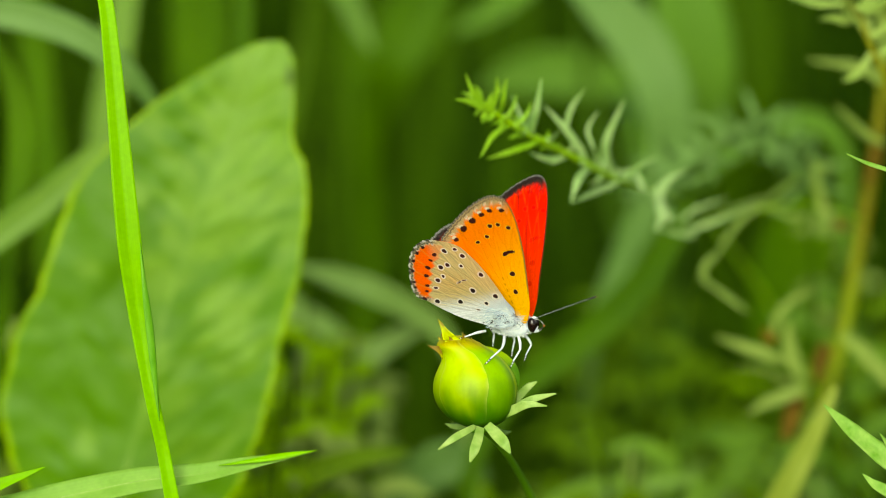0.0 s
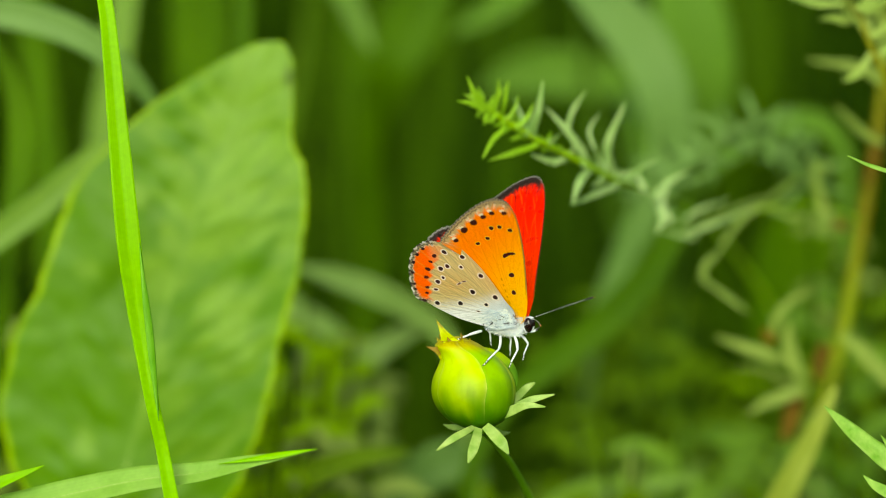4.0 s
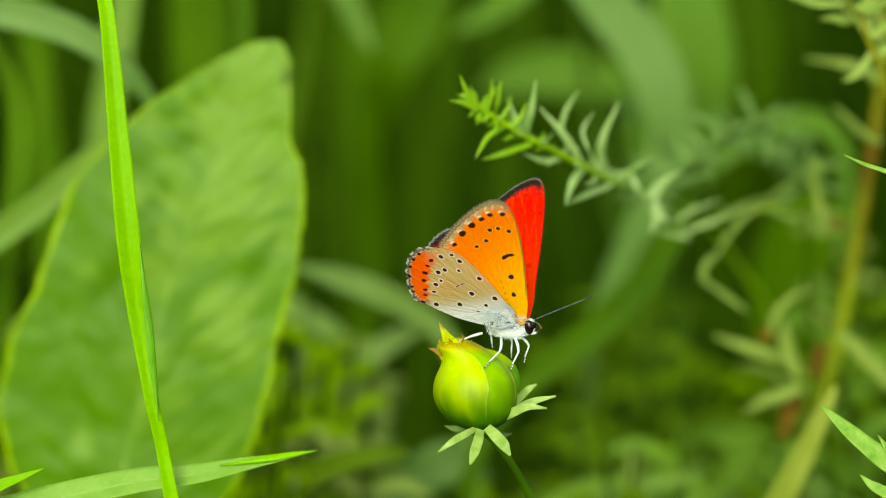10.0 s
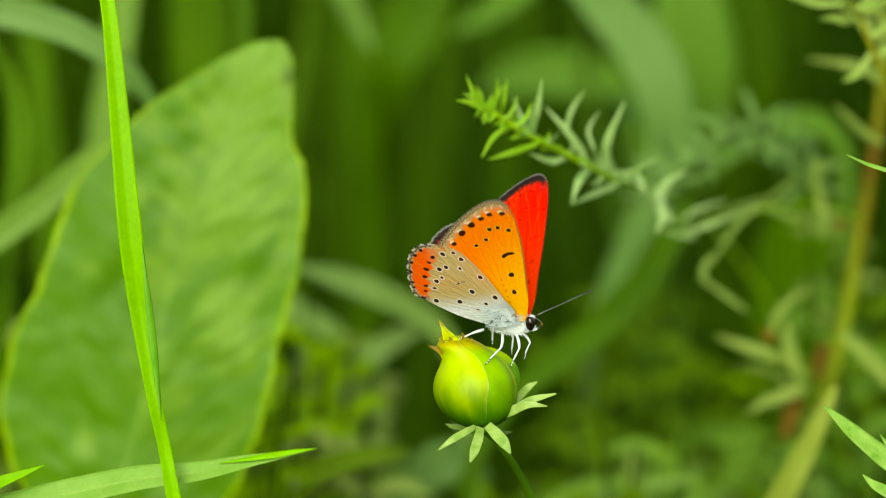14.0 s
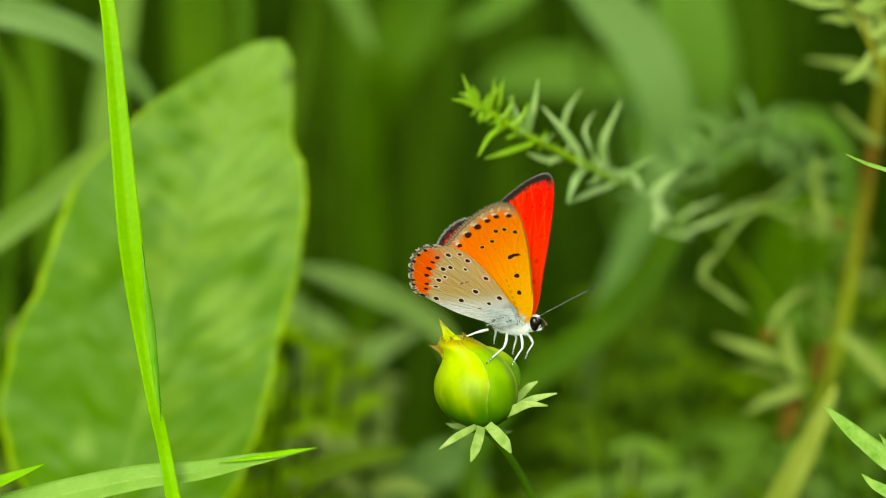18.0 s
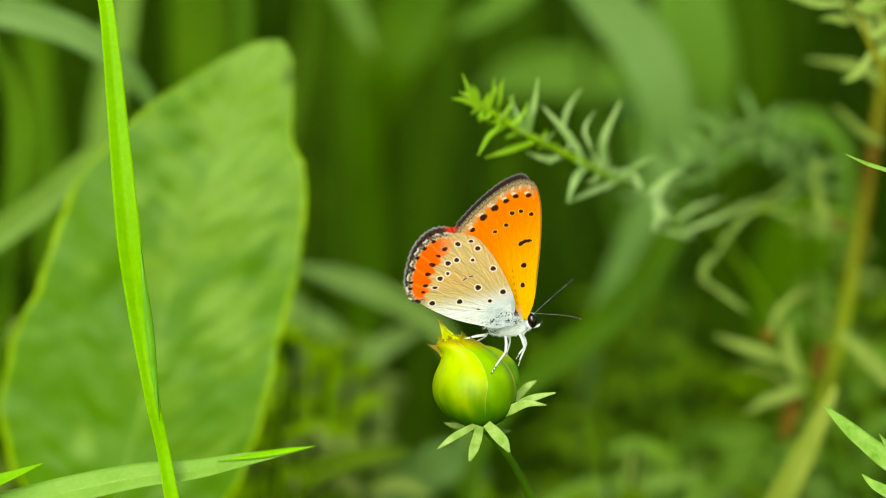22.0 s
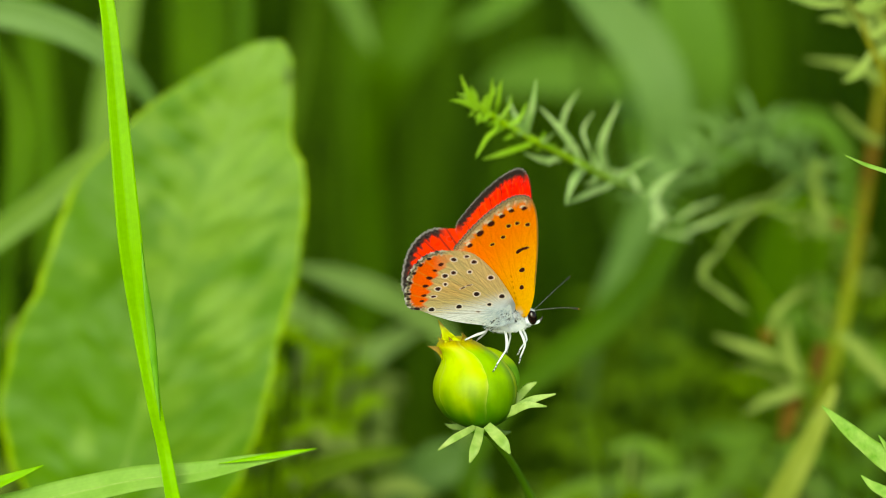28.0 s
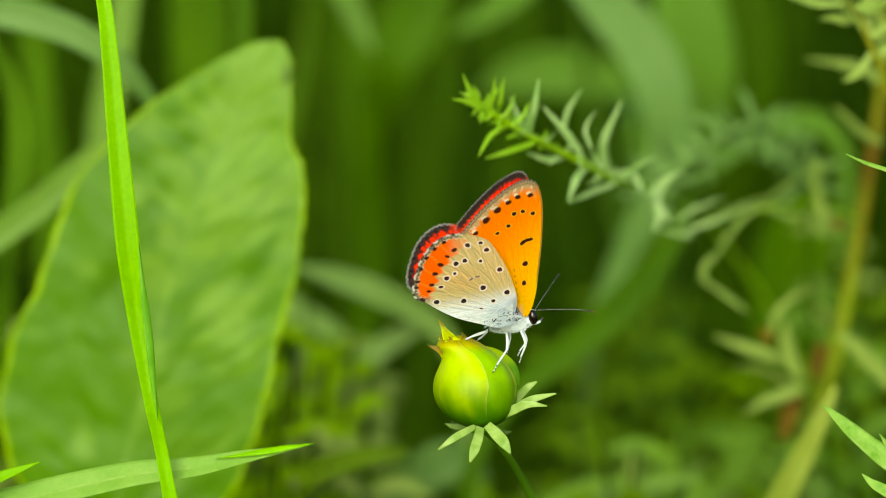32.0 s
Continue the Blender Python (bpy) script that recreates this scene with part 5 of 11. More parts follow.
hook_leaf = leafy_stem(thing("needle_sprig", "blurred twig with thin bent leaves", "plant"),
    [(0.05263, 0.10000, 0.38542), (0.05969, 0.11000, 0.38445), (0.06886, 0.12500, 0.38051), (0.07632, 0.13300, 0.37686)], (0.2, 0.25, 0.25, 0.2),
    [([(0.05308, 0.10000, 0.38600), (0.05002, 0.10000, 0.38368), (0.04745, 0.10000, 0.38030), (0.04581, 0.10000, 0.37709)], 1.00), ([(0.04595, 0.09800, 0.37830), (0.04391, 0.09800, 0.37636), (0.04368, 0.09800, 0.37404), (0.04532, 0.09800, 0.37248)], 1.27), ([(0.04495, 0.10000, 0.37281), (0.04748, 0.10000, 0.37085), (0.04961, 0.10000, 0.36928), (0.05175, 0.10000, 0.36771)], 0.92), ([(0.05501, 0.11000, 0.38563), (0.05050, 0.11000, 0.38385), (0.04570, 0.11000, 0.38168), (0.04090, 0.11000, 0.37920)], 0.58), ([(0.05491, 0.11500, 0.38308), (0.05760, 0.11500, 0.38517), (0.06009, 0.11500, 0.38716), (0.06217, 0.11500, 0.38965)], 0.73), ([(0.05540, 0.11800, 0.38249), (0.05788, 0.11800, 0.38189), (0.06088, 0.11800, 0.38068), (0.06403, 0.11800, 0.38128)], 0.97)], WHITISH_DIM, SPRIG_STEM, segs=16)

# thick brown-green stem with its own narrow leaves
TALL_HERB_TOP = [([(0.07318, 0.10500, 0.40588), (0.06966, 0.10500, 0.40894), (0.06539, 0.10500, 0.40951), (0.06092, 0.10500, 0.41008)], 1.44), ([(0.07321, 0.10000, 0.40755), (0.07073, 0.10000, 0.40868), (0.06809, 0.10000, 0.40944), (0.06605, 0.10000, 0.40897)], 2.14), ([(0.07450, 0.10500, 0.39570), (0.07149, 0.10500, 0.39724), (0.06855, 0.10500, 0.39994), (0.06590, 0.10500, 0.40244)], 1.44), ([(0.07255, 0.10000, 0.41019), (0.07319, 0.10000, 0.41320), (0.07249, 0.10000, 0.41694), (0.07125, 0.10000, 0.42049)], 2.14), ([(0.06812, 0.12000, 0.38018), (0.06655, 0.12000, 0.38271), (0.06543, 0.12000, 0.38674), (0.06441, 0.12000, 0.39096)], 1.94), ([(0.06863, 0.12500, 0.38785), (0.06711, 0.12500, 0.38826), (0.06586, 0.12500, 0.38684), (0.06575, 0.12500, 0.38378)], 1.51)]
TALL_HERB_FOOT = [([(0.05914, 0.10600, 0.35768), (0.05521, 0.10600, 0.35909), (0.05129, 0.10600, 0.36049), (0.04698, 0.10600, 0.36209)], 2.17), ([(0.06165, 0.10400, 0.35540), (0.06002, 0.10400, 0.35820), (0.05914, 0.10400, 0.36169), (0.05924, 0.10400, 0.36517)], 2.88), ([(0.06225, 0.10500, 0.35312), (0.05946, 0.10500, 0.35191), (0.05609, 0.10500, 0.35070), (0.05244, 0.10500, 0.34869)], 2.31), ([(0.05696, 0.10800, 0.36159), (0.05783, 0.10800, 0.36520), (0.06009, 0.10800, 0.36800), (0.06411, 0.10800, 0.36999)], 1.46), ([(0.06690, 0.09500, 0.36522), (0.07041, 0.09500, 0.36210), (0.07376, 0.09500, 0.35858), (0.07854, 0.09500, 0.35269)], 3.10), ([(0.06434, 0.11500, 0.35020), (0.06031, 0.11500, 0.35175), (0.05628, 0.11500, 0.35380), (0.05129, 0.11500, 0.35432)], 0.89)]
brown_plant = leafy_stem(thing("tall_herb", "tall olive and rust-brown herb stem with narrow leaves", "plant"),
    [(0.08522, 0.15000, 0.42758), (0.08339, 0.14800, 0.41742), (0.08178, 0.14500, 0.40739), (0.08022, 0.14200, 0.39635), (0.07835, 0.13800, 0.38656), (0.07628, 0.13400, 0.37686), (0.07413, 0.13000, 0.36725), (0.07198, 0.12600, 0.35773), (0.06904, 0.12200, 0.34830), (0.06605, 0.11800, 0.34105), (0.06192, 0.11400, 0.33285), (0.05651, 0.11000, 0.32161)] + [(0.045, 0.085, 0.12), (0.045, 0.085, -0.005)],
    (0.7, 0.8, 0.9, 1.05, 1.15, 1.25, 1.3, 1.35, 1.35, 1.35, 1.4, 1.6, 2.4, 2.8),
    TALL_HERB_TOP + TALL_HERB_FOOT, YELLOWISH, BROWN_STEM)
for pts, w in (([(0.05677, 0.10500, 0.36134), (0.05577, 0.10500, 0.36234), (0.05477, 0.10500, 0.36353)], 2.11), ([(0.07115, 0.12000, 0.37846), (0.06995, 0.12000, 0.37886), (0.06855, 0.12000, 0.37906)], 1.59), ([(0.06155, 0.10800, 0.35109), (0.06069, 0.10800, 0.34723), (0.05943, 0.10800, 0.34294)], 3.48), ([(0.06680, 0.11200, 0.35917), (0.06591, 0.11200, 0.35612), (0.06543, 0.11200, 0.35245)], 2.93), ([(0.07793, 0.13000, 0.39208), (0.07704, 0.13000, 0.38849), (0.07599, 0.13000, 0.38387)], 2.04)):
    bm = bmesh.new()
    ribbon(bm, pts, [w * 0.7 * MM, w * MM, w * 0.3 * MM], (0, -1, 0.2), 0.15, 8, 4)
    part("withered_leaf", bm, RUST, brown_plant, "rust-coloured withered leaf")


# ---- broad blades behind ----
def far_blade(label, pts, widths, mat, foot, facing=(0, -1, 0.2), fold=0.12, segs=40):
    widths = [w if k < len(widths) - 3 else min(w, 3.0) for k, w in enumerate(widths)]
    return one_blade("grass_blade", label, list(pts) + foot, widths, mat, facing, fold, segs, group="blurred grass blades behind")


far_blade("broad pale blade arching behind the sprig", [(0.01691, 0.20545, 0.42868), (0.02502, 0.20304, 0.41735), (0.03313, 0.20124, 0.40885), (0.04123, 0.19931, 0.39979), (0.04587, 0.19702, 0.38903), (0.04637, 0.19782, 0.37832), (0.04289, 0.19858, 0.36749), (0.03783, 0.19932, 0.35655), (0.03366, 0.20004, 0.34548), (0.03155, 0.20775, 0.33125), (0.03161, 0.22535, 0.30587)], (0.5, 6.5, 10.0, 11.5, 11.0, 8.5, 7.0, 5.5, 4.2, 3.2, 2.5, 2.0, 2.0), PALE, [(0.035, 0.22, 0.1), (0.035, 0.22, -0.005)])
far_blade("wide green blade beside the pale one", [(0.05121, 0.26559, 0.42301), (0.05444, 0.26236, 0.40783), (0.05742, 0.25967, 0.39518), (0.05863, 0.25996, 0.38209), (0.05852, 0.26854, 0.36476), (0.05940, 0.29405, 0.34049), (0.06222, 0.33252, 0.30501)], (2, 14, 18, 18, 14, 8, 5, 3, 3), DIM, [(0.1, 0.36, 0.1), (0.1, 0.36, -0.005)])
far_blade("dim green blade in the shade of the tall herb", [(0.07717, 0.35615, 0.41619), (0.07792, 0.35242, 0.39864), (0.07897, 0.34869, 0.38108), (0.07903, 0.34792, 0.36306), (0.07739, 0.35566, 0.34176), (0.07440, 0.36164, 0.29772)], (2, 16, 20, 20, 12, 6, 4, 4), SHADED_MEADOW, [(0.11, 0.4, 0.1), (0.11, 0.4, -0.005)])
far_blade("vivid green blade leaning low behind the bud", [(0.04810, 0.16368, 0.37647), (0.04401, 0.15893, 0.36855), (0.03727, 0.15398, 0.35967), (0.02964, 0.15095, 0.35265), (0.02098, 0.14816, 0.34673), (0.01131, 0.14493, 0.33875), (0.00489, 0.14061, 0.32563)], (0.5, 5.2, 6.8, 6.4, 5.6, 4.6, 4.0, 4.0, 4.0), VIVID, [(0.0, 0.15, 0.12), (-0.002, 0.15, -0.005)])
far_blade("dull pale leaf slanting down behind the bud", [(-0.00097, 0.15500, 0.35255), (-0.00672, 0.15500, 0.35077), (-0.01259, 0.15500, 0.34719), (-0.01696, 0.15500, 0.34316), (-0.02049, 0.15500, 0.33764), (-0.02398, 0.15500, 0.32687), (-0.02520, 0.15500, 0.31543)], (0.65, 3.66, 4.73, 4.3, 3.01, 2.15, 1.94, 1.94, 1.94), FROSTED, [(-0.060, 0.170, 0.12), (-0.060, 0.170, -0.005)])
far_blade("short pale leaf low behind the bud", [(-0.00907, 0.15000, 0.33488), (-0.01392, 0.15000, 0.33667), (-0.01876, 0.15000, 0.33891), (-0.02361, 0.15000, 0.33958), (-0.02687, 0.15000, 0.33734), (-0.02917, 0.15000, 0.32611), (-0.02982, 0.15000, 0.31704)], (0.85, 4.68, 5.54, 4.68, 2.77, 2.13, 1.92, 1.92, 1.92), WHITISH_DIM, [(-0.065, 0.170, 0.12), (-0.065, 0.170, -0.005)])
far_blade("broad dull leaf lying flat under the bud", [(0.01011, 0.20000, 0.30718), (0.00313, 0.20000, 0.30906), (-0.00409, 0.20000, 0.30819), (-0.01132, 0.20000, 0.30568), (-0.01618, 0.20000, 0.29711)], (0.94, 7.08, 9.44, 8.26, 4.72, 3.0, 3.0), BROAD, [(-0.040, 0.220, 0.12), (-0.040, 0.220, -0.005)])
far_blade("broad green leaf lying low beside the stem", [(0.04666, 0.12343, 0.33139), (0.04052, 0.12335, 0.33099), (0.03336, 0.12309, 0.32979), (0.02620, 0.12288, 0.32879), (0.01903, 0.12207, 0.32499), (0.01596, 0.12037, 0.31698)], (0.8, 3.0, 4.5, 5.0, 4.0, 3, 3, 3), BROAD, [(0.02, 0.14, 0.12), (0.02, 0.14, -0.005)])
far_blade("soft green leaf low beside the dock leaf", [(-0.00616, 0.09846, 0.34374), (-0.01194, 0.09833, 0.34318), (-0.01771, 0.09805, 0.34186), (-0.02349, 0.09745, 0.33904), (-0.02753, 0.09872, 0.33056)], (0.8, 3.0, 4.0, 4.0, 3.0, 3, 3), HERB, [(-0.05, 0.12, 0.12), (-0.05, 0.12, -0.005)])
far_blade("pale drooping blade tip beside the dock leaf", [(-0.04626, 0.10670, 0.39696), (-0.04926, 0.10502, 0.40349), (-0.05362, 0.10317, 0.40919), (-0.05953, 0.10265, 0.41399), (-0.06704, 0.10328, 0.41693), (-0.07643, 0.10359, 0.41840), (-0.09273, 0.10469, 0.41638)], (0.3, 2.4, 4.0, 4.8, 5.2, 5.2, 5.2, 5.0, 5.0), PALE, [(-0.13, 0.1, 0.2), (-0.13, 0.1, -0.005)])
far_blade("yellow-green curved grass blade behind", [(-0.07956, 0.12522, 0.41193), (-0.07610, 0.12378, 0.40515), (-0.07422, 0.12192, 0.39644), (-0.07442, 0.12007, 0.38773), (-0.07610, 0.11781, 0.37708), (-0.07811, 0.11702, 0.35893)], (0.4, 3.0, 4.0, 4.0, 3.6, 3.4, 3.4, 3.4), VIVID, [(-0.11, 0.12, 0.15), (-0.11, 0.12, -0.005)])
far_blade("pale blade behind the dock leaf", [(-0.05439, 0.10700, 0.39836), (-0.05869, 0.10610, 0.39416), (-0.06442, 0.10491, 0.38855), (-0.07016, 0.10392, 0.38387), (-0.07685, 0.10292, 0.37920), (-0.08832, 0.10074, 0.36891)], (0.5, 3.5, 5.0, 5.0, 4.8, 4.6, 4.6, 4.6), BROAD, [(-0.14, 0.11, 0.15), (-0.14, 0.11, -0.005)])
far_blade("green upright blade behind the dock tip", [(-0.04170, 0.20618, 0.43208), (-0.04123, 0.20280, 0.41622), (-0.04100, 0.19991, 0.40262), (-0.04077, 0.19654, 0.38676), (-0.04031, 0.18982, 0.34071)], (1.0, 3.0, 3.6, 3.8, 3.8, 3.8, 3.8), VIVID, [(-0.06, 0.2, 0.12), (-0.06, 0.2, -0.005)])
far_blade("grey-green blade in the shade", [(-0.06417, 0.20521, 0.42755), (-0.06509, 0.20184, 0.41169), (-0.06706, 0.19895, 0.39809), (-0.06996, 0.19558, 0.38223), (-0.07112, 0.18932, 0.35277)], (1.0, 5.5, 6.5, 6.0, 6.0, 6.0, 6.0), BROAD, [(-0.13, 0.2, 0.1), (-0.13, 0.2, -0.005)])
far_blade("soft green blade slanting across the top", [(0.00090, 0.35553, 0.41327), (-0.00284, 0.35242, 0.39864), (-0.00808, 0.34993, 0.38693), (-0.01406, 0.34744, 0.37523), (-0.01896, 0.35884, 0.35672), (-0.02140, 0.37952, 0.30970)], (1, 12, 17, 14, 6, 3, 3, 3), VIVID, [(-0.05, 0.4, 0.1), (-0.05, 0.4, -0.005)])
far_blade("pale leaf tip hanging from the top", [(-0.01604, 0.25887, 0.39138), (-0.01862, 0.25994, 0.39644), (-0.02186, 0.26128, 0.40277), (-0.02573, 0.26290, 0.41036), (-0.02912, 0.26861, 0.42278), (-0.03649, 0.34931, 0.38401)], (0.5, 4.0, 5.0, 5.0, 4, 3, 3, 3), BROAD, [(-0.09, 0.4, 0.1), (-0.09, 0.4, -0.005)])
far_blade("dull pale leaf lying flat above the sprig", [(0.00984, 0.39824, 0.36171), (0.01791, 0.39891, 0.36487), (0.02679, 0.39932, 0.36676), (0.03808, 0.39925, 0.36644), (0.04938, 0.39858, 0.36329), (0.05117, 0.33507, 0.35312)], (1, 9, 13, 14, 10, 5, 4, 4), DIM, [(0.1, 0.45, 0.1), (0.1, 0.45, -0.005)])
far_blade("thin dull leaf high behind the sprig", [(0.00223, 0.30449, 0.38959), (0.00781, 0.30519, 0.39287), (0.01478, 0.30600, 0.39669), (0.02315, 0.30739, 0.40323), (0.03190, 0.31724, 0.41351), (0.04248, 0.38948, 0.35656)], (0.5, 4.5, 5.5, 5, 4, 3, 3, 3), DIM, [(0.1, 0.42, 0.1), (0.1, 0.42, -0.005)])
far_blade("dim green upright blade", [(-0.03966, 0.46505, 0.42349), (-0.03758, 0.45929, 0.39639), (-0.03619, 0.45388, 0.37098), (-0.03403, 0.44812, 0.34388), (-0.03186, 0.44092, 0.31000), (-0.03100, 0.43264, 0.27104)], (0.5, 4.8, 6, 6, 6, 5.4, 5.4, 5.4), SHADED_MEADOW, [(-0.0319, 0.4344, 0.12), (-0.0319, 0.4344, -0.005)])
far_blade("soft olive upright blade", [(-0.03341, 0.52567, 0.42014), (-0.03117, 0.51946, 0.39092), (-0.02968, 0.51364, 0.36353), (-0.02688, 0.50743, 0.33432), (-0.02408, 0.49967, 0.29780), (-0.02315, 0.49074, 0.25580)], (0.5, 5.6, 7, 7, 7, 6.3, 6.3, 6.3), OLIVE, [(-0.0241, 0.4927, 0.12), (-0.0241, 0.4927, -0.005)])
far_blade("upright blade coloured as in deep shade", [(-0.02906, 0.64693, 0.41343), (-0.02649, 0.63982, 0.37999), (-0.02478, 0.63316, 0.34864), (-0.02778, 0.62605, 0.31520), (-0.03077, 0.61717, 0.27340), (-0.02970, 0.60695, 0.22534)], (0.5, 5.6, 7, 7, 7, 6.3, 6.3, 6.3), SHADED_MEADOW, [(-0.0308, 0.6092, 0.12), (-0.0308, 0.6092, -0.005)])
far_blade("upright blade coloured as in deep shade", [(-0.01398, 0.43473, 0.42517), (-0.01198, 0.42920, 0.39912), (-0.01065, 0.42401, 0.37470), (-0.00899, 0.41847, 0.34865), (-0.00732, 0.41155, 0.31610), (-0.00649, 0.40359, 0.27865)], (0.5, 4, 5, 5, 5, 4.5, 4.5, 4.5), SHADED_MEADOW, [(-0.0073, 0.4053, 0.12), (-0.0073, 0.4053, -0.005)])
far_blade("dim green upright blade", [(-0.00280, 0.58630, 0.41678), (-0.00040, 0.57964, 0.38546), (0.00120, 0.57340, 0.35609), (-0.00080, 0.56674, 0.32476), (-0.00280, 0.55842, 0.28560), (-0.00180, 0.54885, 0.24057)], (0.5, 6.4, 8, 8, 8, 7.2, 7.2, 7.2), SHADED_MEADOW, [(-0.0028, 0.5509, 0.12), (-0.0028, 0.5509, -0.005)])
far_blade("wide dim blade high behind", [(0.01432, 0.66209, 0.41259), (0.01693, 0.65487, 0.37862), (0.01867, 0.64810, 0.34678), (0.02409, 0.64088, 0.31281), (0.02952, 0.63185, 0.27036), (0.03060, 0.62147, 0.22153)], (0.5, 7.2, 9, 9, 9, 8.1, 8.1, 8.1), SHADED_MEADOW, [(0.0295, 0.6237, 0.12), (0.0295, 0.6237, -0.005)])
far_blade("upright blade coloured as in deep shade", [(0.02267, 0.49536, 0.42181), (0.02483, 0.48937, 0.39366), (0.02627, 0.48376, 0.36726), (0.02177, 0.47778, 0.33910), (0.01727, 0.47030, 0.30390), (0.01817, 0.46169, 0.26342)], (0.5, 4.8, 6, 6, 6, 5.4, 5.4, 5.4), SHADED_MEADOW, [(0.0173, 0.4636, 0.12), (0.0173, 0.4636, -0.005)])
far_blade("upright blade coloured as in deep shade", [(-0.04216, 0.40442, 0.42684), (-0.04024, 0.39911, 0.40185), (-0.03896, 0.39413, 0.37842), (-0.03976, 0.38881, 0.35343), (-0.04056, 0.38217, 0.32219), (-0.03976, 0.37454, 0.28627)], (0.5, 3.2, 4, 4, 4, 3.6, 3.6, 3.6), SHADED_MEADOW, [(-0.0406, 0.3762, 0.12), (-0.0406, 0.3762, -0.005)])
far_blade("soft olive upright blade", [(-0.11629, 0.38926, 0.42768), (-0.11442, 0.38406, 0.40322), (-0.11317, 0.37919, 0.38029), (-0.11082, 0.37399, 0.35582), (-0.10848, 0.36749, 0.32524), (-0.10770, 0.36001, 0.29008)], (0.5, 5.6, 7, 7, 7, 6.3, 6.3, 6.3), OLIVE, [(-0.1085, 0.3616, 0.12), (-0.1085, 0.3616, -0.005)])
far_blade("soft olive upright blade", [(-0.08209, 0.46505, 0.42349), (-0.08001, 0.45929, 0.39639), (-0.07862, 0.45388, 0.37098), (-0.07776, 0.44812, 0.34388), (-0.07689, 0.44092, 0.31000), (-0.07603, 0.43264, 0.27104)], (0.5, 6.4, 8, 8, 8, 7.2, 7.2, 7.2), OLIVE, [(-0.0769, 0.4344, 0.12), (-0.0769, 0.4344, -0.005)])
far_blade("soft olive upright blade", [(-0.06198, 0.34379, 0.43020), (-0.06023, 0.33893, 0.40732), (-0.05906, 0.33437, 0.38587), (-0.05979, 0.32951, 0.36299), (-0.06052, 0.32343, 0.33439), (-0.05979, 0.31644, 0.30150)], (0.5, 4, 5, 5, 5, 4.5, 4.5, 4.5), OLIVE, [(-0.0605, 0.3180, 0.12), (-0.0605, 0.3180, -0.005)])
far_blade("pale leaf lying out behind the bud", [(-0.02791, 0.14608, 0.36581), (-0.02051, 0.14565, 0.36375), (-0.01311, 0.14510, 0.36116), (-0.00681, 0.14736, 0.35737), (0.00064, 0.15051, 0.35055), (0.00502, 0.15416, 0.33166)], (0.6, 4.0, 5.0, 4.5, 4.0, 4.0, 4.0, 4.0), FROSTED, [(0.0, 0.17, 0.12), (0.0, 0.17, -0.005)])
far_blade("faint pale leaf beside the dock leaf", [(-0.01713, 0.20000, 0.33547), (-0.02305, 0.20000, 0.33964), (-0.02895, 0.20000, 0.34306), (-0.03424, 0.20000, 0.34610), (-0.03958, 0.20000, 0.34549), (-0.04216, 0.20000, 0.33326)], (0.94, 4.01, 4.95, 4.25, 3.07, 2.6, 2.6, 2.6), FROSTED, [(-0.100, 0.220, 0.12), (-0.100, 0.220, -0.005)])
far_blade("dull pale leaf low behind the bud", [(0.00880, 0.15000, 0.32271), (0.00444, 0.15000, 0.32667), (0.00011, 0.15000, 0.32611), (-0.00478, 0.15000, 0.32271), (-0.00915, 0.15000, 0.31647)], (1.5, 6.0, 9.0, 8.0, 5.0, 3.0, 3.0), PALE, [(-0.012, 0.165, 0.12), (-0.012, 0.165, -0.005)])
far_blade("straw-coloured blade in front of the tall herb", [(0.06282, 0.07500, 0.36163), (0.06081, 0.07500, 0.35686), (0.05793, 0.07500, 0.35027), (0.05468, 0.07500, 0.34316), (0.05087, 0.07500, 0.33552)], (0.71, 2.68, 3.93, 4.46, 4.46, 3.0, 3.0), STRAW, [(0.050, 0.080, 0.12), (0.050, 0.080, -0.005)])
far_blade("broad dim leaf far behind the tall herb", [(0.09184, 0.30000, 0.35642), (0.09009, 0.30000, 0.34500), (0.08831, 0.30000, 0.33349), (0.08661, 0.30000, 0.31899), (0.08498, 0.30000, 0.30140), (0.08476, 0.30000, 0.28360)], (1.41, 15.5, 21.14, 19.73, 11.28, 7.05, 3.0, 3.0), OLIVE, [(0.130, 0.330, 0.12), (0.130, 0.330, -0.005)])
far_blade("thin pale blade low behind", [(0.04724, 0.16000, 0.33169), (0.04668, 0.16000, 0.32653), (0.04568, 0.16000, 0.32076), (0.04459, 0.16000, 0.31381)], (0.65, 2.83, 3.26, 2.83, 2.83, 2.83), BROAD, [(0.060, 0.180, 0.12), (0.060, 0.180, -0.005)])
far_blade("thin grey blade leaning low behind", [(0.06330, 0.17000, 0.32592), (0.05971, 0.17000, 0.32063), (0.05566, 0.17000, 0.31473), (0.05126, 0.17000, 0.30821)], (0.67, 3.33, 3.78, 3.33, 3.0, 3.0), BROAD, [(0.070, 0.190, 0.12), (0.070, 0.190, -0.005)])
far_blade("yellow-green soft blade low behind the bud", [(-0.03392, 0.20000, 0.32587), (-0.03221, 0.20000, 0.31967), (-0.03108, 0.20000, 0.31344), (-0.03060, 0.20000, 0.30342)], (2.36, 7.08, 7.08, 4.72, 3.0, 3.0), LUSH, [(-0.060, 0.220, 0.12), (-0.060, 0.220, -0.005)])
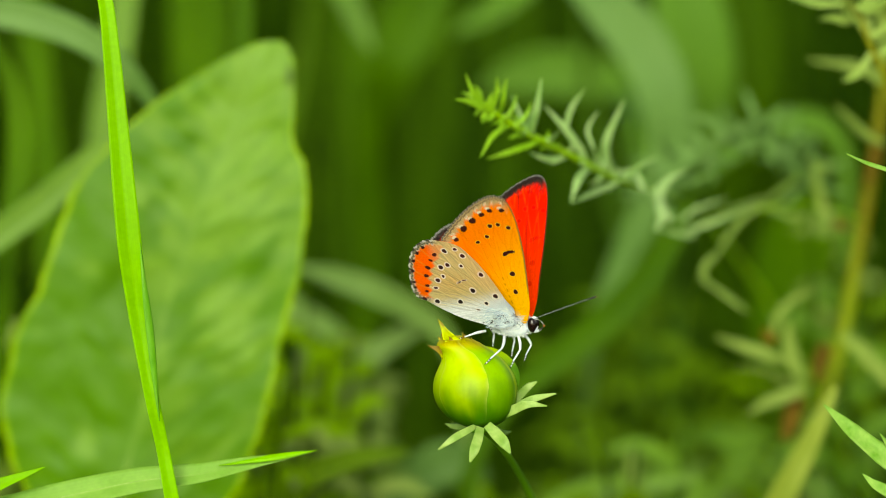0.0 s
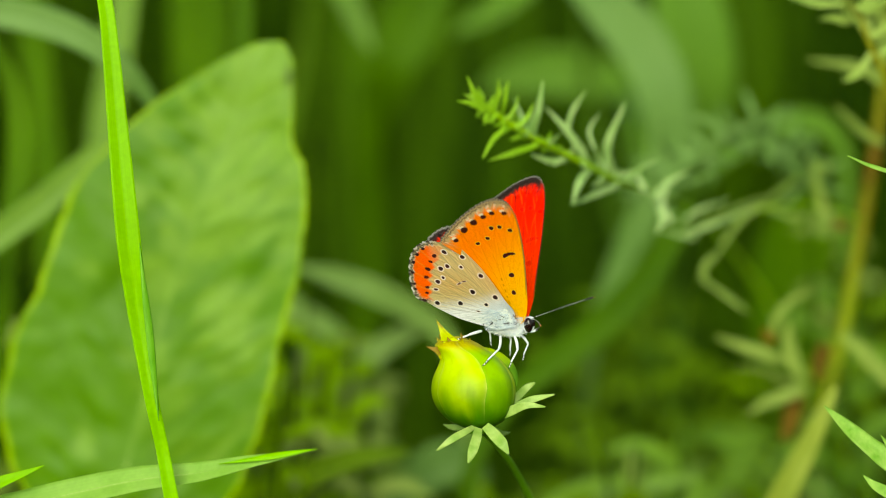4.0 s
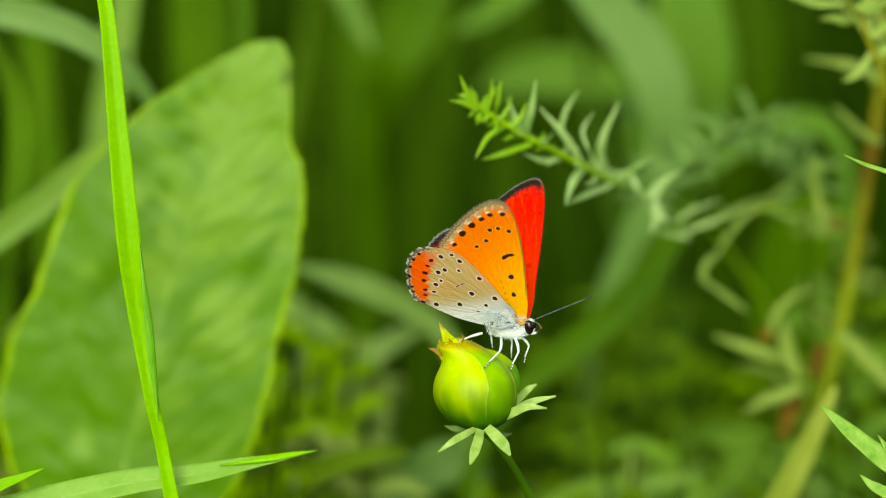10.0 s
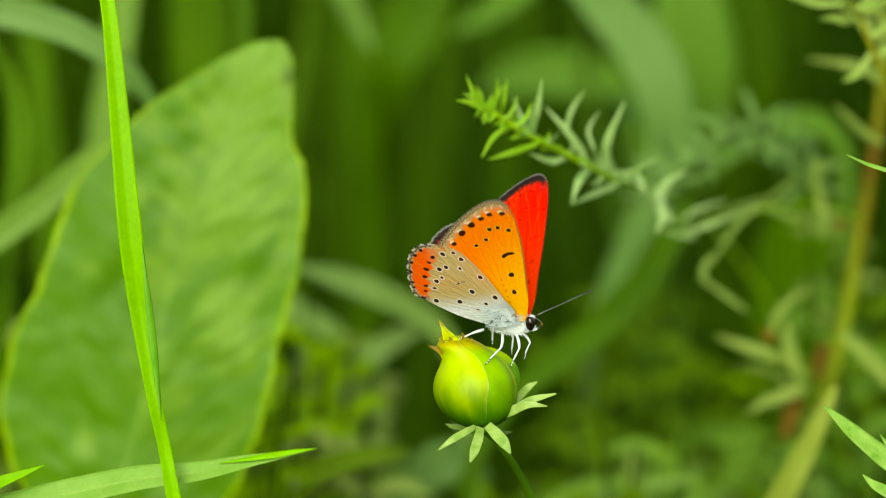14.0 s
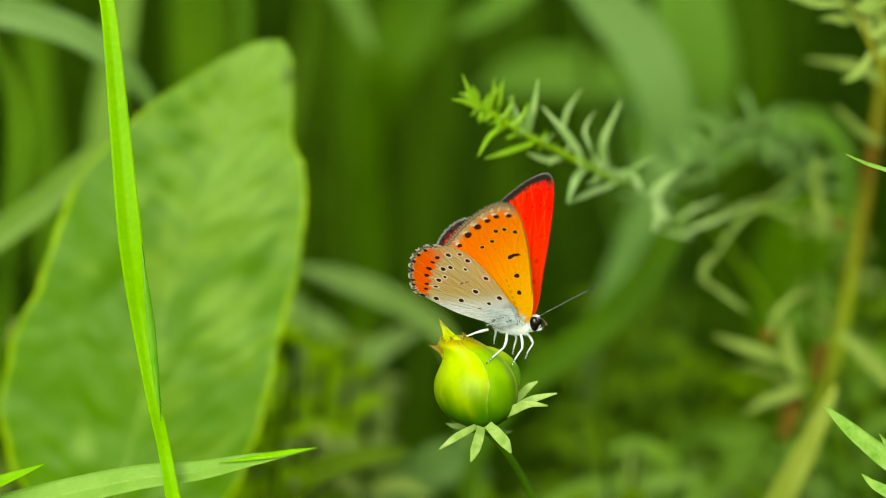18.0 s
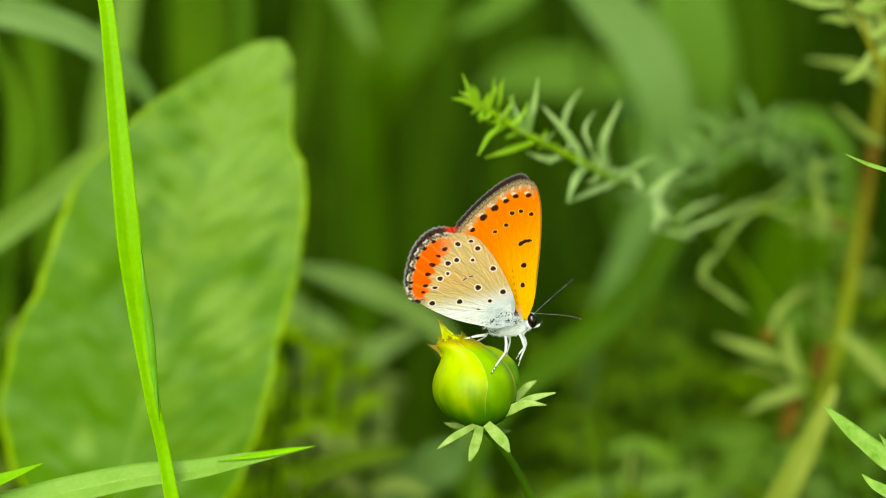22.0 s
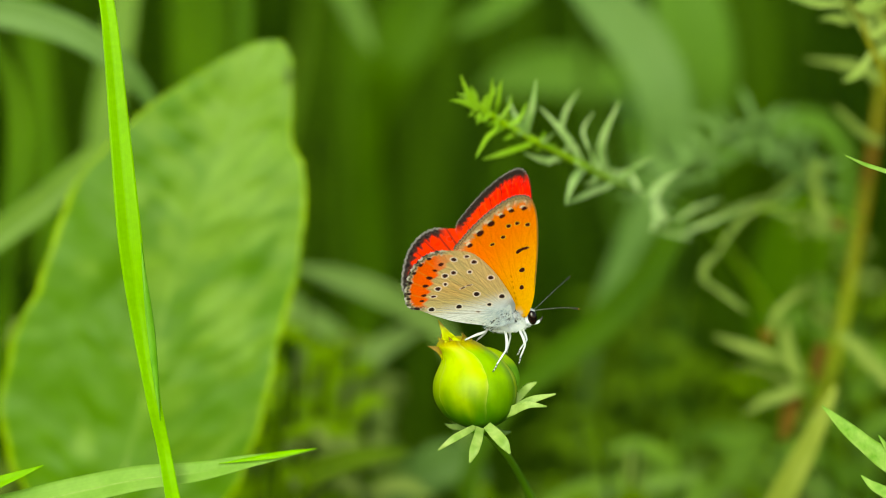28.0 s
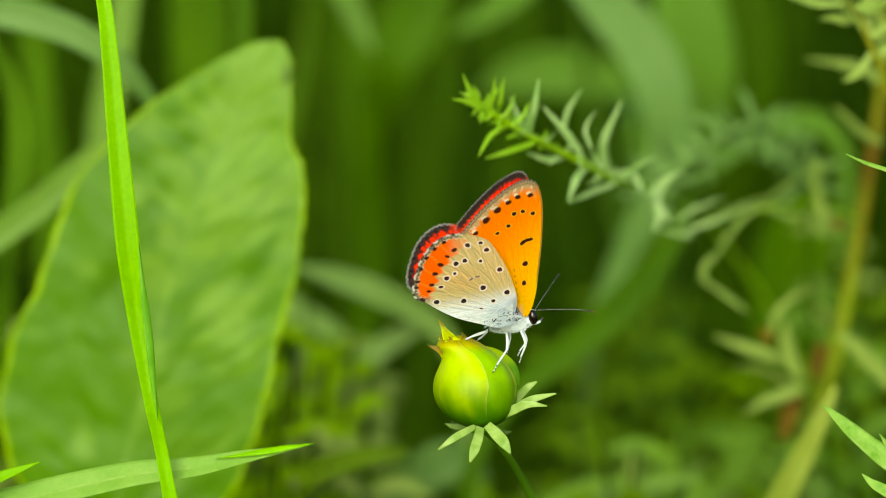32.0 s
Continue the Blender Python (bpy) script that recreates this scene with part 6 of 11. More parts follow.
far_blade("soft green blade under the sprig", [(0.05559, 0.22000, 0.36707), (0.06150, 0.22000, 0.37474), (0.06869, 0.22000, 0.37868), (0.07953, 0.22000, 0.38138), (0.08578, 0.22000, 0.37572), (0.08766, 0.22000, 0.35587)], (0.98, 4.9, 5.88, 4.9, 3.19, 2.45, 2.45, 2.45), DIM, [(0.120, 0.240, 0.12), (0.120, 0.240, -0.005)])


# ---- leafy herbs behind, low in the picture ----
def random_herb(seed, base, top, leaf_len, leaf_w, count, mat, label):
    rnd = random.Random(seed)
    t = thing("meadow_herb", label, "plant", "blurred herbs behind")
    b, e = Vector(base), Vector(top)
    midp = (b + e) / 2 + Vector((rnd.uniform(-0.02, 0.02), rnd.uniform(-0.02, 0.02), 0.01))
    line = spline([b, midp, e], 40)
    bm = bmesh.new()
    tube(bm, [b, midp, e], [1.2 * MM, 0.8 * MM, 0.4 * MM], 16, 6)
    part("stem", bm, SHADED_MEADOW, t)
    for k in range(count):
        f = 0.74 + 0.26 * k / count
        p = Vector(line[int(f * 40)])
        a = k * 2.4 + rnd.uniform(-0.3, 0.3)
        out = Vector((math.cos(a), math.sin(a), rnd.uniform(-0.1, 0.7)))
        L = leaf_len * rnd.uniform(0.6, 1.15)
        tip = p + out.normalized() * L + Vector((0, 0, -0.25 * L * rnd.random()))
        m = (p + tip) / 2 + Vector((0, 0, 0.18 * L))
        bm = bmesh.new()
        ribbon(bm, [p, m, tip], [leaf_w * 0.5 * MM, leaf_w * MM, 0.1 * MM], (0, -1, 0.6), 0.12, 8, 4)
        part("leaf", bm, mat, t)
    return t


random_herb(20, (0.05763, 0.29872, -0.00500), (0.06763, 0.28872, 0.28366), 0.0290792, 5.58965, 23, HERB, 'blurred dark green leafy herb')
random_herb(21, (0.06991, 0.20013, -0.00500), (0.06991, 0.19013, 0.31236), 0.0148297, 3.54898, 18, LUSH, 'blurred fresh green leafy herb')
random_herb(22, (0.05174, 0.20514, -0.00500), (0.04174, 0.19514, 0.33567), 0.0256989, 4.42853, 17, HERB, 'blurred dark green leafy herb')
random_herb(23, (0.01706, 0.18013, -0.00500), (0.02706, 0.17013, 0.31774), 0.0238792, 3.44345, 16, HERB, 'blurred dark green leafy herb')
random_herb(24, (0.03943, 0.33732, -0.00500), (0.03943, 0.32732, 0.29640), 0.0279585, 4.01257, 23, HERB, 'blurred dark green leafy herb')
random_herb(25, (0.08036, 0.18908, -0.00500), (0.07036, 0.17908, 0.32115), 0.0294969, 3.68908, 23, BROAD, 'blurred grey-green leafy herb')
random_herb(26, (0.02562, 0.18814, -0.00500), (0.03562, 0.17814, 0.33087), 0.0163312, 3.22799, 18, HERB, 'blurred dark green leafy herb')
random_herb(27, (0.06324, 0.28421, -0.00500), (0.06324, 0.27421, 0.29432), 0.0150564, 4.24373, 18, LUSH, 'blurred fresh green leafy herb')
random_herb(28, (0.03894, 0.18918, -0.00500), (0.02894, 0.17918, 0.32661), 0.0180989, 6.28654, 23, HERB, 'blurred dark green leafy herb')
random_herb(29, (0.07371, 0.30372, -0.00500), (0.08371, 0.29372, 0.31393), 0.019859, 5.02482, 16, HERB, 'blurred dark green leafy herb')
random_herb(30, (0.07737, 0.32847, -0.00500), (0.07737, 0.31847, 0.28006), 0.0159043, 3.8613, 22, BROAD, 'blurred grey-green leafy herb')
random_herb(31, (0.05340, 0.25314, -0.00500), (0.04340, 0.24314, 0.31317), 0.0264096, 3.37819, 21, HERB, 'blurred dark green leafy herb')
random_herb(32, (0.07881, 0.33232, -0.00500), (0.08881, 0.32232, 0.30589), 0.0154589, 4.19259, 20, LUSH, 'blurred fresh green leafy herb')
random_herb(33, (0.04339, 0.25221, -0.00500), (0.04339, 0.24221, 0.29037), 0.0189992, 4.1088, 17, HERB, 'blurred dark green leafy herb')
random_herb(34, (0.06804, 0.21139, -0.00500), (0.05804, 0.20139, 0.31098), 0.0217407, 5.52045, 16, YELLOWISH, 'blurred yellowish leafy herb')
random_herb(35, (0.04089, 0.20073, -0.00500), (0.05089, 0.19073, 0.32576), 0.0235034, 5.89203, 19, BROAD, 'blurred grey-green leafy herb')
random_herb(36, (0.03112, 0.26849, -0.00500), (0.03112, 0.25849, 0.28289), 0.0268266, 4.16965, 17, YELLOWISH, 'blurred yellowish leafy herb')
random_herb(37, (0.10139, 0.29840, -0.00500), (0.09139, 0.28840, 0.28865), 0.0157061, 4.52094, 17, BROAD, 'blurred grey-green leafy herb')
random_herb(38, (-0.04902, 0.34065, -0.00500), (-0.03902, 0.33065, 0.29688), 0.027636, 6.41603, 19, BROAD, 'blurred grey-green leafy herb')
random_herb(39, (-0.02260, 0.21038, -0.00500), (-0.02260, 0.20038, 0.33804), 0.0215213, 6.15651, 16, YELLOWISH, 'blurred yellowish leafy herb')
random_herb(40, (-0.02014, 0.24800, -0.00500), (-0.03014, 0.23800, 0.31185), 0.0194157, 3.31198, 18, YELLOWISH, 'blurred yellowish leafy herb')
random_herb(41, (-0.03819, 0.30304, -0.00500), (-0.02819, 0.29304, 0.31226), 0.02, 5.43109, 21, LUSH, 'blurred fresh green leafy herb')
random_herb(42, (-0.02964, 0.20769, -0.00500), (-0.02964, 0.19769, 0.31924), 0.021771, 5.69412, 21, LUSH, 'blurred fresh green leafy herb')
random_herb(43, (-0.01829, 0.19280, -0.00500), (-0.02829, 0.18280, 0.34136), 0.018, 4.66006, 22, LUSH, 'blurred fresh green leafy herb')
random_herb(44, (-0.03739, 0.30739, -0.00500), (-0.02739, 0.29739, 0.30506), 0.024359, 5.79169, 18, LUSH, 'blurred fresh green leafy herb')
random_herb(45, (-0.02213, 0.21890, -0.00500), (-0.02213, 0.20890, 0.30957), 0.0274861, 6.04469, 21, LUSH, 'blurred fresh green leafy herb')
random_herb(46, (-0.02240, 0.25463, -0.00500), (-0.03240, 0.24463, 0.31598), 0.0166588, 5.92817, 23, BROAD, 'blurred grey-green leafy herb')
random_herb(47, (-0.10870, 0.28298, -0.00500), (-0.09870, 0.27298, 0.32175), 0.0206661, 5.15873, 23, YELLOWISH, 'blurred yellowish leafy herb')
random_herb(48, (-0.08702, 0.27117, -0.00500), (-0.08702, 0.26117, 0.30867), 0.0263953, 5.22903, 21, HERB, 'blurred dark green leafy herb')
random_herb(49, (-0.08960, 0.26966, -0.00500), (-0.09960, 0.25966, 0.30128), 0.0168919, 5.65649, 17, HERB, 'blurred dark green leafy herb')
random_herb(50, (0.07948, 0.18708, -0.00500), (0.08948, 0.17708, 0.32608), 0.028269, 3.3879, 23, BROAD, 'blurred grey-green leafy herb')
random_herb(52, (0.10138, 0.22708, -0.00500), (0.09138, 0.21708, 0.34764), 0.0292337, 5.99549, 22, HERB, 'blurred dark green leafy herb')
random_herb(53, (0.08380, 0.27923, -0.00500), (0.09380, 0.26923, 0.35578), 0.0155171, 4.90827, 18, YELLOWISH, 'blurred yellowish leafy herb')
random_herb(54, (0.07826, 0.18680, -0.00500), (0.07826, 0.17680, 0.35778), 0.0205479, 4.97372, 20, BROAD, 'blurred grey-green leafy herb')
random_herb(57, (0.05674, 0.22936, -0.00500), (0.05674, 0.21936, 0.33553), 0.0209069, 3.79218, 18, HERB, 'blurred dark green leafy herb')
random_herb(59, (0.04517, 0.34303, -0.00500), (0.05517, 0.33303, 0.32159), 0.0218681, 4.00239, 19, HERB, 'blurred dark green leafy herb')
random_herb(63, (-0.02559, 0.11537, -0.00500), (-0.02559, 0.10537, 0.36185), 0.012, 3.4, 20, YELLOWISH, 'blurred yellowish leafy herb')
random_herb(66, (-0.02701, 0.11066, -0.00500), (-0.02701, 0.10066, 0.35410), 0.012, 3.4, 22, LUSH, 'blurred fresh green leafy herb')
random_herb(67, (-0.01196, 0.11585, -0.00500), (-0.02196, 0.10585, 0.34966), 0.012, 3.4, 22, YELLOWISH, 'blurred yellowish leafy herb')
random_herb(70, (0.03778, 0.12835, -0.00500), (0.02778, 0.11835, 0.34356), 0.016, 3.5, 20, HERB, 'blurred dark green leafy herb')
random_herb(72, (0.03482, 0.12741, -0.00500), (0.03482, 0.11741, 0.33913), 0.016, 3.5, 20, YELLOWISH, 'blurred yellowish leafy herb')
random_herb(73, (0.05431, 0.14249, -0.00500), (0.04431, 0.13249, 0.33792), 0.018, 4, 18, BROAD, 'blurred grey-green leafy herb')
random_herb(80, (-0.03466, 0.18000, -0.00500), (-0.02666, 0.17000, 0.35315), 0.013, 3.6, 24, LUSH, 'blurred fresh green leafy herb')
random_herb(81, (-0.02838, 0.17000, -0.00500), (-0.02038, 0.16000, 0.34908), 0.012, 3.4, 24, LUSH, 'blurred fresh green leafy herb')
random_herb(82, (-0.03928, 0.18000, -0.00500), (-0.03128, 0.17000, 0.34106), 0.013, 3.6, 24, LUSH, 'blurred fresh green leafy herb')
random_herb(83, (-0.03329, 0.18000, -0.00500), (-0.02529, 0.17000, 0.32474), 0.013, 4, 24, LUSH, 'blurred fresh green leafy herb')
random_herb(85, (-0.02129, 0.18000, -0.00500), (-0.01329, 0.17000, 0.35028), 0.011, 3.4, 24, YELLOWISH, 'blurred yellowish leafy herb')
random_herb(86, (-0.03022, 0.19000, -0.00500), (-0.02222, 0.18000, 0.33668), 0.01, 3.6, 24, LUSH, 'blurred fresh green leafy herb')
random_herb(87, (-0.04225, 0.18000, -0.00500), (-0.03425, 0.17000, 0.32943), 0.012, 3.8, 24, LUSH, 'blurred fresh green leafy herb')
random_herb(89, (0.00331, 0.20000, -0.00500), (0.01131, 0.19000, 0.31275), 0.012, 3.8, 24, LUSH, 'blurred fresh green leafy herb')
random_herb(90, (-0.02749, 0.14000, -0.00500), (-0.02149, 0.13000, 0.35145), 0.014, 4.2, 26, LUSH, 'blurred fresh green leafy herb')
random_herb(91, (-0.02216, 0.15000, -0.00500), (-0.01616, 0.14000, 0.35426), 0.014, 4.2, 26, LUSH, 'blurred fresh green leafy herb')
random_herb(93, (-0.02865, 0.13000, -0.00500), (-0.02265, 0.12000, 0.34152), 0.013, 4.2, 26, LUSH, 'blurred fresh green leafy herb')
random_herb(94, (-0.01983, 0.14000, -0.00500), (-0.01383, 0.13000, 0.34292), 0.013, 4.2, 26, YELLOWISH, 'blurred yellowish leafy herb')


# ---- the meadow around: countless blades and leaves ----
def meadow(name, label, seed, count, place, height, width, mat, lean=0.25, segs=5):
    rnd = np.random.RandomState(seed)
    co, faces = [], []
    for _ in range(count):
        x, y = place(rnd)
        if height[1] > 0.15 and abs(x) < 0.15 and -0.62 < y < 0.16:
            continue
        h = rnd.uniform(*height)
        w = rnd.uniform(*width)
        a = rnd.uniform(0, math.tau)
        b = a + math.pi / 2 + rnd.uniform(-0.5, 0.5)
        ln = h * lean * rnd.uniform(0.3, 1.8)
        base = len(co)
        for i in range(segs + 1):
            s = i / segs
            cx, cy = x + math.cos(b) * ln * s * s, y + math.sin(b) * ln * s * s
            z = h * s * (1 - 0.25 * s * lean) - 0.01
            hw = w / 2 * (1 - s ** 2.2) * (0.6 + 0.4 * min(1, s * 3)) + 1e-5
            dx, dy = math.cos(a) * hw, math.sin(a) * hw
            co += [(cx - dx, cy - dy, z), (cx + dx, cy + dy, z)]
        for i in range(segs):
            k = base + 2 * i
            faces.append((k, k + 1, k + 3, k + 2))
    me = bpy.data.meshes.new(name)
    me.from_pydata(co, [], faces)
    me.polygons.foreach_set("use_smooth", [True] * len(faces))
    me.materials.append(mat)
    ob = new(name, me)
    tagged(ob, label, "grass", kind="stuff")


def ring(lo, hi):
    """Places all round the bud between two distances, as thick on every side."""
    def place(r):
        a, d = r.uniform(0, math.tau), math.sqrt(lo * lo + (hi * hi - lo * lo) * r.rand())
        return d * math.cos(a), d * math.sin(a)
    return place


# meadow blades are coloured dark to stand for the shade between them
meadow("meadow_grass", "dense meadow grass coloured as in deep shade, out of focus", 3, 9000, ring(0.45, 1.15), (0.16, 0.37), (0.004, 0.011), SHADED_MEADOW)
meadow("meadow_grass", "tall meadow grass further back", 5, 24000, ring(1.0, 3.6), (0.25, 0.5), (0.005, 0.014), SHADED_MEADOW, segs=4)
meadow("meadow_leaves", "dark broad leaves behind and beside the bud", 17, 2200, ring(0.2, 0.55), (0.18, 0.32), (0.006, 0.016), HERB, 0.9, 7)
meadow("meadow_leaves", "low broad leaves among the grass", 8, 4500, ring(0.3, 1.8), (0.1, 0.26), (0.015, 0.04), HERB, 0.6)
meadow("meadow_grass", "low thatch of grass on the earth", 13, 16000, ring(0.0, 2.4), (0.05, 0.14), (0.004, 0.01), SHADED_MEADOW, 0.8, 3)
meadow("meadow_grass", "far meadow grass", 19, 30000, ring(3.2, 9.0), (0.3, 0.55), (0.02, 0.05), SHADED_MEADOW, 0.5, 3)


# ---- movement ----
def rows(table):
    return [(r[0], pose(*r[1:])) for r in table]


BODY_ROWS = [
    (0, 0.00880, -0.00120, 0.39031, -1.7, 2.5, -20.4), (0.5, 0.00894, -0.00126, 0.39042, -3.2, 3.0, -18.4), (1, 0.00906, -0.00126, 0.39049, -3.5, 3.1, -18.0),
    (1.5, 0.00901, -0.00126, 0.39046, -3.1, 3.0, -18.1), (2, 0.00883, -0.00127, 0.39040, -2.5, 3.1, -17.9), (2.5, 0.00874, -0.00126, 0.39037, -1.9, 3.0, -18.2),
    (3, 0.00858, -0.00125, 0.39031, -1.5, 2.9, -18.6), (3.5, 0.00830, -0.00130, 0.39034, -1.6, 3.3, -17.0), (5.5, 0.00825, -0.00131, 0.39030, -1.8, 3.3, -17.0),
    (6, 0.00839, -0.00132, 0.39034, -2.5, 3.4, -16.6), (6.5, 0.00848, -0.00134, 0.39037, -3.0, 3.5, -16.3), (7, 0.00856, -0.00133, 0.39037, -3.3, 3.4, -16.5),
    (7.5, 0.00858, -0.00134, 0.39038, -3.6, 3.5, -16.3), (8, 0.00845, -0.00136, 0.39032, -3.5, 3.5, -16.2), (8.5, 0.00837, -0.00133, 0.39013, -2.5, 3.1, -17.7),
    (9, 0.00858, -0.00124, 0.39026, -1.6, 2.7, -19.4), (9.5, 0.00845, -0.00127, 0.38996, -1.0, 2.6, -20.1), (10, 0.00837, -0.00133, 0.39005, -1.8, 3.0, -18.1),
    (10.5, 0.00833, -0.00147, 0.39024, -4.1, 4.1, -13.5), (11, 0.00830, -0.00154, 0.39031, -5.0, 4.6, -11.6), (11.5, 0.00831, -0.00145, 0.39033, -4.0, 4.1, -13.5),
    (12, 0.00834, -0.00134, 0.39035, -2.7, 3.5, -16.3), (12.5, 0.00842, -0.00126, 0.39034, -1.8, 3.0, -18.2), (13, 0.00849, -0.00119, 0.39042, -0.8, 2.7, -19.5),
    (13.5, 0.00853, -0.00116, 0.39041, -0.0, 2.5, -20.3), (14, 0.00854, -0.00117, 0.39050, -0.3, 2.7, -19.5), (14.5, 0.00869, -0.00119, 0.39052, -1.0, 2.8, -19.1),
    (16.5, 0.00882, -0.00122, 0.39033, 0.1, 2.9, -18.7), (17, 0.00888, -0.00119, 0.39041, 0.8, 2.8, -19.1), (17.5, 0.00896, -0.00119, 0.39043, 0.7, 2.9, -18.9),
    (18, 0.00909, -0.00117, 0.39051, 0.8, 2.8, -19.1), (18.5, 0.00914, -0.00110, 0.39068, 1.3, 2.7, -19.7), (19, 0.00903, -0.00113, 0.39068, 0.8, 2.8, -19.0),
    (19.5, 0.00891, -0.00126, 0.39054, -1.3, 3.4, -16.7), (20, 0.00888, -0.00146, 0.39048, -4.3, 4.3, -12.6), (20.5, 0.00903, -0.00176, 0.39019, -7.4, -4.3, -5.9),
    (21, 0.00882, -0.00187, 0.39032, -8.8, -3.6, -2.6), (21.5, 0.00869, -0.00185, 0.39042, -8.4, -3.6, -2.3), (22, 0.00853, -0.00183, 0.39048, -7.7, -3.5, -2.2),
    (22.5, 0.00845, -0.00180, 0.39060, -6.3, -3.4, -1.8), (23, 0.00842, -0.00176, 0.39070, -4.5, -3.4, -1.5), (23.5, 0.00847, -0.00172, 0.39076, -3.6, -3.5, -2.1),
    (24, 0.00850, -0.00170, 0.39075, -3.2, -3.6, -2.5), (24.5, 0.00849, -0.00169, 0.39078, -2.5, -3.5, -2.2), (25, 0.00853, -0.00167, 0.39084, -1.3, -3.5, -2.0),
    (25.5, 0.00856, -0.00162, 0.39091, 0.2, -3.5, -2.2), (27.5, 0.00863, -0.00161, 0.39100, 1.0, -3.4, -1.7), (28, 0.00854, -0.00164, 0.39091, -0.3, -3.5, -2.0),
    (28.5, 0.00847, -0.00161, 0.39096, -0.2, -3.5, -2.3), (29, 0.00851, -0.00157, 0.39111, 0.5, -3.5, -2.3), (29.5, 0.00859, -0.00157, 0.39116, 0.8, -3.5, -2.0),
    (30, 0.00860, -0.00159, 0.39117, -0.5, -3.5, -1.9), (30.5, 0.00859, -0.00165, 0.39097, -2.9, -3.5, -2.2), (31, 0.00865, -0.00169, 0.39091, -3.4, -3.5, -1.9),
    (31.5, 0.00872, -0.00175, 0.39089, -3.8, -3.2, -0.5), (32, 0.00861, -0.00184, 0.39093, -6.6, -2.9, 1.0),
]
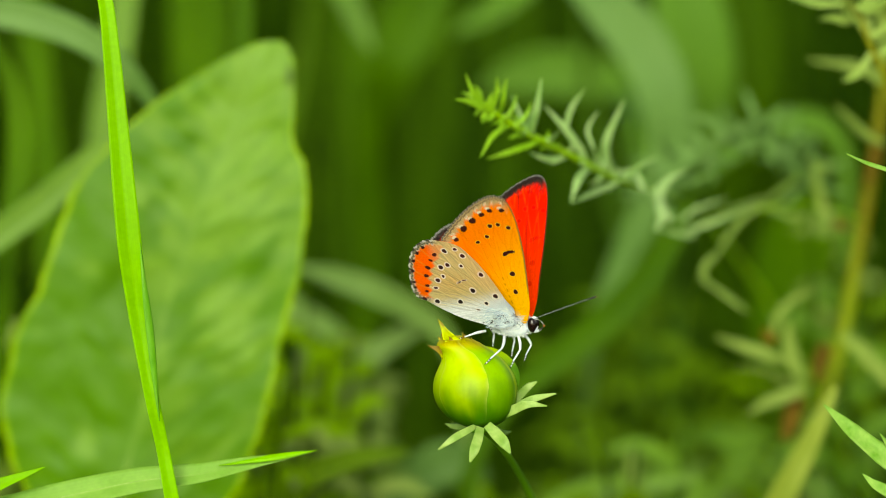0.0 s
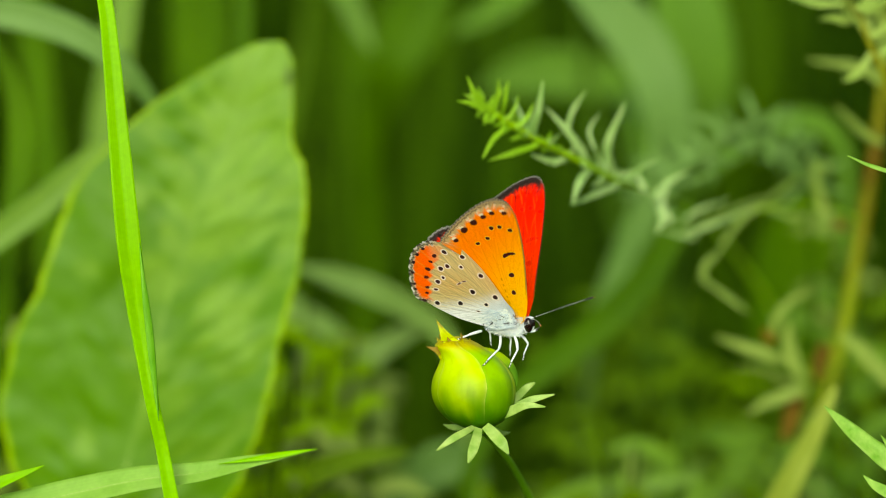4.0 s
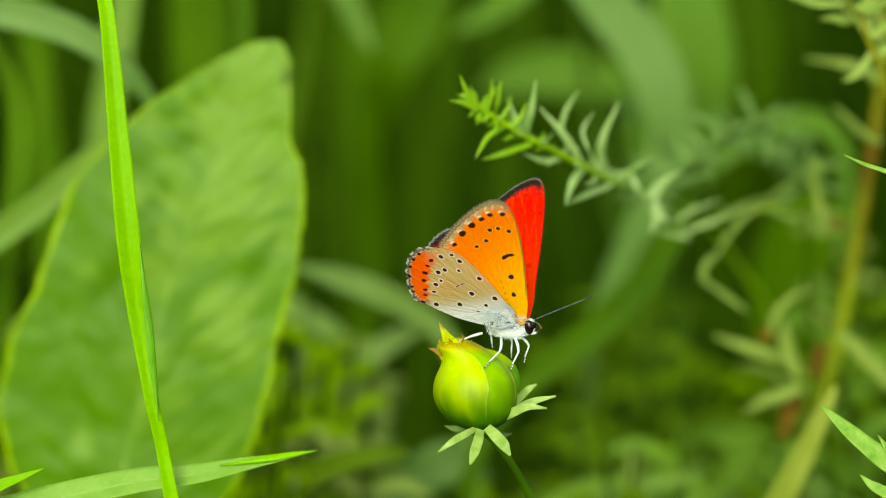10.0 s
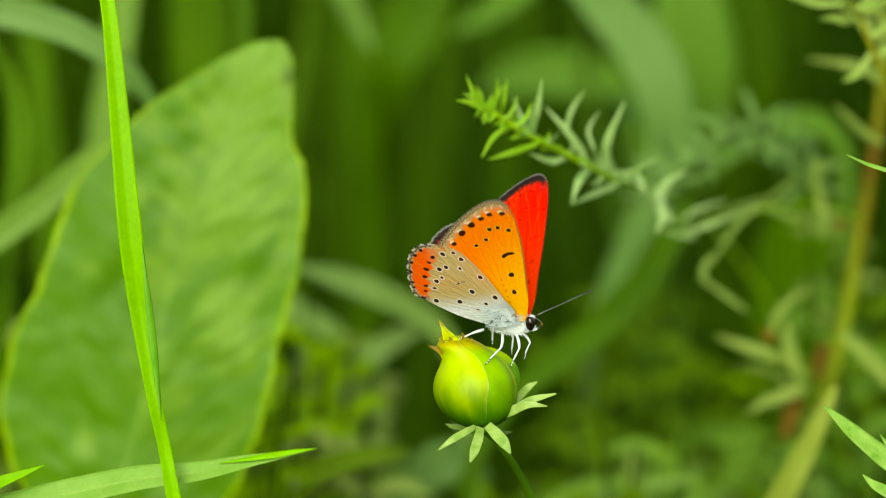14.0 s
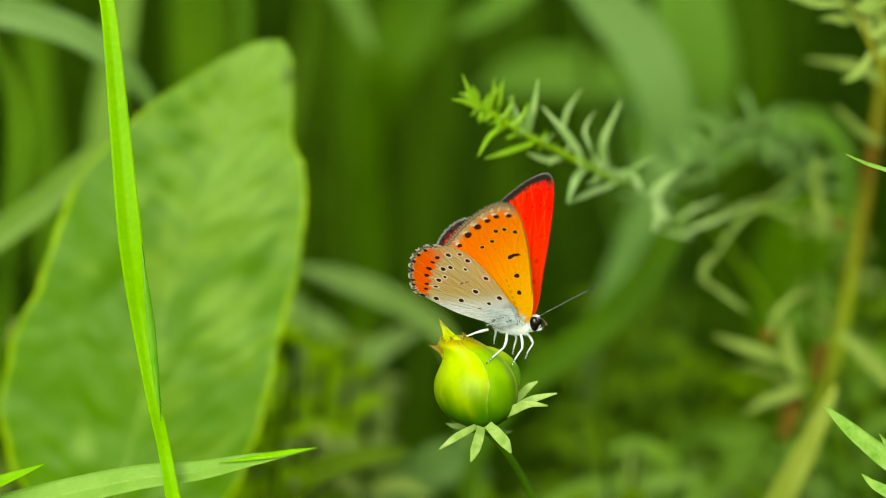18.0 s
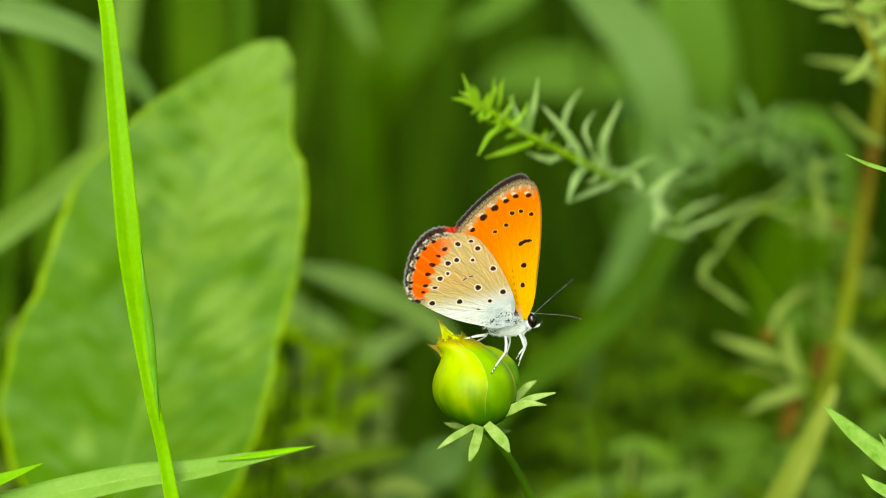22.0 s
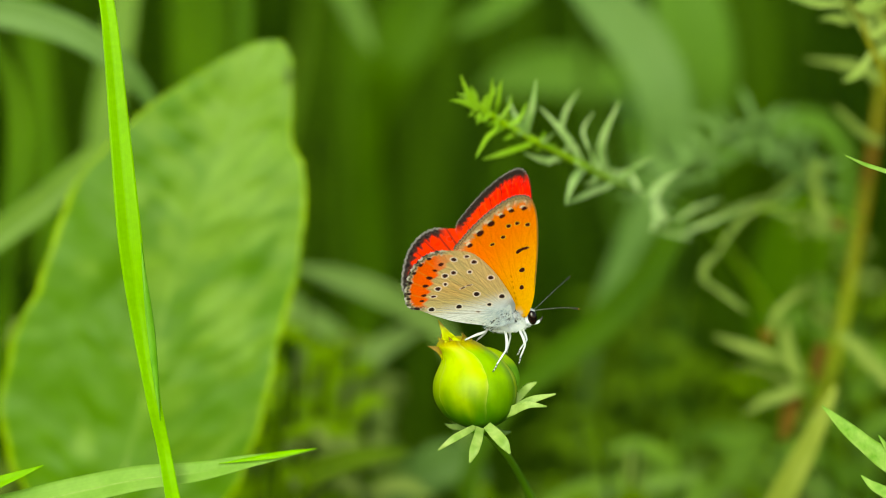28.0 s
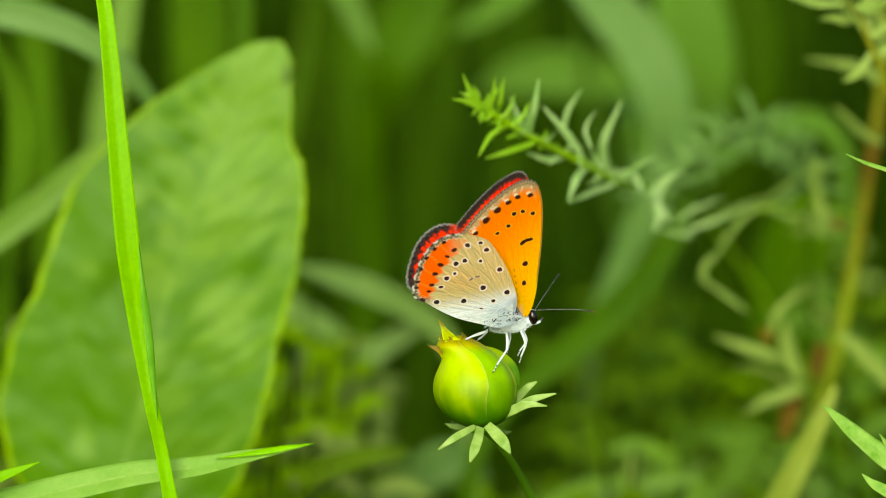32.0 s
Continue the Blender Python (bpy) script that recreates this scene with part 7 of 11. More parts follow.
RIGHT_FORE_ROWS = [
    (0, 0.00216, -0.00101, 0.00101, 23.8, -6.8, -2.0), (0.5, 0.00216, -0.00101, 0.00101, 21.4, -6.5, -3.0), (1, 0.00216, -0.00101, 0.00101, 21.7, -6.3, -3.0),
    (1.5, 0.00216, -0.00101, 0.00101, 21.3, -6.9, -1.5), (2, 0.00216, -0.00101, 0.00101, 22.6, -6.4, -1.3), (2.5, 0.00216, -0.00101, 0.00101, 23.2, -5.8, -1.4),
    (3, 0.00216, -0.00101, 0.00101, 24.3, -6.4, -0.9), (3.5, 0.00216, -0.00101, 0.00101, 25.6, -5.8, -2.0), (5.5, 0.00216, -0.00101, 0.00101, 25.1, -5.3, -2.3),
    (6, 0.00216, -0.00101, 0.00101, 24.8, -5.3, -3.6), (6.5, 0.00216, -0.00101, 0.00101, 24.4, -5.2, -4.0), (7, 0.00216, -0.00101, 0.00101, 24.2, -5.5, -4.3),
    (7.5, 0.00216, -0.00101, 0.00101, 24.0, -5.7, -3.3), (8, 0.00216, -0.00101, 0.00101, 22.8, -5.9, -2.2), (8.5, 0.00216, -0.00101, 0.00101, 23.9, -6.7, -0.6),
    (9, 0.00216, -0.00101, 0.00101, 24.7, -7.0, 1.1), (9.5, 0.00216, -0.00101, 0.00101, 23.9, -7.4, 2.6), (10, 0.00216, -0.00101, 0.00101, 24.5, -7.8, 1.6),
    (10.5, 0.00216, -0.00101, 0.00101, 20.5, -7.3, 1.0), (11, 0.00216, -0.00101, 0.00101, 20.4, -7.4, 0.4), (11.5, 0.00216, -0.00101, 0.00101, 20.5, -7.8, 2.8),
    (12, 0.00216, -0.00101, 0.00101, 21.3, -7.9, 4.6), (12.5, 0.00216, -0.00101, 0.00101, 22.0, -7.9, 5.7), (13, 0.00216, -0.00101, 0.00101, 23.8, -7.7, 5.2),
    (13.5, 0.00216, -0.00101, 0.00101, 25.6, -8.3, 4.6), (14, 0.00216, -0.00101, 0.00101, 25.1, -8.0, 4.0), (14.5, 0.00216, -0.00101, 0.00101, 23.8, -7.9, 2.9),
    (16.5, 0.00216, -0.00101, 0.00101, 24.0, -7.5, 6.6), (17, 0.00216, -0.00101, 0.00101, 24.7, -8.1, 7.4), (17.5, 0.00216, -0.00101, 0.00101, 24.3, -7.6, 5.9),
    (18, 0.00216, -0.00101, 0.00101, 25.1, -7.7, 6.0), (18.5, 0.00216, -0.00101, 0.00101, 26.9, -7.9, 6.7), (19, 0.00216, -0.00101, 0.00101, 27.3, -8.5, 6.9),
    (19.5, 0.00216, -0.00101, 0.00101, 23.7, -8.2, 5.7), (20, 0.00216, -0.00101, 0.00101, 23.2, -8.5, 2.6), (20.5, 0.00216, -0.00101, 0.00101, 20.0, 2.1, 2.7),
    (21, 0.00216, -0.00101, 0.00101, 20.2, 2.5, 2.3), (21.5, 0.00216, -0.00101, 0.00101, 20.0, 1.6, 3.8), (22, 0.00216, -0.00101, 0.00101, 19.4, 0.9, 6.2),
    (22.5, 0.00216, -0.00101, 0.00101, 20.7, 0.1, 7.4), (23, 0.00216, -0.00101, 0.00101, 22.2, -1.0, 9.1), (23.5, 0.00216, -0.00101, 0.00101, 21.6, -1.5, 9.9),
    (24, 0.00216, -0.00101, 0.00101, 21.9, -1.7, 10.5), (24.5, 0.00216, -0.00101, 0.00101, 21.8, -1.9, 11.1), (25, 0.00216, -0.00101, 0.00101, 23.7, -2.6, 10.4),
    (25.5, 0.00216, -0.00101, 0.00101, 25.3, -2.8, 10.0), (27.5, 0.00216, -0.00101, 0.00101, 26.8, -4.2, 9.5), (28, 0.00216, -0.00101, 0.00101, 24.8, -4.1, 10.4),
    (28.5, 0.00216, -0.00101, 0.00101, 25.4, -4.3, 10.5), (29, 0.00216, -0.00101, 0.00101, 27.2, -4.9, 10.6), (29.5, 0.00216, -0.00101, 0.00101, 27.5, -5.1, 10.2),
    (30, 0.00216, -0.00101, 0.00101, 27.1, -5.0, 9.6), (30.5, 0.00216, -0.00101, 0.00101, 21.2, -3.9, 9.4), (31, 0.00216, -0.00101, 0.00101, 21.8, -4.3, 9.9),
    (31.5, 0.00216, -0.00101, 0.00101, 22.9, -4.2, 11.1), (32, 0.00216, -0.00101, 0.00101, 21.4, -3.0, 11.8),
]
RIGHT_HIND_ROWS = [
    (0, 0.00270, -0.00351, 0.00157, 23.7, -8.4, -12.5), (0.5, 0.00258, -0.00353, 0.00162, 21.2, -8.6, -15.0), (1, 0.00259, -0.00354, 0.00157, 21.4, -8.3, -15.5),
    (1.5, 0.00263, -0.00352, 0.00160, 21.6, -8.6, -16.4), (2, 0.00273, -0.00349, 0.00156, 21.8, -8.7, -16.6), (2.5, 0.00279, -0.00348, 0.00153, 22.7, -8.4, -15.8),
    (3, 0.00283, -0.00345, 0.00159, 24.1, -8.8, -15.0), (3.5, 0.00289, -0.00347, 0.00142, 23.2, -9.3, -16.2), (5.5, 0.00297, -0.00341, 0.00160, 23.4, -9.6, -15.9),
    (6, 0.00287, -0.00344, 0.00159, 23.6, -9.4, -16.6), (6.5, 0.00288, -0.00343, 0.00165, 22.9, -9.7, -16.4), (7, 0.00288, -0.00343, 0.00166, 22.8, -9.9, -15.9),
    (7.5, 0.00289, -0.00343, 0.00165, 23.5, -9.4, -15.3), (8, 0.00293, -0.00341, 0.00171, 23.3, -9.4, -13.9), (8.5, 0.00298, -0.00337, 0.00178, 26.3, -9.2, -12.4),
    (9, 0.00298, -0.00338, 0.00172, 27.0, -9.1, -12.1), (9.5, 0.00302, -0.00333, 0.00184, 27.9, -9.2, -11.9), (10, 0.00301, -0.00335, 0.00183, 29.2, -9.4, -13.4),
    (10.5, 0.00294, -0.00343, 0.00165, 23.6, -8.7, -14.1), (11, 0.00294, -0.00345, 0.00162, 23.0, -8.9, -16.3), (11.5, 0.00301, -0.00341, 0.00166, 24.0, -8.7, -14.9),
    (12, 0.00308, -0.00338, 0.00165, 24.9, -8.6, -12.7), (12.5, 0.00308, -0.00336, 0.00169, 25.3, -9.3, -11.6), (13, 0.00306, -0.00334, 0.00176, 27.1, -10.4, -11.0),
    (13.5, 0.00299, -0.00337, 0.00171, 29.1, -10.5, -12.6), (14, 0.00295, -0.00345, 0.00145, 27.6, -7.3, -12.2), (14.5, 0.00292, -0.00347, 0.00138, 26.9, -5.3, -11.2),
    (16.5, 0.00285, -0.00345, 0.00156, 27.9, -6.9, -8.3), (17, 0.00286, -0.00343, 0.00165, 29.6, -7.6, -8.4), (17.5, 0.00284, -0.00346, 0.00156, 28.1, -5.7, -7.5),
    (18, 0.00281, -0.00349, 0.00147, 29.0, -4.1, -6.3), (18.5, 0.00286, -0.00350, 0.00140, 31.3, -3.8, -6.6), (19, 0.00288, -0.00350, 0.00133, 31.6, -4.0, -7.1),
    (19.5, 0.00279, -0.00352, 0.00133, 27.0, -5.2, -7.0), (20, 0.00258, -0.00356, 0.00130, 25.2, -6.3, -7.4), (20.5, 0.00241, -0.00359, 0.00122, 17.9, 2.2, -3.4),
    (21, 0.00229, -0.00361, 0.00117, 18.3, 2.4, 1.0), (21.5, 0.00233, -0.00360, 0.00117, 15.9, 0.7, 3.3), (22, 0.00242, -0.00360, 0.00119, 14.6, -0.5, 4.8),
    (22.5, 0.00245, -0.00361, 0.00113, 17.4, 0.3, 2.9), (23, 0.00251, -0.00360, 0.00116, 21.4, 1.0, 2.2), (23.5, 0.00254, -0.00360, 0.00116, 20.1, 0.1, 2.1),
    (24, 0.00257, -0.00359, 0.00124, 20.5, -1.4, 2.4), (24.5, 0.00258, -0.00357, 0.00135, 21.1, -2.1, 3.4), (25, 0.00254, -0.00358, 0.00135, 23.4, -2.6, 1.4),
    (25.5, 0.00258, -0.00356, 0.00146, 26.4, -3.7, -0.4), (27.5, 0.00237, -0.00359, 0.00138, 29.8, -0.9, -0.0), (28, 0.00243, -0.00358, 0.00141, 26.7, -2.9, 0.9),
    (28.5, 0.00247, -0.00356, 0.00148, 27.2, -4.2, 0.6), (29, 0.00244, -0.00355, 0.00152, 30.0, -4.9, 0.1), (29.5, 0.00236, -0.00357, 0.00146, 30.8, -3.6, -0.2),
    (30, 0.00234, -0.00359, 0.00134, 29.2, -3.1, 0.5), (30.5, 0.00238, -0.00358, 0.00141, 20.6, -4.2, 4.1), (31, 0.00233, -0.00358, 0.00138, 20.9, -4.9, 3.9),
    (31.5, 0.00224, -0.00361, 0.00118, 22.2, -1.9, 5.5), (32, 0.00221, -0.00364, 0.00085, 19.3, 1.5, 10.1),
]
LEFT_FORE_ROWS = [
    (0, 0.00216, 0.00101, 0.00101, -23.8, -6.8, 2.0), (0.5, 0.00216, 0.00101, 0.00101, -21.4, -6.5, 3.0), (1, 0.00216, 0.00101, 0.00101, -21.7, -6.3, 3.0),
    (1.5, 0.00216, 0.00101, 0.00101, -21.3, -6.9, 1.5), (2, 0.00216, 0.00101, 0.00101, -22.6, -6.4, 1.3), (2.5, 0.00216, 0.00101, 0.00101, -23.2, -5.8, 1.4),
    (3, 0.00216, 0.00101, 0.00101, -24.3, -6.4, 0.9), (3.5, 0.00216, 0.00101, 0.00101, -25.6, -5.8, 2.0), (5.5, 0.00216, 0.00101, 0.00101, -25.1, -5.3, 2.3),
    (6, 0.00216, 0.00101, 0.00101, -24.8, -5.3, 3.6), (6.5, 0.00216, 0.00101, 0.00101, -24.4, -5.2, 4.0), (7, 0.00216, 0.00101, 0.00101, -24.2, -5.5, 4.3),
    (7.5, 0.00216, 0.00101, 0.00101, -24.0, -5.7, 3.3), (8, 0.00216, 0.00101, 0.00101, -22.8, -5.9, 2.2), (8.5, 0.00216, 0.00101, 0.00101, -23.9, -6.7, 0.6),
    (9, 0.00216, 0.00101, 0.00101, -24.7, -7.0, -1.1), (9.5, 0.00216, 0.00101, 0.00101, -23.9, -7.4, -2.6), (10, 0.00216, 0.00101, 0.00101, -24.5, -7.8, -1.6),
    (10.5, 0.00216, 0.00101, 0.00101, -20.5, -7.3, -1.0), (11, 0.00216, 0.00101, 0.00101, -20.4, -7.4, -0.4), (11.5, 0.00216, 0.00101, 0.00101, -20.5, -7.8, -2.8),
    (12, 0.00216, 0.00101, 0.00101, -21.3, -7.9, -4.6), (12.5, 0.00216, 0.00101, 0.00101, -22.0, -7.9, -5.7), (13, 0.00216, 0.00101, 0.00101, -23.8, -7.7, -5.2),
    (13.5, 0.00216, 0.00101, 0.00101, -25.6, -8.3, -4.6), (14, 0.00216, 0.00101, 0.00101, -25.1, -8.0, -4.0), (14.5, 0.00216, 0.00101, 0.00101, -23.8, -7.9, -2.9),
    (16.5, 0.00216, 0.00101, 0.00101, -24.0, -7.5, -6.6), (17, 0.00216, 0.00101, 0.00101, -24.7, -8.1, -7.4), (17.5, 0.00216, 0.00101, 0.00101, -24.3, -7.6, -5.9),
    (18, 0.00216, 0.00101, 0.00101, -25.1, -7.7, -6.0), (18.5, 0.00216, 0.00101, 0.00101, -26.9, -7.9, -6.7), (19, 0.00216, 0.00101, 0.00101, -27.3, -8.5, -6.9),
    (19.5, 0.00216, 0.00101, 0.00101, -23.7, -8.2, -5.7), (20, 0.00216, 0.00101, 0.00101, -23.2, -8.5, -2.6), (20.5, 0.00173, 0.00096, 0.00103, -20.0, 2.1, -2.7),
    (21, 0.00173, 0.00098, 0.00103, -20.2, 2.5, -2.3), (21.5, 0.00173, 0.00099, 0.00103, -20.0, 1.6, -3.8), (22, 0.00173, 0.00099, 0.00103, -19.4, 0.9, -6.2),
    (22.5, 0.00173, 0.00099, 0.00103, -20.7, 0.1, -7.4), (23, 0.00216, 0.00101, 0.00101, -22.2, -1.0, -9.1), (23.5, 0.00216, 0.00101, 0.00101, -21.6, -1.5, -9.9),
    (24, 0.00216, 0.00101, 0.00101, -21.9, -1.7, -10.5), (24.5, 0.00216, 0.00101, 0.00101, -21.8, -1.9, -11.1), (25, 0.00216, 0.00101, 0.00101, -23.7, -2.6, -10.4),
    (25.5, 0.00216, 0.00101, 0.00101, -25.3, -2.8, -10.0), (27.5, 0.00216, 0.00101, 0.00101, -26.8, -4.2, -9.5), (28, 0.00216, 0.00101, 0.00101, -24.8, -4.1, -10.4),
    (28.5, 0.00216, 0.00101, 0.00101, -25.4, -4.3, -10.5), (29, 0.00216, 0.00101, 0.00101, -27.2, -4.9, -10.6), (29.5, 0.00216, 0.00101, 0.00101, -27.5, -5.1, -10.2),
    (30, 0.00216, 0.00101, 0.00101, -27.1, -5.0, -9.6), (30.5, 0.00216, 0.00101, 0.00101, -21.2, -3.9, -9.4), (31, 0.00216, 0.00101, 0.00101, -21.8, -4.3, -9.9),
    (31.5, 0.00216, 0.00101, 0.00101, -22.9, -4.2, -11.1), (32, 0.00216, 0.00101, 0.00101, -21.4, -3.0, -11.8),
]
LEFT_HIND_ROWS = [
    (0, 0.00216, 0.00302, 0.00184, -23.7, -8.4, 12.5), (0.5, 0.00219, 0.00301, 0.00200, -21.2, -8.6, 15.0), (1, 0.00223, 0.00301, 0.00197, -21.4, -8.3, 15.5),
    (1.5, 0.00226, 0.00303, 0.00198, -21.6, -8.6, 16.4), (2, 0.00238, 0.00306, 0.00189, -21.8, -8.7, 16.6), (2.5, 0.00241, 0.00307, 0.00182, -22.7, -8.4, 15.8),
    (3, 0.00242, 0.00309, 0.00185, -24.1, -8.8, 15.0), (3.5, 0.00259, 0.00308, 0.00168, -23.2, -9.3, 16.2), (5.5, 0.00268, 0.00315, 0.00188, -23.4, -9.6, 15.9),
    (6, 0.00261, 0.00311, 0.00192, -23.6, -9.4, 16.6), (6.5, 0.00264, 0.00312, 0.00203, -22.9, -9.7, 16.4), (7, 0.00263, 0.00312, 0.00206, -22.8, -9.9, 15.9),
    (7.5, 0.00266, 0.00312, 0.00207, -23.5, -9.4, 15.3), (8, 0.00270, 0.00314, 0.00213, -23.3, -9.4, 13.9), (8.5, 0.00263, 0.00317, 0.00211, -26.3, -9.2, 12.4),
    (9, 0.00251, 0.00317, 0.00198, -27.0, -9.1, 12.1), (9.5, 0.00250, 0.00321, 0.00205, -27.9, -9.2, 11.9), (10, 0.00264, 0.00320, 0.00211, -29.2, -9.4, 13.4),
    (10.5, 0.00291, 0.00312, 0.00212, -23.6, -8.7, 14.1), (11, 0.00306, 0.00309, 0.00217, -23.0, -8.9, 16.3), (11.5, 0.00299, 0.00314, 0.00213, -24.0, -8.7, 14.9),
    (12, 0.00284, 0.00318, 0.00200, -24.9, -8.6, 12.7), (12.5, 0.00271, 0.00320, 0.00196, -25.3, -9.3, 11.6), (13, 0.00259, 0.00321, 0.00196, -27.1, -10.4, 11.0),
    (13.5, 0.00245, 0.00317, 0.00185, -29.1, -10.5, 12.6), (14, 0.00247, 0.00310, 0.00161, -27.6, -7.3, 12.2), (14.5, 0.00248, 0.00308, 0.00160, -26.9, -5.3, 11.2),
    (16.5, 0.00243, 0.00310, 0.00169, -27.9, -6.9, 8.3), (17, 0.00242, 0.00312, 0.00173, -29.6, -7.6, 8.4), (17.5, 0.00241, 0.00309, 0.00164, -28.1, -5.7, 7.5),
    (18, 0.00237, 0.00306, 0.00155, -29.0, -4.1, 6.3), (18.5, 0.00237, 0.00305, 0.00144, -31.3, -3.8, 6.6), (19, 0.00244, 0.00305, 0.00140, -31.6, -4.0, 7.1),
    (19.5, 0.00253, 0.00304, 0.00158, -27.0, -5.2, 7.0), (20, 0.00262, 0.00298, 0.00180, -25.2, -6.3, 7.4), (20.5, 0.00108, 0.00261, 0.00107, -17.9, 2.2, 3.4),
    (21, 0.00119, 0.00267, 0.00110, -18.3, 2.4, -1.0), (21.5, 0.00125, 0.00268, 0.00107, -15.9, 0.7, -3.3), (22, 0.00135, 0.00268, 0.00104, -14.6, -0.5, -4.8),
    (22.5, 0.00141, 0.00268, 0.00088, -17.4, 0.3, -2.9), (23, 0.00149, 0.00268, 0.00079, -21.4, 1.0, -2.2), (23.5, 0.00148, 0.00266, 0.00073, -20.1, 0.1, -2.1),
    (24, 0.00148, 0.00266, 0.00078, -20.5, -1.4, -2.4), (24.5, 0.00151, 0.00268, 0.00084, -21.1, -2.1, -3.4), (25, 0.00149, 0.00267, 0.00076, -23.4, -2.6, -1.4),
    (25.5, 0.00151, 0.00267, 0.00076, -26.4, -3.7, 0.4), (27.5, 0.00134, 0.00264, 0.00063, -29.8, -0.9, 0.0), (28, 0.00138, 0.00266, 0.00075, -26.7, -2.9, -0.9),
    (28.5, 0.00139, 0.00267, 0.00081, -27.2, -4.2, -0.6), (29, 0.00136, 0.00267, 0.00080, -30.0, -4.9, -0.1), (29.5, 0.00131, 0.00265, 0.00072, -30.8, -3.6, 0.2),
    (30, 0.00130, 0.00265, 0.00069, -29.2, -3.1, -0.5), (30.5, 0.00132, 0.00268, 0.00093, -20.6, -4.2, -4.1), (31, 0.00129, 0.00268, 0.00094, -20.9, -4.9, -3.9),
    (31.5, 0.00130, 0.00268, 0.00075, -22.2, -1.9, -5.5), (32, 0.00137, 0.00269, 0.00061, -19.3, 1.5, -10.1),
]
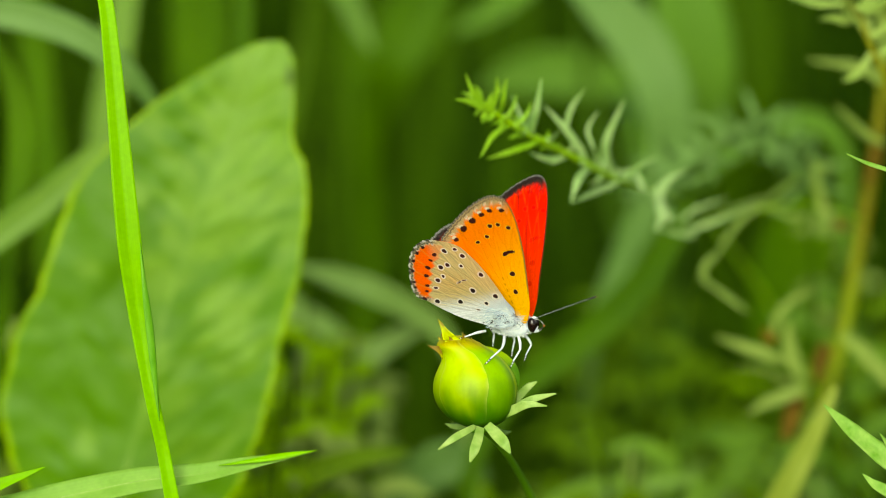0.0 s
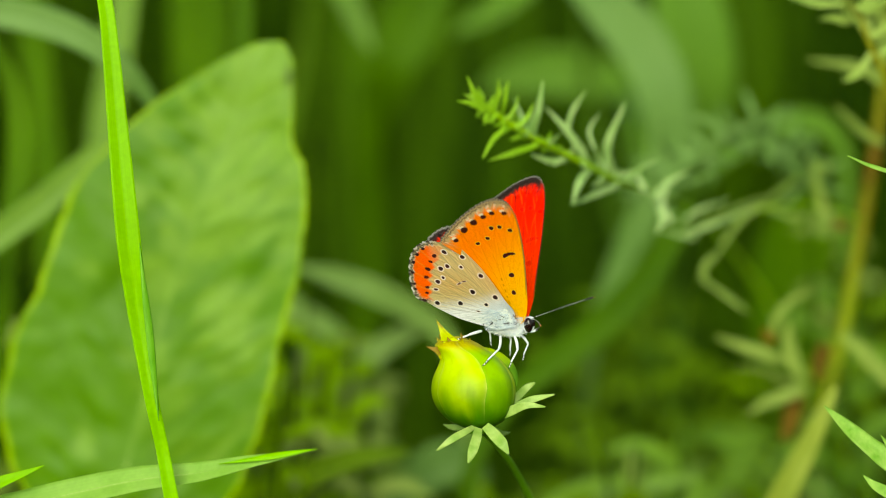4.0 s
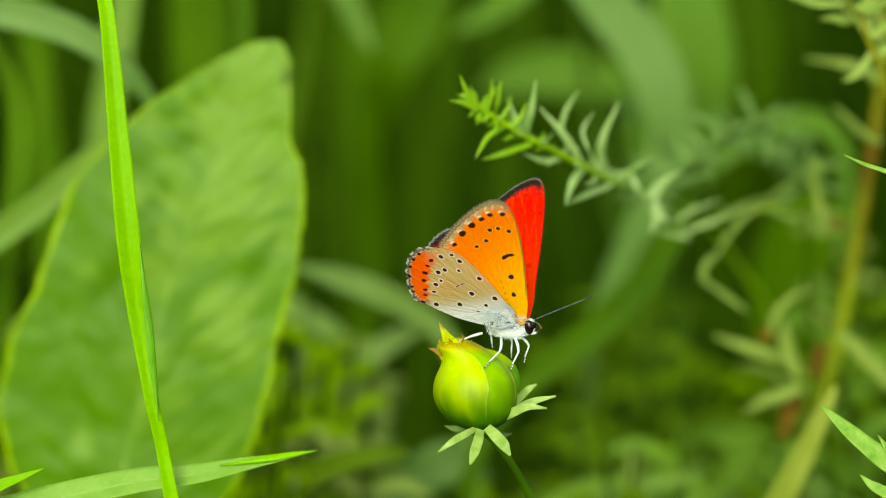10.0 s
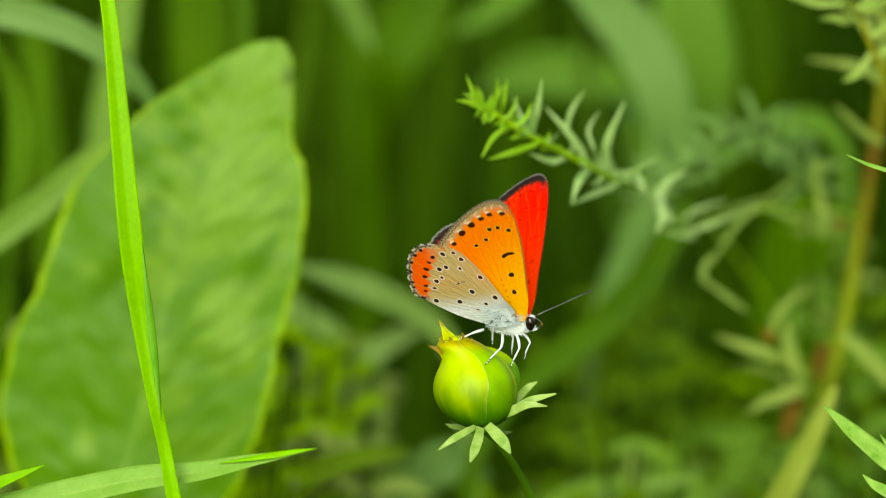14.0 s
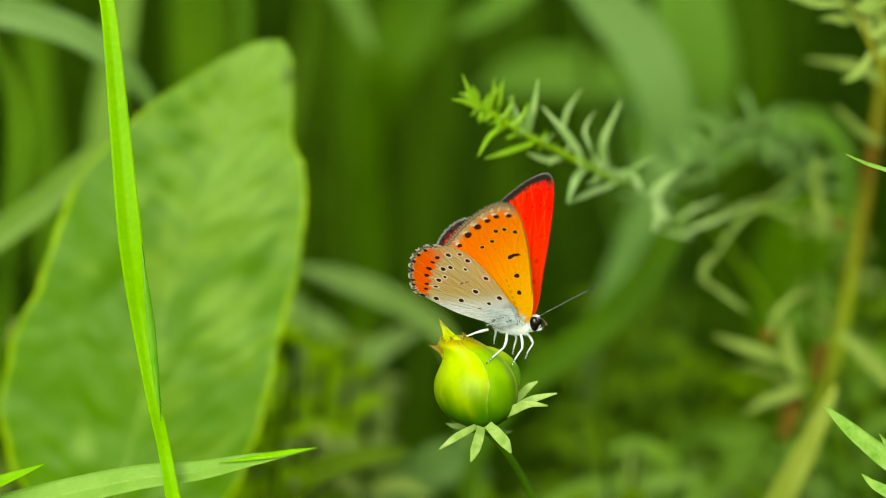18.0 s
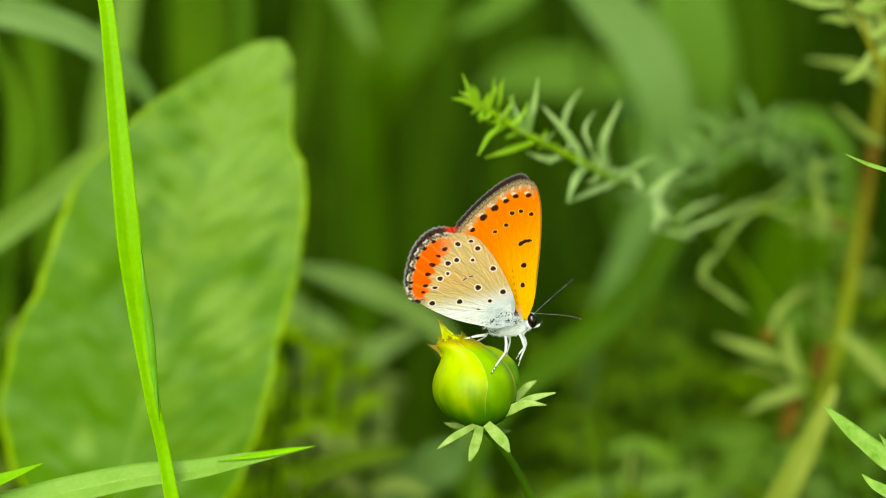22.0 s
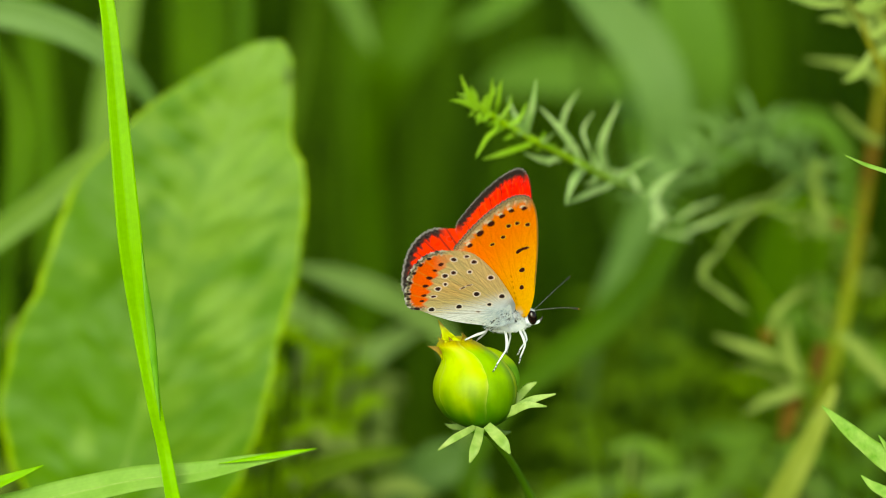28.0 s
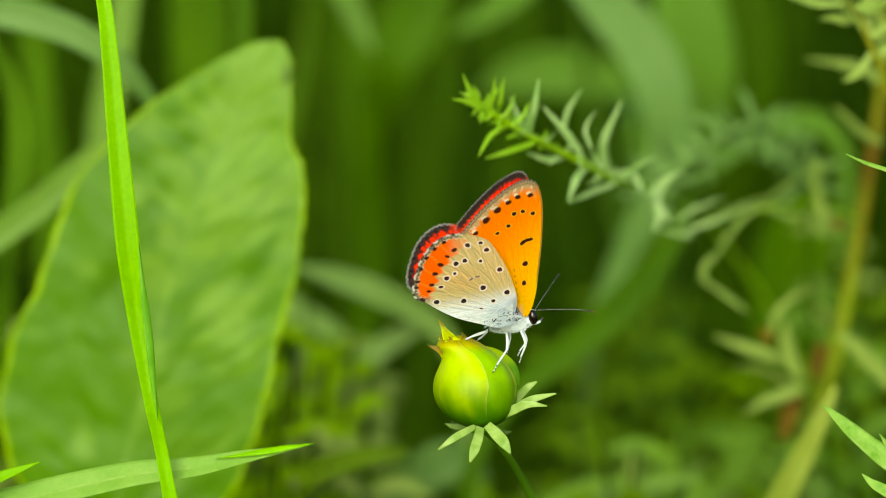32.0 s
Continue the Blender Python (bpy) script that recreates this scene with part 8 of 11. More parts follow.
HIND_LEG = [
    (0, -0.00320, -0.00090, -0.00100, 0.0, -0.0, 0.0), (0.5, -0.00320, -0.00090, -0.00100, 1.6, -0.3, -4.0), (1, -0.00320, -0.00090, -0.00100, 2.0, -0.4, -4.7),
    (1.5, -0.00320, -0.00090, -0.00100, 1.8, -0.4, -4.0), (2, -0.00320, -0.00090, -0.00100, 1.7, -0.4, -3.7), (2.5, -0.00320, -0.00090, -0.00100, 1.6, -0.5, -2.8),
    (3, -0.00320, -0.00090, -0.00100, 1.5, -0.7, -1.6), (3.5, -0.00320, -0.00090, -0.00100, 3.6, -1.6, -3.7), (5.5, -0.00320, -0.00090, -0.00100, 3.4, -1.8, -2.6),
    (6, -0.00320, -0.00090, -0.00100, 4.4, -2.0, -4.2), (6.5, -0.00320, -0.00090, -0.00100, 4.8, -2.0, -5.6), (7, -0.00320, -0.00090, -0.00100, 4.7, -1.9, -5.7),
    (7.5, -0.00320, -0.00090, -0.00100, 5.2, -2.1, -6.4), (8, -0.00320, -0.00090, -0.00100, 5.4, -2.2, -6.2), (8.5, -0.00320, -0.00090, -0.00100, 2.1, -0.9, -2.7),
    (9, -0.00320, -0.00090, -0.00100, 2.0, -1.5, 0.3), (9.5, -0.00320, -0.00090, -0.00100, -1.0, 0.3, 2.3), (10, -0.00320, -0.00090, -0.00100, 2.0, -1.2, -0.6),
    (10.5, -0.00320, -0.00090, -0.00100, 7.8, -2.6, -10.6), (11, -0.00320, -0.00090, -0.00100, 9.7, -2.3, -15.5), (11.5, -0.00320, -0.00090, -0.00100, 7.1, -2.1, -10.8),
    (12, -0.00320, -0.00090, -0.00100, 4.0, -1.7, -4.6), (12.5, -0.00320, -0.00090, -0.00100, 1.8, -1.0, -1.0), (13, -0.00320, -0.00090, -0.00100, 1.2, -1.1, 1.6),
    (13.5, -0.00320, -0.00090, -0.00100, 0.3, -0.8, 3.1), (14, -0.00320, -0.00090, -0.00100, 1.7, -1.5, 1.8), (14.5, -0.00320, -0.00090, -0.00100, 2.5, -1.8, 0.1),
    (16.5, -0.00320, -0.00090, -0.00100, 0.7, -0.1, -2.2), (17, -0.00320, -0.00090, -0.00100, 0.4, 0.0, -1.6), (17.5, -0.00320, -0.00090, -0.00100, 0.2, 0.3, -2.5),
    (18, -0.00320, -0.00090, -0.00100, 0.3, 0.3, -2.4), (18.5, -0.00320, -0.00090, -0.00100, 0.7, -0.3, -0.6), (19, -0.00320, -0.00090, -0.00100, 1.5, -0.7, -1.6),
    (19.5, -0.00320, -0.00090, -0.00100, 4.0, -1.2, -7.0), (20, -0.00320, -0.00090, -0.00100, 8.8, -1.5, -17.0), (20.5, -0.00320, -0.00090, -0.00100, -3.2, 6.3, -34.0),
    (21, -0.00320, -0.00090, -0.00100, 0.3, 6.3, -41.9), (21.5, -0.00320, -0.00090, -0.00100, 2.3, 5.8, -41.8), (22, -0.00320, -0.00090, -0.00100, 3.5, 5.4, -41.0),
    (22.5, -0.00320, -0.00090, -0.00100, 5.3, 4.9, -40.4), (23, -0.00320, -0.00090, -0.00100, 6.3, 4.4, -39.3), (23.5, -0.00320, -0.00090, -0.00100, 6.7, 3.9, -37.2),
    (24, -0.00320, -0.00090, -0.00100, 7.2, 3.4, -35.5), (24.5, -0.00320, -0.00090, -0.00100, 7.9, 3.1, -35.3), (25, -0.00320, -0.00090, -0.00100, 8.0, 3.0, -34.8),
    (25.5, -0.00320, -0.00090, -0.00100, 7.8, 2.7, -33.2), (27.5, -0.00320, -0.00090, -0.00100, 8.7, 2.6, -33.8), (28, -0.00320, -0.00090, -0.00100, 9.1, 2.4, -33.9),
    (28.5, -0.00320, -0.00090, -0.00100, 8.9, 2.3, -33.0), (29, -0.00320, -0.00090, -0.00100, 8.7, 2.3, -32.7), (29.5, -0.00320, -0.00090, -0.00100, 8.0, 2.8, -33.7),
    (30, -0.00320, -0.00090, -0.00100, 9.3, 2.6, -34.8), (30.5, -0.00320, -0.00090, -0.00100, 8.7, 3.0, -35.9), (31, -0.00320, -0.00090, -0.00100, 8.9, 3.3, -37.2),
    (31.5, -0.00320, -0.00090, -0.00100, 10.3, 3.7, -41.0), (32, -0.00320, -0.00090, -0.00100, 14.3, 4.0, -45.9),
]
MID_LEG = [
    (0, -0.00060, -0.00100, -0.00130, 0.0, -0.0, 0.0), (0.5, -0.00060, -0.00100, -0.00130, 1.9, 0.6, -1.6), (1, -0.00060, -0.00100, -0.00130, 2.3, 0.7, -1.9),
    (1.5, -0.00060, -0.00100, -0.00130, 1.9, 0.5, -1.5), (2, -0.00060, -0.00100, -0.00130, 1.5, 0.4, -1.1), (2.5, -0.00060, -0.00100, -0.00130, 1.1, 0.3, -0.8),
    (3, -0.00060, -0.00100, -0.00130, 0.8, 0.0, -0.2), (3.5, -0.00060, -0.00100, -0.00130, 2.0, 0.3, -1.0), (5.5, -0.00060, -0.00100, -0.00130, 2.1, -0.3, 0.2),
    (6, -0.00060, -0.00100, -0.00130, 3.1, 0.1, -0.7), (6.5, -0.00060, -0.00100, -0.00130, 3.7, 0.4, -1.4), (7, -0.00060, -0.00100, -0.00130, 3.8, 0.4, -1.5),
    (7.5, -0.00060, -0.00100, -0.00130, 4.4, 0.5, -1.8), (8, -0.00060, -0.00100, -0.00130, 4.4, 0.4, -1.7), (8.5, -0.00060, -0.00100, -0.00130, 1.9, -0.1, -0.0),
    (9, -0.00060, -0.00100, -0.00130, 1.3, -0.4, 0.7), (9.5, -0.00060, -0.00100, -0.00130, -1.0, -0.9, 2.2), (10, -0.00060, -0.00100, -0.00130, 1.4, -0.6, 1.1),
    (10.5, -0.00060, -0.00100, -0.00130, 6.0, 0.8, -2.6), (11, -0.00060, -0.00100, -0.00130, 7.6, 1.6, -4.3), (11.5, -0.00060, -0.00100, -0.00130, 5.5, 0.9, -2.8),
    (12, -0.00060, -0.00100, -0.00130, 3.1, -0.0, -0.5), (12.5, -0.00060, -0.00100, -0.00130, 1.2, -0.4, 0.8), (13, -0.00060, -0.00100, -0.00130, 0.3, -0.8, 1.7),
    (13.5, -0.00060, -0.00100, -0.00130, -0.6, -0.9, 2.3), (14, -0.00060, -0.00100, -0.00130, 0.4, -0.8, 1.7), (14.5, -0.00060, -0.00100, -0.00130, 1.3, -0.4, 0.6),
    (16.5, -0.00060, -0.00100, -0.00130, -0.9, 0.7, -1.4), (17, -0.00060, -0.00100, -0.00130, -1.4, 0.7, -1.5), (17.5, -0.00060, -0.00100, -0.00130, -1.6, 1.0, -2.1),
    (18, -0.00060, -0.00100, -0.00130, -1.6, 1.0, -2.2), (18.5, -0.00060, -0.00100, -0.00130, -1.5, 0.7, -1.3), (19, -0.00060, -0.00100, -0.00130, -0.7, 0.7, -1.6),
    (19.5, -0.00060, -0.00100, -0.00130, 2.0, 1.6, -4.0), (20, -0.00060, -0.00100, -0.00130, 6.7, 3.6, -8.2), (20.5, -0.00060, -0.00100, -0.00130, 13.8, 6.5, -13.2),
    (21, -0.00060, -0.00100, -0.00130, 17.6, 7.6, -14.5), (21.5, -0.00060, -0.00100, -0.00130, 18.3, 7.2, -13.7), (22, -0.00060, -0.00100, -0.00130, 18.1, 6.6, -12.8),
    (22.5, -0.00060, -0.00100, -0.00130, 17.3, 6.3, -12.4), (23, -0.00060, -0.00100, -0.00130, 15.9, 6.0, -12.1), (23.5, -0.00060, -0.00100, -0.00130, 15.0, 5.7, -11.7),
    (24, -0.00060, -0.00100, -0.00130, 14.8, 5.3, -11.1), (24.5, -0.00060, -0.00100, -0.00130, 14.4, 5.2, -10.9), (25, -0.00060, -0.00100, -0.00130, 13.2, 5.3, -11.2),
    (25.5, -0.00060, -0.00100, -0.00130, 11.6, 5.2, -11.1), (27.5, -0.00060, -0.00100, -0.00130, 11.3, 5.6, -11.9), (28, -0.00060, -0.00100, -0.00130, 12.7, 5.4, -11.3),
    (28.5, -0.00060, -0.00100, -0.00130, 12.5, 5.1, -10.9), (29, -0.00060, -0.00100, -0.00130, 11.7, 5.3, -11.3), (29.5, -0.00060, -0.00100, -0.00130, 11.1, 5.8, -12.2),
    (30, -0.00060, -0.00100, -0.00130, 12.9, 6.0, -12.3), (30.5, -0.00060, -0.00100, -0.00130, 15.1, 5.8, -11.8), (31, -0.00060, -0.00100, -0.00130, 15.7, 6.2, -12.4),
    (31.5, -0.00060, -0.00100, -0.00130, 16.7, 7.2, -14.0), (32, -0.00060, -0.00100, -0.00130, 21.4, 7.9, -14.4),
]
FORE_LEG = [
    (0, 0.00120, -0.00080, -0.00110, 0.0, -0.0, 0.0), (0.5, 0.00120, -0.00080, -0.00110, 2.3, 0.4, -0.3), (1, 0.00120, -0.00080, -0.00110, 2.8, 0.4, -0.3),
    (1.5, 0.00120, -0.00080, -0.00110, 2.4, 0.1, -0.1), (2, 0.00120, -0.00080, -0.00110, 1.9, -0.6, 0.4), (2.5, 0.00120, -0.00080, -0.00110, 1.3, -0.7, 0.4),
    (3, 0.00120, -0.00080, -0.00110, 0.9, -1.2, 0.7), (3.5, 0.00120, -0.00080, -0.00110, 1.8, -1.4, 0.8), (5.5, 0.00120, -0.00080, -0.00110, 2.4, -3.2, 1.9),
    (6, 0.00120, -0.00080, -0.00110, 3.3, -2.3, 1.3), (6.5, 0.00120, -0.00080, -0.00110, 4.0, -1.7, 0.9), (7, 0.00120, -0.00080, -0.00110, 4.2, -1.4, 0.8),
    (7.5, 0.00120, -0.00080, -0.00110, 4.7, -1.1, 0.6), (8, 0.00120, -0.00080, -0.00110, 4.7, -1.4, 0.7), (8.5, 0.00120, -0.00080, -0.00110, 2.6, -2.3, 1.3),
    (9, 0.00120, -0.00080, -0.00110, 1.3, -1.7, 1.1), (9.5, 0.00120, -0.00080, -0.00110, -0.2, -3.2, 2.1), (10, 0.00120, -0.00080, -0.00110, 2.0, -3.5, 2.1),
    (10.5, 0.00120, -0.00080, -0.00110, 6.5, -2.6, 1.3), (11, 0.00120, -0.00080, -0.00110, 8.1, -2.0, 0.9), (11.5, 0.00120, -0.00080, -0.00110, 6.1, -2.2, 1.1),
    (12, 0.00120, -0.00080, -0.00110, 3.6, -2.9, 1.7), (12.5, 0.00120, -0.00080, -0.00110, 1.7, -3.0, 1.8), (13, 0.00120, -0.00080, -0.00110, 0.4, -2.9, 1.9),
    (13.5, 0.00120, -0.00080, -0.00110, -0.7, -3.0, 2.0), (14, 0.00120, -0.00080, -0.00110, 0.1, -2.9, 1.8), (14.5, 0.00120, -0.00080, -0.00110, 0.9, -1.8, 1.1),
    (16.5, 0.00120, -0.00080, -0.00110, -1.8, 0.8, -0.5), (17, 0.00120, -0.00080, -0.00110, -2.7, 1.1, -0.7), (17.5, 0.00120, -0.00080, -0.00110, -2.9, 1.8, -1.2),
    (18, 0.00120, -0.00080, -0.00110, -3.1, 2.1, -1.4), (18.5, 0.00120, -0.00080, -0.00110, -3.2, 1.5, -0.9), (19, 0.00120, -0.00080, -0.00110, -2.3, 1.3, -0.8),
    (19.5, 0.00120, -0.00080, -0.00110, 0.8, 2.4, -1.5), (20, 0.00120, -0.00080, -0.00110, 6.0, 4.7, -2.8), (20.5, 0.00120, -0.00080, -0.00110, 40.8, 11.6, -3.2),
    (21, 0.00120, -0.00080, -0.00110, 44.0, 8.6, -2.3), (21.5, 0.00120, -0.00080, -0.00110, 43.4, 6.9, -2.0), (22, 0.00120, -0.00080, -0.00110, 42.3, 5.4, -1.8),
    (22.5, 0.00120, -0.00080, -0.00110, 40.1, 4.5, -1.7), (23, 0.00120, -0.00080, -0.00110, 37.4, 3.9, -1.6), (23.5, 0.00120, -0.00080, -0.00110, 35.7, 4.2, -1.7),
    (24, 0.00120, -0.00080, -0.00110, 35.1, 3.8, -1.6), (24.5, 0.00120, -0.00080, -0.00110, 34.0, 3.3, -1.5), (25, 0.00120, -0.00080, -0.00110, 32.2, 3.7, -1.6),
    (25.5, 0.00120, -0.00080, -0.00110, 29.8, 4.0, -1.8), (27.5, 0.00120, -0.00080, -0.00110, 28.7, 4.8, -2.1), (28, 0.00120, -0.00080, -0.00110, 30.5, 4.2, -1.8),
    (28.5, 0.00120, -0.00080, -0.00110, 30.3, 3.9, -1.7), (29, 0.00120, -0.00080, -0.00110, 29.2, 4.6, -2.0), (29.5, 0.00120, -0.00080, -0.00110, 28.8, 5.5, -2.3),
    (30, 0.00120, -0.00080, -0.00110, 30.6, 5.5, -2.2), (30.5, 0.00120, -0.00080, -0.00110, 34.3, 4.8, -1.9), (31, 0.00120, -0.00080, -0.00110, 35.1, 5.2, -2.0),
    (31.5, 0.00120, -0.00080, -0.00110, 35.8, 6.0, -2.2), (32, 0.00120, -0.00080, -0.00110, 39.9, 4.7, -1.7),
]
HIND_FAR_LEG = [
    (0, -0.00300, 0.00090, -0.00100, 0.0, -0.0, 0.0), (0.5, -0.00300, 0.00090, -0.00100, 7.1, -2.7, 1.2), (1, -0.00300, 0.00090, -0.00100, 8.4, -3.2, 1.4),
    (1.5, -0.00300, 0.00090, -0.00100, 7.6, -3.7, 1.3), (2, -0.00300, 0.00090, -0.00100, 7.5, -5.4, 1.3), (2.5, -0.00300, 0.00090, -0.00100, 5.5, -4.6, 1.1),
    (3, -0.00300, 0.00090, -0.00100, 4.2, -4.7, 0.9), (3.5, -0.00300, 0.00090, -0.00100, 7.0, -7.0, 1.3), (5.5, -0.00300, 0.00090, -0.00100, 8.5, -10.6, 1.5),
    (6, -0.00300, 0.00090, -0.00100, 9.9, -9.6, 1.6), (6.5, -0.00300, 0.00090, -0.00100, 11.2, -9.0, 1.7), (7, -0.00300, 0.00090, -0.00100, 11.4, -8.6, 1.7),
    (7.5, -0.00300, 0.00090, -0.00100, 12.1, -8.2, 1.8), (8, -0.00300, 0.00090, -0.00100, 12.1, -8.7, 1.7), (8.5, -0.00300, 0.00090, -0.00100, 8.6, -8.9, 1.5),
    (9, -0.00300, 0.00090, -0.00100, 2.5, -4.3, 0.7), (9.5, -0.00300, 0.00090, -0.00100, 1.9, -7.4, 0.8), (10, -0.00300, 0.00090, -0.00100, 6.9, -10.1, 1.4),
    (10.5, -0.00300, 0.00090, -0.00100, 18.3, -15.0, 1.8), (11, -0.00300, 0.00090, -0.00100, 23.0, -17.2, 1.7), (11.5, -0.00300, 0.00090, -0.00100, 18.4, -14.7, 1.8),
    (12, -0.00300, 0.00090, -0.00100, 11.7, -11.7, 1.7), (12.5, -0.00300, 0.00090, -0.00100, 6.6, -9.1, 1.3), (13, -0.00300, 0.00090, -0.00100, 1.9, -6.6, 0.8),
    (13.5, -0.00300, 0.00090, -0.00100, -0.8, -5.6, 0.4), (14, -0.00300, 0.00090, -0.00100, 1.0, -6.0, 0.6), (14.5, -0.00300, 0.00090, -0.00100, 2.2, -4.6, 0.7),
    (16.5, -0.00300, 0.00090, -0.00100, -0.4, -0.1, -0.1), (17, -0.00300, 0.00090, -0.00100, -2.6, 1.4, -0.6), (17.5, -0.00300, 0.00090, -0.00100, -2.5, 2.4, -0.7),
    (18, -0.00300, 0.00090, -0.00100, -3.3, 3.4, -0.9), (18.5, -0.00300, 0.00090, -0.00100, -5.4, 3.3, -1.3), (19, -0.00300, 0.00090, -0.00100, -3.0, 2.1, -0.7),
    (19.5, -0.00300, 0.00090, -0.00100, 4.9, 0.7, 0.7), (20, -0.00300, 0.00090, -0.00100, 17.5, -1.9, 2.6), (20.5, -0.00300, 0.00090, -0.00100, -8.1, 75.0, -13.8),
    (21, -0.00300, 0.00090, -0.00100, 31.6, 69.4, 17.7), (21.5, -0.00300, 0.00090, -0.00100, 30.0, 66.0, 15.8), (22, -0.00300, 0.00090, -0.00100, 26.9, 63.4, 13.2),
    (22.5, -0.00300, 0.00090, -0.00100, 22.6, 60.2, 9.7), (23, -0.00300, 0.00090, -0.00100, 17.3, 57.7, 6.0), (23.5, -0.00300, 0.00090, -0.00100, 11.3, 57.3, 2.1),
    (24, -0.00300, 0.00090, -0.00100, 8.0, 56.3, -0.0), (24.5, -0.00300, 0.00090, -0.00100, 7.3, 54.7, -0.4), (25, -0.00300, 0.00090, -0.00100, 4.7, 54.0, -2.0),
    (25.5, -0.00300, 0.00090, -0.00100, -0.1, 53.1, -4.9), (27.5, -0.00300, 0.00090, -0.00100, -0.4, 52.6, -5.0), (28, -0.00300, 0.00090, -0.00100, 1.7, 52.8, -3.8),
    (28.5, -0.00300, 0.00090, -0.00100, 0.3, 52.5, -4.6), (29, -0.00300, 0.00090, -0.00100, -1.6, 52.7, -5.8), (29.5, -0.00300, 0.00090, -0.00100, -1.4, 53.9, -5.8),
    (30, -0.00300, 0.00090, -0.00100, 2.2, 54.0, -3.6), (30.5, -0.00300, 0.00090, -0.00100, 7.4, 55.7, -0.4), (31, -0.00300, 0.00090, -0.00100, 10.1, 56.4, 1.3),
    (31.5, -0.00300, 0.00090, -0.00100, 16.9, 55.7, 5.6), (32, -0.00300, 0.00090, -0.00100, 28.9, 51.7, 12.5),
]
